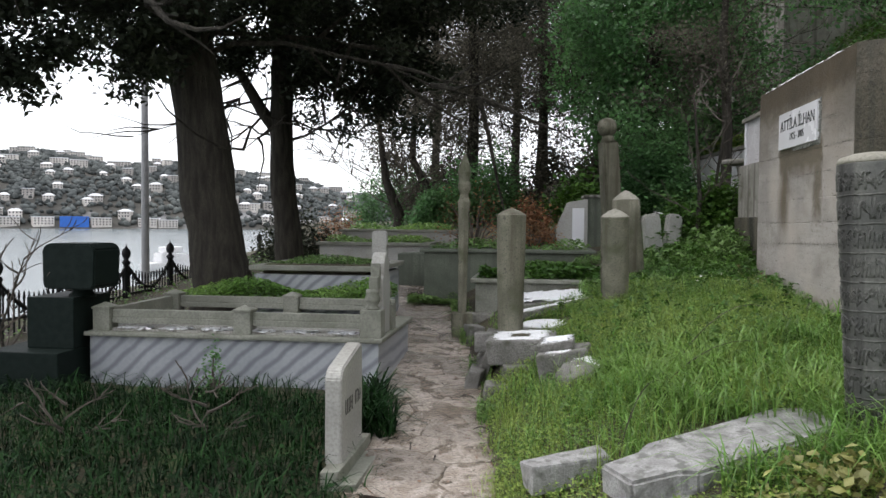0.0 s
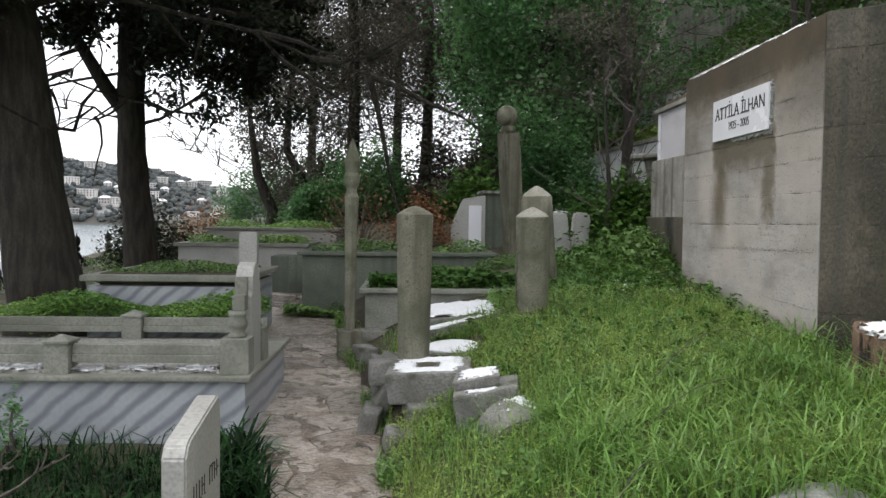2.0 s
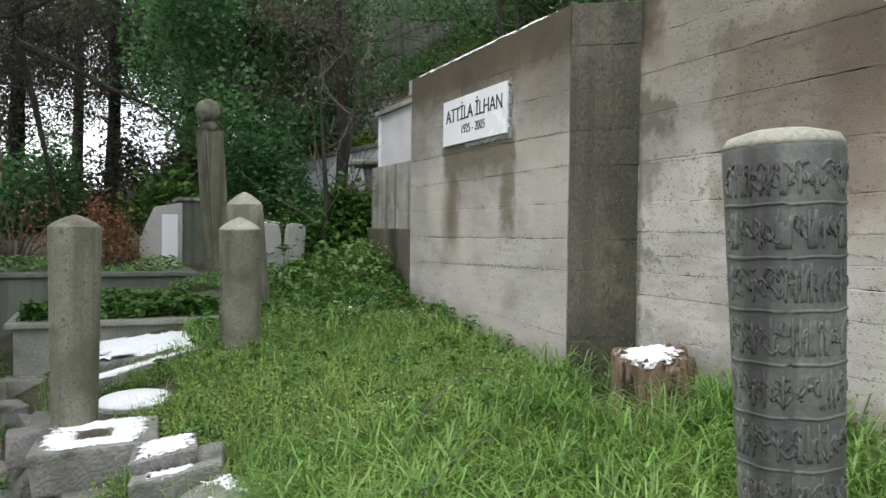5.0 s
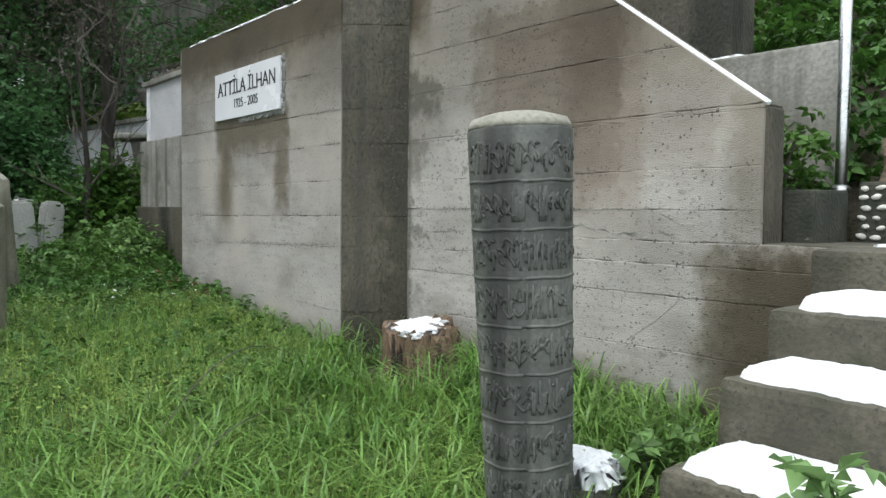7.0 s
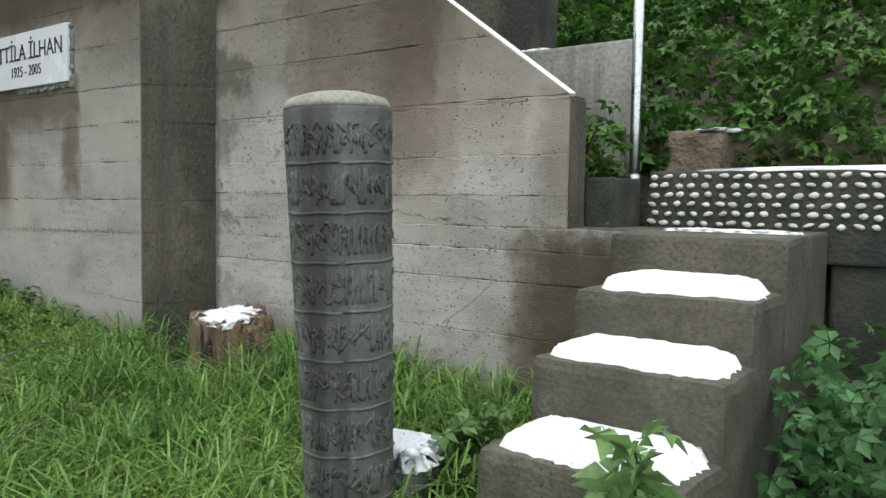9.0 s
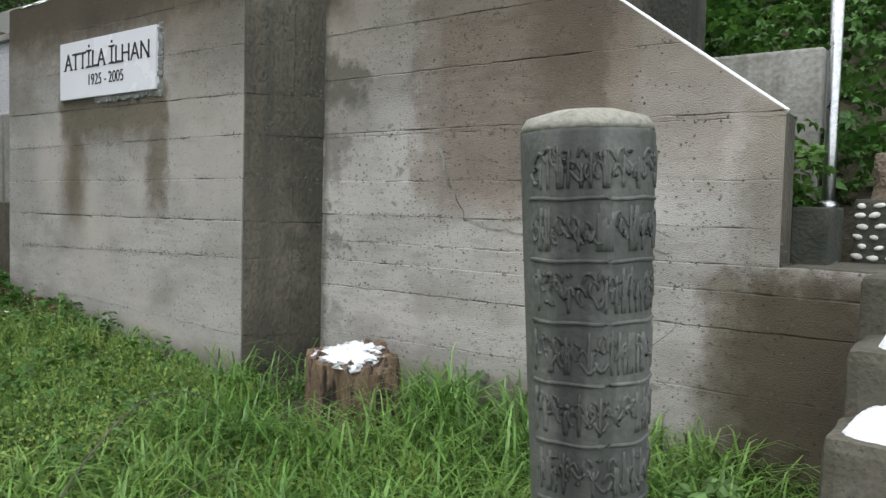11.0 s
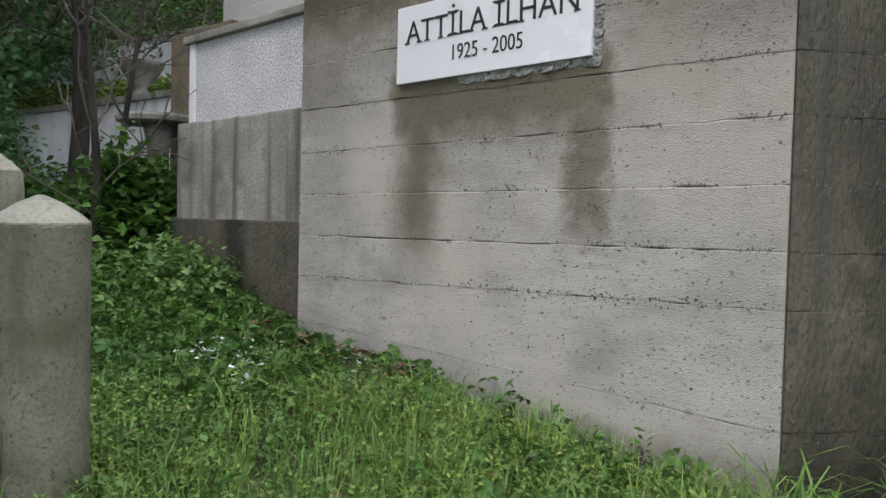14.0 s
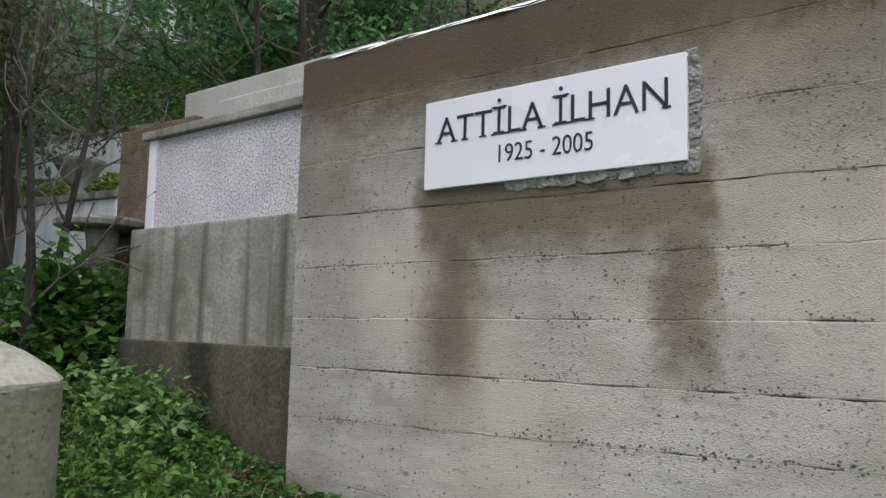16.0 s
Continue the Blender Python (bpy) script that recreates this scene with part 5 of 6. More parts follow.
stuff(palmate("nettles", lift(scatter(2600, 1.6, 4.2, 9.6, 12.5, 7, -0.3), 0.16, 7), 0.06, M["clover"], None, 7, 0.6), "dark green nettles below the low wall", "herbs")
stuff(palmate("nettles", lift(scatter(1500, 1.7, 2.75, 8.4, 10.8, 8, 0.0), 0.13, 8), 0.05, M["ivy"], None, 8, 0.6), "bright leafy weeds beside the wall", "herbs")
stuff(leaves("fallen_leaves", lift(scatter(1900, 0.2, 2.6, 7.2, 10, 9, 0.2), 0.06, 9), 0.038, M["litter"], None, 1.4, 1.0, 9), "red-brown fallen leaves", "leaf litter")
stuff(palmate("broad_weeds", lift(scatter(3400, 0.6, 2.6, 5.6, 9.8, 18, -0.1), 0.1, 18), 0.034, M["clover"], None, 18, 0.5, 3), "broad-leaved green weeds in the grass", "weeds")
stuff(palmate("broad_weeds", lift(scatter(1100, 0.6, 2.7, 6.2, 9.4, 28, 0.1), 0.13, 28), 0.045, M["ivy"], None, 28, 0.6), "bright lobed weeds in the ground cover", "weeds")
stuff(leaves("ground_cover", lift(scatter(26000, 0.9, 2.72, 8.0, 11.2, 19), 0.09, 19), 0.026, M["clover"], None, 1.35, 0.7, 19), "dense leafy cover beside the low wall", "ground cover")
# snow scraps in the cover by the wall
stuff(blades("grass", scatter(15000, 0.4, 2.6, 5.5, 10.2, 23, 0.0), 0.1, 0.002, M["grass"], None, 23, 1.0), "short grass coming up through ground cover")
sp = scatter(2400, 1.85, 2.5, 8.3, 9.2, 10, 0.35, patch_scale=3.4)
stuff(leaves("snow_scraps", lift(sp, 0.05, 77) + np.array([0, 0, 0.04]), 0.028, M["snow"], None, 1.1, 1.5, 10), "scraps of melting snow among leaves", "snow")
stuff(leaves("fallen_leaves", lift(scatter(900, 1.8, 2.5, 8.2, 9.3, 29, 0.0), 0.1, 29), 0.045, M["litter"], None, 1.4, 0.8, 29), "brown leaves lying among melting snow", "leaf litter")
# hillside
stuff(leaves("hill_cover", lift(scatter(34000, 1.6, 11, 10.4, 24, 11), 0.3, 11), 0.085, M["ivy"], None, 1.5, 0.6, 11), "dark ivy covering the hillside", "ground cover")
stuff(palmate("bank_leaves", lift(scatter(24000, 3.45, 7.5, 1.5, 9.0, 12), 0.3, 12), 0.055, M["ivy"], None, 12, 0.7), "bright green ivy covering a steep bank", "ground cover")
stuff(palmate("bank_leaves", lift(scatter(3000, 3.02, 5.0, 4.9, 9.0, 13), 0.16, 13), 0.055, M["ivy"], None, 13, 0.7), "bright green ivy behind the wall", "ground cover")
stuff(palmate("side_ivy", lift(scatter(2600, 2.3, 3.25, 1.8, 3.94, 14), 0.55, 14), 0.055, M["ivytree"], None, 14, 0.8), "dark ivy beside the steps", "ground cover")
# left bed, the shade under the trees put into its leaf colour
stuff(blades("strap_leaves", scatter(22000, -4.85, -0.3, 1.0, 6.8, 15), 0.15, 0.0045, M["strap"], None, 15, 1.5), "bed of dark green strap-leaved plants, colour deepened for tree shade", "plants")
stuff(leaves("bed_cover", lift(scatter(14000, -4.8, -0.5, 2.0, 6.8, 16, -0.3), 0.1, 16), 0.035, M["strap"], None, 1.8, 0.5, 16), "leafy cover between strap leaves, colour deepened for tree shade", "ground cover")
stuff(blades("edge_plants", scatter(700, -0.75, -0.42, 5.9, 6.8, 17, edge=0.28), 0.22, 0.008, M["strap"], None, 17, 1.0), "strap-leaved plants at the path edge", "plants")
# weeds along the path edge, among the kerb stones
ey = np.random.default_rng(91).uniform(6.3, 11.0, 5200)
ed = 0.3 + np.random.default_rng(92).uniform(0, 1, 5200) ** 1.5 * 0.2
ek = np.sin(5.2 * ey) + 0.6 * np.sin(11 * ey + 1) > 0.0
ep = np.stack([path_mid(ey) + ed, ey, path_z(ey)], 1)[ek]
stuff(leaves("edge_weeds", lift(ep, 0.13, 93), 0.026, M["clover"], None, 1.5, 0.4, 93), "small green weeds along the edge of the path", "weeds")
stuff(blades("edge_grass", ep[::4], 0.12, 0.0025, M["grass"], None, 94, 1.2), "tufts of grass along the edge of the path")
# planted tomb tops
def planted(label, x0, x1, y0, y1, z, n, size, h, material, seed, cat="plants"):
    r = np.random.default_rng(seed)
    p = np.stack([r.uniform(x0, x1, n), r.uniform(y0, y1, n), np.full(n, z)], 1)
    p[:, 2] += h * r.uniform(0, 1, n) * (0.6 + 0.4 * np.sin(5 * p[:, 0] + 3 * p[:, 1]))
    return stuff(leaves("tomb_planting", p, size, material, None, 1.5, 0.5, seed), label, cat)


planted("bright green plants behind a marble tomb", -3.0, -0.9, 8.2, 8.85, 0.92, 11000, 0.032, 0.17, M["grass"], 30)
planted("grassy plants on a marble tomb", -2.34, -1.26, 9.1, 10.2, 1.19, 3000, 0.03, 0.07, M["clover"], 31)
planted("bright leafy plants on a grey tomb", -0.15, 1.2, 9.3, 10.3, 1.06, 5000, 0.06, 0.16, M["ivy"], 32)
planted("green plants on a far tomb", -2.85, -1.25, 13.1, 14.1, 1.31, 2000, 0.05, 0.12, M["grass"], 33)
planted("green plants on a white tomb", -3.0, -1.1, 15.3, 16.4, 1.49, 2000, 0.05, 0.14, M["grass"], 34)
planted("low green plants at the foot of a dark tomb", -1.1, -0.2, 10.55, 10.85, 0.66, 1800, 0.05, 0.1, M["clover"], 35)
planted("dry planted soil on a dark tomb", -0.9, 1.1, 11.0, 11.9, 1.3, 1500, 0.05, 0.14, M["clover"], 36)


# ---- shrubs and trees ----
def shrub(name, label, x, y, z, rx, ry, rz, n, size, material, seed, aspect=1.6, stems=7, clumps=40, fingers=0):
    ob = thing(name, label, "shrub", at=pose(x, y, z))
    r = np.random.default_rng(seed)
    c = r.normal(0, 1, (clumps, 3))
    c = c / np.linalg.norm(c, axis=1)[:, None] * r.uniform(0.35, 1.0, (clumps, 1)) ** 0.6 * np.array([rx, ry, rz])
    c[:, 2] = abs(c[:, 2]) * 0.95 + rz * 0.12
    p = c[r.integers(0, clumps, n)] + r.normal(0, 1, (n, 3)) * np.array([rx, ry, rz]) * 0.17
    p[:, 2] = np.maximum(p[:, 2], 0.01)
    if fingers:
        palmate("foliage", p, size, material, ob, seed, 0.6, fingers)
    else:
        leaves("foliage", p, size, material, ob, aspect, 0.3, seed)
    for k in range(stems):
        e = Vector(c[k % clumps])
        bm = bmesh.new()
        tube_strip(bm, [Vector((0.03 * math.cos(k), 0.03 * math.sin(k), -0.1)), e * 0.5 + Vector((0, 0, 0.05)), e], lambda t: 0.014 * (1 - 0.7 * t), 5)
        part("stem", bm, M["twig"], ob)
    return ob


def limb(bm, start, way, length, r, rnd, bend=0.25, steps=6, tips=None, up=0.1):
    pts, p, d = [start.copy()], start.copy(), way.normalized()
    for i in range(steps):
        d = (d + Vector((rnd.uniform(-bend, bend), rnd.uniform(-bend, bend), rnd.uniform(-bend, bend) + up))).normalized()
        p = p + d * length / steps
        pts.append(p.copy())
    tube_strip(bm, pts, lambda t: max(0.004, r * (1 - 0.8 * t)), 6 if r > 0.02 else 4)
    if tips is not None:
        tips.extend(pts[2:])
    return pts, d


def tree(label, trunk, r, limbs, leaf, seed, limb_len=2.0, lo=0.4, n=20000, size=0.07, clump=0.28, elev=0.2, twigs=5, droop=0.05, cat="tree", name="tree", bark="bark", shape=None, aspect=2.2, zmin=-99, share=0.5, xmax=99, fill=None, extra=()):
    """trunk: points from the base up. Limbs spring from the upper part, forked into twigs; leaves gather round their outer ends."""
    ob = thing(name, label, cat)
    rnd = random.Random(seed)
    pts = [Vector(p) for p in trunk]
    fine = []
    for a, b in zip(pts, pts[1:]):
        for i in range(5):
            fine.append(a.lerp(b, i / 5) + Vector((rnd.uniform(-1, 1), rnd.uniform(-1, 1), 0)) * r * 0.07)
    fine.append(pts[-1])
    bm = bmesh.new()
    tube_strip(bm, fine, lambda t: r * (1.18 - 0.3 * min(1, t * 5) - 0.72 * t * t * 0.9 + 0.0) * (1 + 0.04 * math.sin(40 * t)), 20)
    part("trunk", bm, M[bark], ob, smooth=True)
    tips = []
    for k in range(limbs):
        bm = bmesh.new()
        f = lo + (1 - lo) * (k + rnd.random()) / limbs
        i = min(len(fine) - 1, int(f * len(fine)))
        a = k * 2.4 + rnd.uniform(-0.4, 0.4)
        span = limb_len * (shape(f) if shape else 1.25 - 0.7 * (f - lo) / (1 - lo)) * rnd.uniform(0.7, 1.2)
        way = Vector((math.cos(a), math.sin(a), elev + rnd.uniform(-0.15, 0.3)))
        lp, d = limb(bm, fine[i], way, span, max(0.01, r * 0.14 * (1.2 - f)), rnd, 0.22, 6, tips, droop)
        for j in range(twigs):
            s = lp[rnd.randint(2, len(lp) - 1)]
            w = (d + Vector((rnd.uniform(-1, 1), rnd.uniform(-1, 1), rnd.uniform(-0.7, 0.7)))).normalized()
            limb(bm, s, w, span * rnd.uniform(0.25, 0.5), max(0.006, r * 0.08), rnd, 0.3, 4, tips, droop)
        part("limb", bm, M[bark if leaf else "twig"], ob)
    if leaf:
        r2 = np.random.default_rng(seed)
        c = np.array([list(t) for t in tips])
        c = c[(c[:, 2] > zmin) & (c[:, 0] < xmax)]
        c = c[r2.permutation(len(c))[: max(8, int(len(c) * share))]]
        if fill:
            q = r2.normal(0, 1, (fill[6], 3))
            q = q / np.linalg.norm(q, axis=1)[:, None] * r2.uniform(0.1, 1, (fill[6], 1)) ** 0.5 * np.array(fill[3:6]) + np.array(fill[:3])
            c = np.concatenate([c, q])
        for ex, ey, ez, er, ek in extra:
            c = np.concatenate([c, np.array([[ex, ey, ez]]) + r2.normal(0, er * 0.5, (ek, 3))])
        p = c[r2.integers(0, len(c), n)] + r2.normal(0, clump, (n, 3)) * np.array([1, 1, 0.7])
        leaves("crown", p, size, M[leaf], ob, aspect, 0.1, seed)
    return ob


# two old cypresses between the tombs
tree("huge old cypress with dark leaning trunk and heavy crown", [(-2.93, 9.45, 0.3), (-2.97, 9.45, 0.95), (-3.18, 9.43, 2.5), (-3.36, 9.4, 4.0), (-3.5, 9.4, 6.5), (-3.55, 9.4, 9)], 0.36, 26, "cypress", 5, 2.4, 0.5, 130000, 0.085, 0.12, 0.1, 6, -0.03, cat="cypress", zmin=3.6, share=0.4, fill=(-3.7, 9.0, 5.2, 3.5, 2.4, 1.55, 420), extra=((-4.3, 7.8, 3.0, 0.35, 10), (-4.7, 8.0, 3.5, 0.5, 14), (-3.85, 8.1, 3.25, 0.2, 5), (-3.5, 8.8, 3.15, 0.18, 5), (-3.4, 8.8, 3.5, 0.3, 8)))
t2 = tree("old cypress with a forked side limb and dark crown", [(-3.35, 13.0, 0.4), (-3.4, 13.0, 1.4), (-3.52, 13.0, 2.5), (-3.5, 13.0, 4.3), (-3.45, 13, 7), (-3.4, 13, 10)], 0.24, 28, "cypress", 6, 2.6, 0.42, 100000, 0.095, 0.15, 0.1, 6, -0.02, cat="cypress", zmin=3.9, share=0.4, fill=(-2.6, 13.0, 5.9, 3.4, 2.4, 1.7, 380), extra=((-2.2, 13.0, 3.6, 0.6, 22), (-1.6, 13.0, 4.0, 0.6, 20), (-3.0, 12.9, 3.9, 0.35, 10), (-4.2, 12.8, 4.2, 0.4, 12)))
bm = bmesh.new()
tube_strip(bm, [Vector(p) for p in ((-3.55, 13.0, 3.0), (-3.8, 12.9, 3.35), (-4.1, 12.8, 3.9), (-4.5, 12.7, 4.05), (-5.0, 12.6, 4.1))], lambda t: 0.11 * (1 - 0.6 * t), 10)
part("side_limb", bm, M["bark"], t2, smooth=True)
# overhanging foliage masses of a tree outside the fence
tree("dark cypress overhanging the shore fence", [(-6.6, 9.5, -1.5), (-6.6, 9.5, 3), (-6.5, 9.4, 9)], 0.25, 18, "cypress", 7, 2.4, 0.66, 26000, 0.06, 0.16, 0.0, 5, -0.08, cat="cypress", zmin=3.3, share=0.45)
# trees along the path ahead
tree("bare spreading deciduous tree in winter", [(-2.9, 19.5, 0.8), (-2.8, 19.4, 1.8), (-3.1, 19.3, 2.6), (-3.3, 19.2, 4.2)], 0.16, 22, None, 8, 2.3, 0.3, twigs=9, elev=0.5)
tree("bare leaning tree in winter", [(-2.4, 20, 0.9), (-2.0, 20, 2.0), (-2.6, 20, 3.2), (-2.4, 20, 6)], 0.14, 20, "pine", 9, 1.9, 0.35, 9000, 0.09, 0.25, 0.4, 7)
for k, (x, y, h, ln, n) in enumerate(((-1.1, 19, 9, 2.4, 26000), (0.5, 21, 10, 2.3, 24000), (1.9, 20, 11, 2.2, 24000), (-0.3, 26, 12, 3.0, 26000), (3.2, 25, 12, 2.8, 24000), (-3.0, 27, 10, 3.0, 22000))):
    z = float(land(x, y))
    tree("tall dark conifer with sparse drooping limbs", [(x, y, z - 0.3), (x + 0.1, y, z + h * 0.3), (x, y, z + h * 0.65), (x + 0.1, y, z + h)], 0.15, 26, "pine", 20 + k, ln, 0.3, int(n * 1.9), 0.07, 0.2, 0.15, 6, -0.02, cat="conifer", fill=(x, y, z + 2.5 + 0.06 * y, 2.4, 1.6, 2.0, 230))
tree("dense ivy-clad evergreen tree", [(2.3, 15.5, 1.0), (2.4, 15.5, 3.2), (2.5, 15.5, 5.2), (2.6, 15.5, 7.5)], 0.18, 34, "ivytree", 31, 1.7, 0.22, 30000, 0.085, 0.24, 0.15, 6, cat="evergreen tree", aspect=1.5, share=0.35, fill=(2.3, 15.4, 4.6, 1.6, 1.3, 1.8, 130))
tree("ivy-clad evergreen tree on the slope", [(3.5, 18.5, 2.6), (3.5, 18.5, 4.8), (3.6, 18.5, 8.8)], 0.18, 30, "ivytree", 32, 2.0, 0.25, 22000, 0.1, 0.32, 0.15, 6, cat="evergreen tree", aspect=1.5)
tree("slender young tree with dark sparse crown", [(3.2, 13.3, 1.6), (3.25, 13.3, 3.0), (3.15, 13.3, 4.4), (3.3, 13.3, 7)], 0.09, 24, "pine", 33, 1.1, 0.35, 9000, 0.06, 0.2, 0.3, 6, xmax=3.7)
tree("dark conifer above the grave wall", [(7.5, 14.5, 3.6), (7.5, 14.5, 7.5), (7.5, 14.5, 13)], 0.25, 34, "ivytree", 34, 2.6, 0.1, 34000, 0.11, 0.3, 0.1, 6, cat="conifer")
tree("dark conifer high on the hillside", [(9.5, 19, 5.2), (9.5, 19, 11), (9.5, 19, 17)], 0.28, 34, "ivytree", 35, 3.0, 0.1, 34000, 0.13, 0.35, 0.1, 6, cat="conifer")
tree("bare twiggy tree on the hillside", [(5.4, 13.0, 2.1), (5.5, 13.0, 3.6), (5.3, 13.0, 6.0)], 0.06, 11, None, 36, 1.7, 0.15, twigs=4, elev=0.3)
tree("bare twiggy tree behind the grave wall", [(5.0, 12.0, 1.9), (5.1, 11.9, 3.4), (4.9, 11.8, 5.5)], 0.05, 10, None, 37, 1.5, 0.15, twigs=4, elev=0.3)
tree("thin bare sapling beside the low wall", [(2.35, 10.9, 1.3), (2.38, 10.9, 2.0), (2.3, 10.95, 3.2)], 0.035, 9, None, 38, 0.9, 0.2, twigs=4, elev=0.7, name="sapling", cat="sapling")
tree("thin bare sapling with twisted stems", [(2.55, 11.1, 1.4), (2.6, 11.1, 2.1), (2.75, 11.0, 3.4)], 0.03, 9, None, 39, 0.8, 0.2, twigs=4, elev=0.7, name="sapling", cat="sapling")
tree("bare bramble sapling by the shore fence", [(-3.9, 7.3, 0.2), (-4.0, 7.3, 0.7), (-3.85, 7.4, 1.3)], 0.016, 9, None, 40, 0.8, 0.2, twigs=3, elev=0.6, name="sapling", cat="sapling")

shrub("ivy_mound", "dark ivy-covered mound on the slope", 2.3, 13.5, 1.5, 0.62, 0.6, 1.25, 12000, 0.07, M["ivytree"], 41, clumps=70)
shrub("bright_shrub", "bright yellow-green shrub behind a monument", 1.15, 13.4, 1.6, 0.55, 0.4, 0.75, 3500, 0.08, M["ivy"], 42)
shrub("red_shrub", "red-leaved shrub on a dark tomb", 0.35, 11.9, 1.25, 0.42, 0.4, 0.6, 2600, 0.045, M["redleaf"], 43)
shrub("bare_red_shrub", "reddish bare twiggy shrub", -0.45, 12.4, 1.2, 0.5, 0.4, 0.95, 700, 0.04, M["redleaf"], 44, stems=30)
shrub("red_shrub", "reddish bare shrub in front of the fence", -3.4, 16.0, 0.9, 0.5, 0.5, 0.9, 1800, 0.05, M["redleaf"], 45, stems=30)
shrub("dark_shrub", "dark evergreen shrub between the tombs", -3.9, 14.8, 0.6, 0.7, 0.6, 1.1, 8000, 0.06, M["cypress"], 46)
for k, (x, y, rx, rz) in enumerate(((-2.0, 22, 1.4, 1.6), (-0.6, 17.8, 1.0, 1.5), (0.8, 18.2, 1.2, 1.5), (-3.6, 23, 1.5, 1.8), (2.2, 18.5, 1.1, 1.7), (-1.6, 18.4, 0.8, 1.0))):
    shrub("dark_shrub", "dark evergreen shrub at the end of the path", x, y, float(land(x, y)) - 0.1, rx, 1.0, rz, 9000, 0.08, M["ivytree" if k % 2 else "pine"], 50 + k)
shrub("nettle_clump", "bright green leafy clump below the low wall", 2.72, 11.0, 1.45, 0.42, 0.35, 0.62, 3600, 0.07, M["ivy"], 60)
shrub("nettle_clump", "green feathery clump beside the bare saplings", 2.3, 11.5, 1.4, 0.4, 0.35, 0.5, 2600, 0.06, M["ivy"], 68)
shrub("nettle_clump", "dark green leafy clump at the foot of the low wall", 2.5, 10.0, 1.25, 0.22, 0.3, 0.3, 1500, 0.05, M["clover"], 69)
shrub("leafy_plant", "leafy green plant in the planter by the steps", 3.16, 4.84, 1.72, 0.2, 0.14, 0.34, 170, 0.055, M["ivy"], 61, fingers=5)
shrub("variegated_shrub", "yellow variegated shrub beside a fallen slab", 1.62, 4.25, 0.5, 0.3, 0.26, 0.28, 900, 0.05, M["variegated"], 62)
shrub("light_herb", "light green broad-leaved herb beside the steps", 1.78, 4.07, 0.76, 0.11, 0.11, 0.56, 60, 0.07, M["herb"], 63, 1.7, 6, 16, 5)
shrub("small_herb", "small broad-leaved weed at the wall foot", 2.3, 4.75, 0.82, 0.2, 0.12, 0.2, 120, 0.05, M["clover"], 64, fingers=5)
for k, (x, y) in enumerate(((2.42, 7.7), (2.42, 8.1), (2.4, 7.2), (2.3, 8.4))):
    shrub("small_herb", "young weed shoot against the concrete wall", x, y, float(land(x, y)), 0.06, 0.06, 0.14, 60, 0.035, M["ivy"], 65 + k, 2.0, 3, 8)
shrub("small_herb", "dark little plant in front of a marble tomb", -1.84, 6.6, 0.38, 0.12, 0.1, 0.36, 260, 0.034, M["ivytree"], 71, 1.8, 4, 12)
tree("low bare pale twiggy shrub in the dark bed", [(-1.5, 5.75, 0.25), (-1.48, 5.72, 0.42), (-1.5, 5.75, 0.62)], 0.0045, 6, None, 41, 0.4, 0.15, twigs=4, elev=0.5, name="bare_shrub", cat="shrub")
tree("low bare twiggy shrub in the dark bed", [(-2.3, 5.6, 0.25), (-2.32, 5.6, 0.4), (-2.3, 5.6, 0.55)], 0.004, 5, None, 42, 0.35, 0.15, twigs=4, elev=0.5, name="bare_shrub", cat="shrub")
stuff(blades("rough_grass", scatter(9000, -4.9, 3.3, -4.0, 2.4, 24), 0.1, 0.005, M["clover"], None, 24, 1.2), "rough grass at the start of the path")
stuff(leaves("fence_cover", lift(scatter(7000, -5.0, -2.4, 6.8, 16, 25, -0.2), 0.16, 25), 0.05, M["clover"], None, 1.5, 0.5, 25), "leafy cover between tombs and fence", "ground cover")

# ---- sea, far shore ----
M["sea"] = mat("pale_grey_sea", (0.1, 0.13, 0.14), (0.14, 0.17, 0.18), 0.02, 0.4, 0.22, 0.25, 0.3, rough_var=0.08)
M["hill"] = mat("winter_woods", (0.045, 0.045, 0.04), (0.08, 0.075, 0.065), 0.01, 0.1, 0.95, 0.0, spots=(0.28, 0.28, 0.29), spot_scale=0.02, spot_cut=0.6)
M["farwood"] = mat("far_bare_woods", (0.07, 0.078, 0.08), (0.115, 0.125, 0.12), 0.01, 0.2, 0.95, 0, island=0.5, spec=0.1)
M["housewall"] = mat("pale_house_render", (0.45, 0.42, 0.39), (0.62, 0.59, 0.56), 0.05, 2, 0.85, 0, obj=0.35)
M["houseroof"] = mat("snowy_roof", (0.68, 0.69, 0.72), (0.8, 0.8, 0.83), 0.1, 2, 0.8, 0)
M["houseglass"] = mat("dark_window_glass", (0.03, 0.035, 0.045), (0.06, 0.065, 0.075), 0.2, 2, 0.2, 0)
M["bluetarp"] = mat("blue_hoarding", (0.02, 0.12, 0.5), (0.03, 0.16, 0.6), 0.05, 1, 0.6, 0)
M["boatwhite"] = mat("white_boat_paint", (0.7, 0.7, 0.72), (0.8, 0.8, 0.8), 0.5, 5, 0.4, 0)
bm = bmesh.new()
bmesh.ops.create_grid(bm, x_segments=8, y_segments=8, size=2600)
water = link("water", bm, M["sea"])
water.location = (0, 0, -9)
tagged(water, "pale grey strait water under an overcast sky", "water", kind="structure")

HEAD = radians(-7.1)


def shore_dir(px):
    a = math.atan((px - 784) / 1358) + HEAD
    return math.sin(a), math.cos(a)


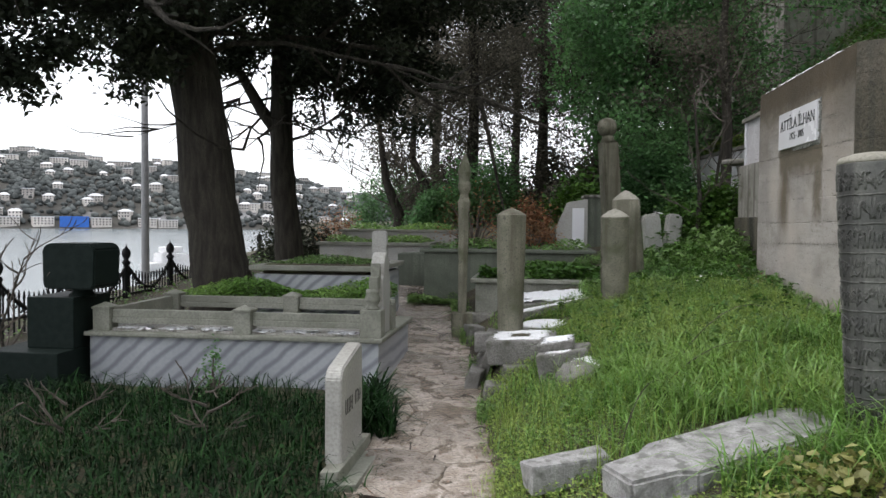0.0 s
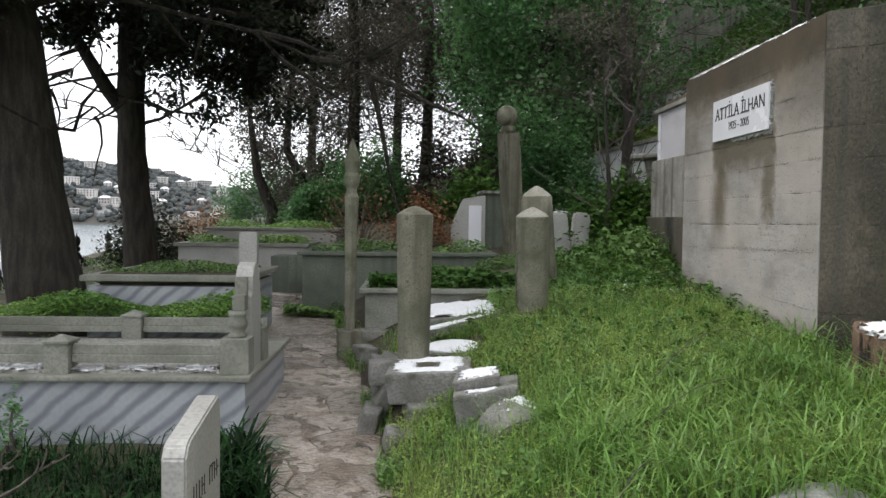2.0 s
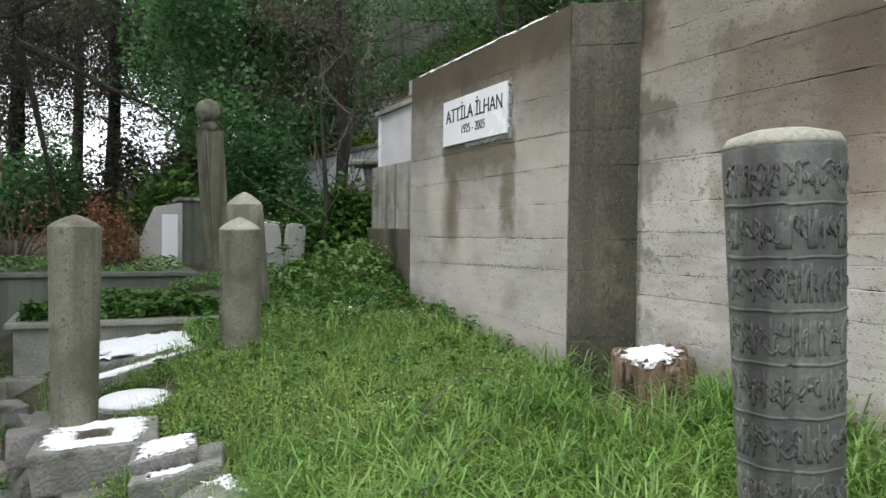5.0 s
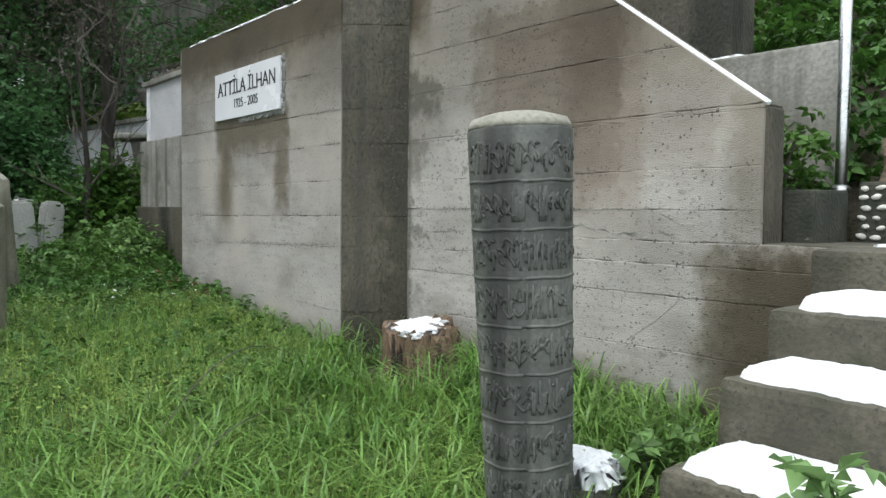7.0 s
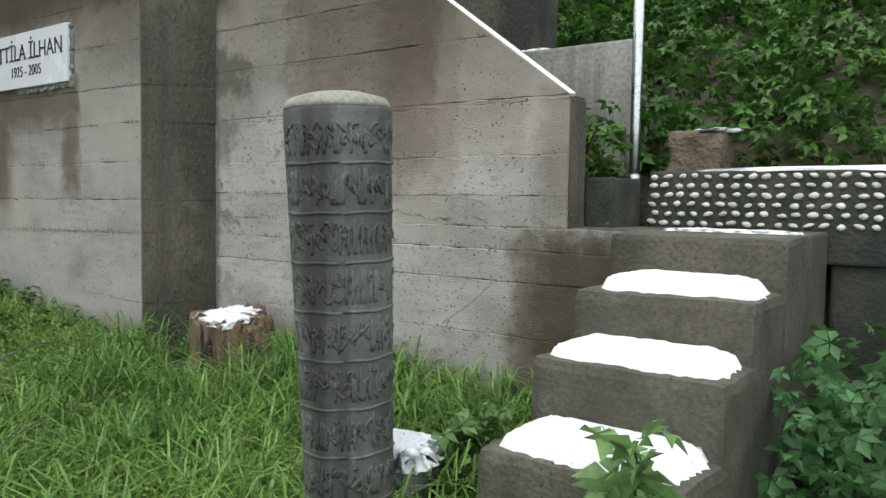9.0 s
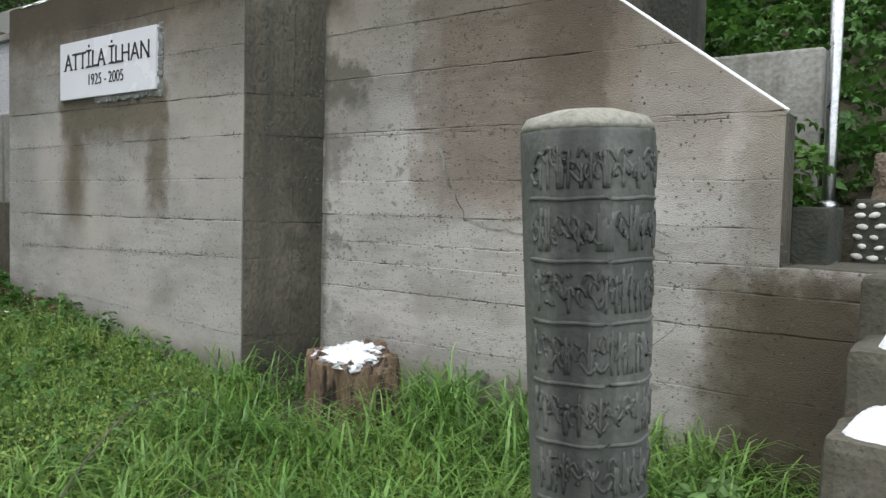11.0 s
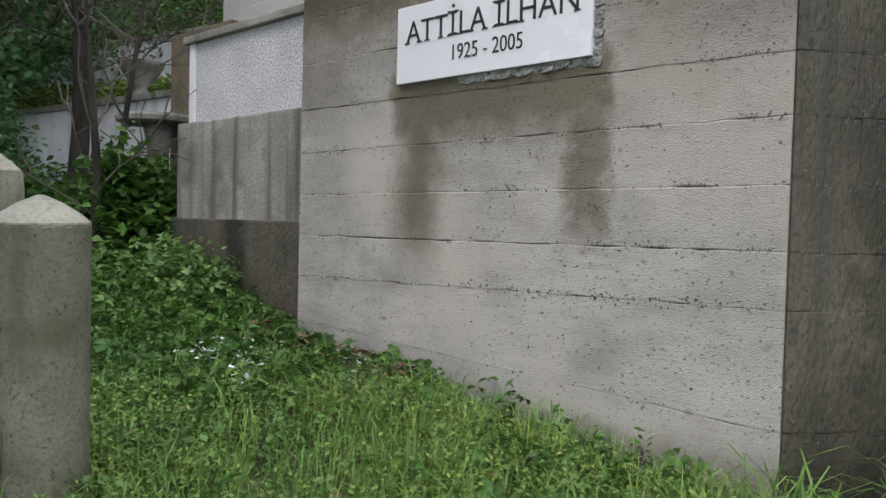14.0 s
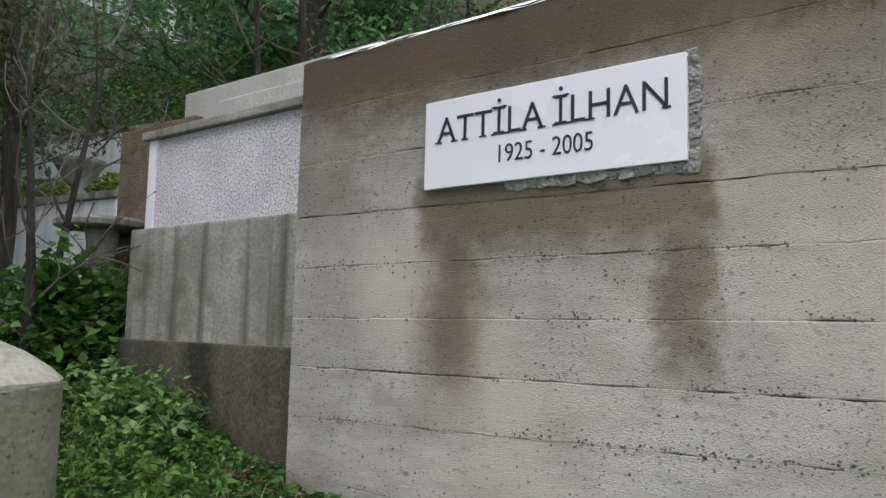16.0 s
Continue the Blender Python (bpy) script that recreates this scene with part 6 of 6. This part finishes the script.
def ridge(px):
    return np.interp(px, [-900, -300, 0, 100, 200, 300, 450, 540, 600, 660, 800, 1100, 1500], [75, 88, 92, 92, 84, 82, 70, 56, 46, 38, 32, 28, 26])


def hill_z(px, d):
    t = np.clip((d - 900) / 330, 0, 2.2)
    rise = np.where(t < 1, np.sin(np.clip(t, 0, 1) * math.pi / 2) ** 0.9, 1 - 0.25 * (t - 1))
    wob = 1 + 0.05 * np.sin(px * 0.03 + d * 0.02) + 0.04 * np.sin(px * 0.008 - d * 0.013)
    return -9.5 + (ridge(px) + 9) * rise * wob


us, ds = np.linspace(-900, 1500, 160), np.linspace(890, 1600, 50)
U, D = np.meshgrid(us, ds, indexing="ij")
A = np.arctan((U - 784) / 1358) + HEAD
hi_ = np.arange(U.size).reshape(U.shape)
far = np_mesh("backdrop_hill", np.stack([D * np.sin(A), D * np.cos(A), hill_z(U, D)], -1).reshape(-1, 3),
              np.stack([hi_[:-1, :-1], hi_[1:, :-1], hi_[1:, 1:], hi_[:-1, 1:]], -1).reshape(-1, 4), M["hill"], None, True)
tagged(far, "wooded far shore hillside dusted with snow", "hill", kind="structure")
# woods on the far hill
r = np.random.default_rng(3)
nw = 12000
wu, wd = r.uniform(-500, 1000, nw), 905 + 420 * r.uniform(0, 1, nw) ** 0.8
wa = np.arctan((wu - 784) / 1358) + HEAD
wp = np.stack([wd * np.sin(wa), wd * np.cos(wa), hill_z(wu, wd) + 1.5], 1)
ico = bmesh.new()
bmesh.ops.create_icosphere(ico, subdivisions=1, radius=1)
iv = np.array([v.co[:] for v in ico.verts])
ifc = np.array([[v.index for v in f.verts] for f in ico.faces])
ico.free()
sz = r.uniform(2.0, 5.0, (nw, 1, 1)) * np.array([1, 1, 0.85])
vv = wp[:, None] + iv[None] * sz * (1 + r.uniform(-0.25, 0.25, (nw, len(iv), 1)))
wf = (ifc[None] + (np.arange(nw) * len(iv))[:, None, None]).reshape(-1, 3)
stuff(np_mesh("far_woods", vv.reshape(-1, 3), wf, M["farwood"]), "bare winter woods on the far shore", "woods")


def house(w, d, h, storeys, flat_roof):
    ob = thing("far_house", "pale house with snow-covered roof on the far hillside", "house", group="houses on the far shore")
    part("wall", box(-w / 2, w / 2, -d / 2, d / 2, -6, h, 0), M["housewall"], ob)
    if flat_roof:
        part("roof", box(-w / 2 - 0.5, w / 2 + 0.5, -d / 2 - 0.5, d / 2 + 0.5, h, h + 0.8, 0), M["houseroof"], ob)
    else:
        bm = bmesh.new()
        b = [bm.verts.new(p) for p in ((-w / 2 - 0.8, -d / 2 - 0.8, h), (w / 2 + 0.8, -d / 2 - 0.8, h), (w / 2 + 0.8, d / 2 + 0.8, h), (-w / 2 - 0.8, d / 2 + 0.8, h))]
        t = [bm.verts.new(p) for p in ((-w / 4, 0, h + 2.6), (w / 4, 0, h + 2.6))]
        for f in ((b[0], b[1], t[1], t[0]), (b[1], b[2], t[1]), (b[2], b[3], t[0], t[1]), (b[3], b[0], t[0]), (b[3], b[2], b[1], b[0])):
            bm.faces.new(f)
        part("roof", bm, M["houseroof"], ob)
    for s in range(storeys):
        z = h * (s + 0.3) / storeys
        n = max(2, int(w / 3))
        for i in range(n):
            x = -w / 2 + w * (i + 0.5) / n
            part("window", box(x - 0.7, x + 0.7, -d / 2 - 0.06, -d / 2 + 0.05, z, z + h / storeys * 0.5, 0), M["houseglass"], ob)
    return ob


protos = [house(10, 8, 5, 2, False), house(13, 9, 7, 2, False), house(11, 9, 8, 3, True), house(20, 10, 8, 3, True), house(8, 8, 4.5, 2, False)]
rh = random.Random(8)
placed = []
spots_ = []
for k in range(140):
    px = rh.uniform(-40, 640)
    d = rh.choice((912, 960, 1000, 1040, 1080, 1120, 1160, 1200)) + rh.uniform(-12, 12)
    if d < 930 and rh.random() < 0.4:
        continue
    spots_.append((px, d))
spots_ += [(82, 905), (185, 905), (310, 905), (20, 905)]
for k, (px, d) in enumerate(spots_):
    if any(abs(px - p) < 13 and abs(d - q) < 22 for p, q in placed):
        continue
    placed.append((px, d))
    sx, sy = shore_dir(px)
    m = pose(d * sx, d * sy, float(hill_z(np.array(float(px)), np.array(float(d)))) + 0.5, 0, 0, -math.degrees(math.atan2(sx, sy)) + rh.uniform(-25, 25))
    i = k % len(protos) if d > 906 else 3
    if len(placed) <= len(protos) and d > 906:
        protos[i].matrix_basis = m
    else:
        copy_thing(protos[i], m)
sx, sy = shore_dir(138)
tarp = thing("blue_hoarding", "bright blue hoarding round a building on the far shore", "hoarding", at=pose(902 * sx, 902 * sy, -9, 0, 0, -math.degrees(math.atan2(sx, sy))))
part("sheet", box(-14, 14, -3, 3, 0, 13, 0.3), M["bluetarp"], tarp)
# a white motor boat moored off the fence
sx, sy = shore_dir(322)
boat = thing("white_boat", "white motor boat on the water beyond the fence", "boat", at=pose(170 * sx, 170 * sy, -9, 0, 0, 60))
part("hull", prism([(-7, 0.2), (7.5, 0.2), (9, 2.2), (-7, 1.8)], "y", -2, 2, 0.2), M["boatwhite"], boat)
part("cabin", prism([(-4, 1.9), (3.5, 1.9), (2, 3.6), (-4, 3.8)], "y", -1.6, 1.6, 0.2), M["boatwhite"], boat)
part("flybridge", box(-3, 1, -1.4, 1.4, 3.8, 5.0, 0.2), M["boatwhite"], boat)

# ---- terraces and house up the hill ----
ter = tagged(link("terrace_wall", box(-0.1, 0.1, 0, 4.2, 1.2, 2.8, 0.01, 0.008), M["whitewall"]), "white painted terrace wall running up the slope", "wall", kind="structure")
ter.matrix_basis = pose(3.83, 12.55, 0, 0, 0, 6.9)
part("coping", box(-0.14, 0.14, -0.03, 4.24, 2.8, 2.86, 0.01), M["oldcon"], ter)
tp = np.stack([rng.uniform(0.15, 1.6, 5000), rng.uniform(0, 4.2, 5000), rng.uniform(0, 0.3, 5000)], 1)
tp[:, 0] += 3.83 - 0.121 * tp[:, 1]
tp[:, 1] += 12.55
tp[:, 2] += np.maximum(2.78, land(tp[:, 0], tp[:, 1]))
stuff(leaves("terrace_plants", tp, 0.075, M["yellowgrass"], None, 1.5, 0.5, 70), "bright green plants on a terrace", "plants")
ter2 = tagged(link("terrace_wall_upper", box(-0.1, 0.1, 0, 4.0, 1.5, 4.05, 0.01, 0.008), M["whitewall"]), "grey-white upper terrace wall", "wall", kind="structure")
ter2.matrix_basis = pose(5.55, 14.2, 0, 0, 0, 10.8)
part("coping", box(-0.13, 0.13, -0.03, 4.04, 4.05, 4.1, 0.01), M["oldcon"], ter2)
ter3 = tagged(link("tomb_wall_upper", box(3.2, 4.3, 10.75, 11.58, 1.4, 3.08, 0.012, 0.008), M["redrock"]), "brown stone pier behind a roughcast wall", "wall", kind="structure")
ws = thing("white_tomb_block", "white marble tomb block above a roughcast wall", "tomb")
part("block", box(3.25, 3.9, 9.3, 10.95, 2.5, 3.25, 0.01), M["marbleclean"], ws)
part("step", box(3.12, 3.246, 9.3, 10.43, 2.6, 3.09, 0.01), M["marbleclean"], ws)
bench = thing("stone_bench", "round stone slab bench on a pedestal by the wall", "bench", at=pose(3.02, 11.4, 1.9))
part("slab", lathe([(0.26, 0.49), (0.285, 0.5), (0.29, 0.53), (0.28, 0.55), (0.02, 0.552)], 32, 0, 0.008), M["oldcon"], bench, smooth=False)
part("pedestal", lathe([(0.11, -0.5), (0.08, 0.0), (0.075, 0.3), (0.11, 0.49)], 20), M["oldcon"], bench, smooth=True)
urn = thing("stone_urn", "grey stone urn on a terrace wall", "urn", at=pose(3.75, 13.2, 2.86))
part("bowl", lathe([(0.08, 0), (0.09, 0.03), (0.05, 0.08), (0.12, 0.15), (0.2, 0.28), (0.22, 0.32), (0.18, 0.32)], 20), M["oldcon"], urn, smooth=True)
hb = thing("hillside_building", "grey modern building with a railed terrace up the hill", "building", at=pose(9.2, 26, 6.5, 0, 0, 10))
part("wall", box(-3, 5, -3, 4, -4, 2.2, 0.02), M["oldcon"], hb)
part("upper_storey", box(-1.5, 4, -2, 4, 2.2, 5.0, 0.02), M["whitewall"], hb)
part("roof", box(-2, 4.5, -2.5, 4.5, 5.0, 5.3, 0.02), M["snow"], hb)
for i in range(3):
    w = part("window", box(-1 + i * 1.6, 0 + i * 1.6, -2.06, -1.9, 2.9, 4.4, 0.01), M["houseglass"], hb)
    part("window_frame", box(-1.06 + i * 1.6, 0.06 + i * 1.6, -2.04, -1.98, 2.84, 2.9, 0.0), M["steel"], w)
for i in range(9):
    part("rail_post", box(-2.95 + i * 0.95, -2.9 + i * 0.95, -2.95, -2.9, 2.2, 3.2, 0), M["steel"], hb)
for z in (2.5, 2.85, 3.2):
    part("rail", box(-2.95, 4.7, -2.95, -2.91, z, z + 0.04, 0), M["steel"], hb)
# heap of dark stones with snow by the ivy mound
for k, (x, y, s) in enumerate(((2.25, 12.3, 0.35), (2.55, 12.5, 0.28), (2.1, 12.7, 0.25))):
    z = float(land(x, y))
    bk = block("dark boulder with a snow cap on the slope", x, y, z + 0.1, s * 1.5, s, s, 0, 10, 30 * k, 80 + k, None, 0.05, "boulder")
    snow_pad("snow_patch", -s * 0.6, s * 0.5, -s * 0.35, s * 0.35, s / 2 - 0.01, 0.03, 90 + k, bk, 0.03)

# bramble shoots in the grass
for k, (a, b, h) in enumerate((((1.2, 6.1, 0.65), (2.1, 6.3, 0.95), 0.35), ((1.0, 5.6, 0.6), (1.9, 6.0, 0.9), 0.22), ((0.85, 5.0, 0.62), (1.0, 4.85, 0.95), 0.1))):
    a, b = Vector(a), Vector(b)
    ob = thing("bramble_shoot", "thin dark bare bramble shoot arching over grass", "bramble")
    bm = bmesh.new()
    tube_strip(bm, [a.lerp(b, t / 10) + Vector((0, 0, h * math.sin(math.pi * t / 10) ** 0.8)) for t in range(11)], lambda t: 0.003 * (1.2 - t), 6)
    part("stem", bm, M["twig"], ob)

# litter, twigs and a puddle on the path
pr = np.random.default_rng(44)
py = pr.uniform(3.0, 13.0, 700)
side_ = np.sign(pr.uniform(-1, 1, 700)) * (0.36 - 0.33 * pr.uniform(0, 1, 700) ** 2.2)
lp_ = np.stack([path_mid(py) + side_, py, path_z(py) + 0.014], 1)
stuff(leaves("path_litter", lp_, 0.022, M["litter"], None, 1.6, 2.5, 44), "brown leaf litter along the path", "leaf litter")
for k in range(16):
    y = rh.uniform(4.0, 9.5)
    x = float(path_mid(y)) + rh.uniform(-0.3, 0.34)
    a, ln = rh.uniform(0, 3.1), rh.uniform(0.06, 0.2)
    ob = thing("fallen_twig", "small dark wet twig lying on the path", "twig", group="twigs on the path")
    bm = bmesh.new()
    tube_strip(bm, [Vector((x + ln * (t - 0.5) * math.cos(a), y + ln * (t - 0.5) * math.sin(a), float(path_z(y)) + 0.02 + 0.01 * math.sin(6 * t + k))) for t in (0, 0.3, 0.6, 1)], 0.0035, 5)
    part("stem", bm, M["bark"], ob)
M["puddle"] = mat("muddy_puddle_water", (0.03, 0.022, 0.018), (0.04, 0.03, 0.024), 5, 40, 0.04, 0, rough_var=0.02)
for k, (x, y, rx, ry) in enumerate(((-0.1, 4.62, 0.16, 0.13), (-0.32, 5.0, 0.1, 0.14), (-0.02, 4.42, 0.12, 0.07), (-0.28, 4.5, 0.07, 0.06))):
    bm = bmesh.new()
    n = 26
    vs = []
    for i in range(n):
        a = 2 * math.pi * i / n
        rr = 1 + 0.18 * math.sin(3 * a + k) + 0.1 * math.sin(5 * a + 2)
        yy = y + ry * rr * math.sin(a)
        vs.append(bm.verts.new((x + rx * rr * math.cos(a), yy, float(path_z(yy)) + 0.017)))
    bm.faces.new(vs)
    tagged(link("puddle", bm, M["puddle"]), "shallow muddy puddle on the flagstones", "puddle")

# ---- flagstone path (pieces last) ----
def clip_cell(poly, px, py, nx, ny):
    """Keep the part of poly with (p - (px, py)) . n <= 0."""
    out = []
    for (x0, y0), (x1, y1) in zip(poly, poly[1:] + poly[:1]):
        d0, d1 = (x0 - px) * nx + (y0 - py) * ny, (x1 - px) * nx + (y1 - py) * ny
        if d0 <= 0:
            out.append((x0, y0))
        if d0 * d1 < 0:
            t = d0 / (d0 - d1)
            out.append((x0 + (x1 - x0) * t, y0 + (y1 - y0) * t))
    return out


def mud_z(x, y):
    """Uneven mud between and over the stones."""
    return 0.006 * math.sin(9 * x + 3 * y) * math.sin(7 * y - 4 * x) + 0.009 * noise.noise(Vector((x * 7, y * 7, 3.1))) + 0.005 * noise.noise(Vector((x * 19, y * 19, 8.2)))


us, ys = np.linspace(-0.42, 0.42, 29), np.arange(-2.0, 17.0, 0.03)
bed_v = np.array([[float(path_mid(y)) + u, y, float(path_z(y)) + mud_z(u, y)] for y in ys for u in us])
nu, nb = len(us), len(ys)
bed = np_mesh("path", bed_v, np.array([[j * nu + i, j * nu + i + 1, (j + 1) * nu + i + 1, (j + 1) * nu + i] for j in range(nb - 1) for i in range(nu - 1)]), M["mud"])
tagged(bed, "wet muddy path paved with irregular flagstones", "path", kind="structure")
rs2 = random.Random(21)
seeds = []
y = -1.5
while y < 16:
    n = rs2.choice((1, 1, 2, 2, 3, 3, 4))
    for i in range(n):
        seeds.append((-0.36 + 0.72 * (i + 0.5) / n + rs2.uniform(-0.16, 0.16), y + rs2.uniform(-0.2, 0.2), rs2.uniform(0, 0.05)))
    y += rs2.uniform(0.2, 0.46)
for i, (sx_, sy_, sw_) in enumerate(seeds):
    poly = [(-0.37, sy_ - 0.6), (0.37, sy_ - 0.6), (0.37, sy_ + 0.6), (-0.37, sy_ + 0.6)]
    for j, (tx, ty, tw) in enumerate(seeds):
        if j == i or abs(ty - sy_) > 1.2:
            continue
        nx, ny = tx - sx_, ty - sy_
        ll = math.hypot(nx, ny)
        f = min(0.8, max(0.2, 0.5 + (sw_ - tw) / ll))
        poly = clip_cell(poly, sx_ + nx * f - nx / ll * 0.005, sy_ + ny * f - ny / ll * 0.005, nx / ll, ny / ll)
        if len(poly) < 3:
            break
    if len(poly) < 3:
        continue
    # ragged outline with broken corners
    ring = []
    for (x0, y0), (x1, y1) in zip(poly, poly[1:] + poly[:1]):
        ln = math.hypot(x1 - x0, y1 - y0)
        if ln < 0.02:
            continue
        for t in (0.08, 0.3, 0.5, 0.7, 0.92):
            px_, py_ = x0 + (x1 - x0) * t, y0 + (y1 - y0) * t
            w = noise.noise_vector(Vector((px_ * 14, py_ * 14, i * 0.7))) * 0.016
            ring.append((px_ + w.x, py_ + w.y))
    if len(ring) < 6:
        continue
    cx, cy = sum(p[0] for p in ring) / len(ring), sum(p[1] for p in ring) / len(ring)
    bm = bmesh.new()
    lift_ = rs2.uniform(-0.006, 0.008)
    tx_, ty_ = rs2.uniform(-0.03, 0.03), rs2.uniform(-0.03, 0.03)
    def put_v(p, k, z):
        x, y_ = cx + (p[0] - cx) * k, cy + (p[1] - cy) * k
        return bm.verts.new((x + float(path_mid(y_)), y_, float(path_z(y_)) + z + lift_ + tx_ * (x - cx) + ty_ * (y_ - cy)))
    low = [put_v(p, 1.0, -0.03) for p in ring]
    mid = [put_v(p, 0.995, 0.0) for p in ring]
    top = [put_v(p, 0.965, 0.004) for p in ring]
    core = [put_v(p, 0.5, 0.004 + rs2.uniform(-0.004, 0.005)) for p in ring]
    for a_, b_ in ((low, mid), (mid, top), (top, core)):
        for q in range(len(ring)):
            w_ = (q + 1) % len(ring)
            bm.faces.new((a_[q], a_[w_], b_[w_], b_[q]))
    bm.faces.new(core)
    part("paving_stone", bm, M["flag"], bed)
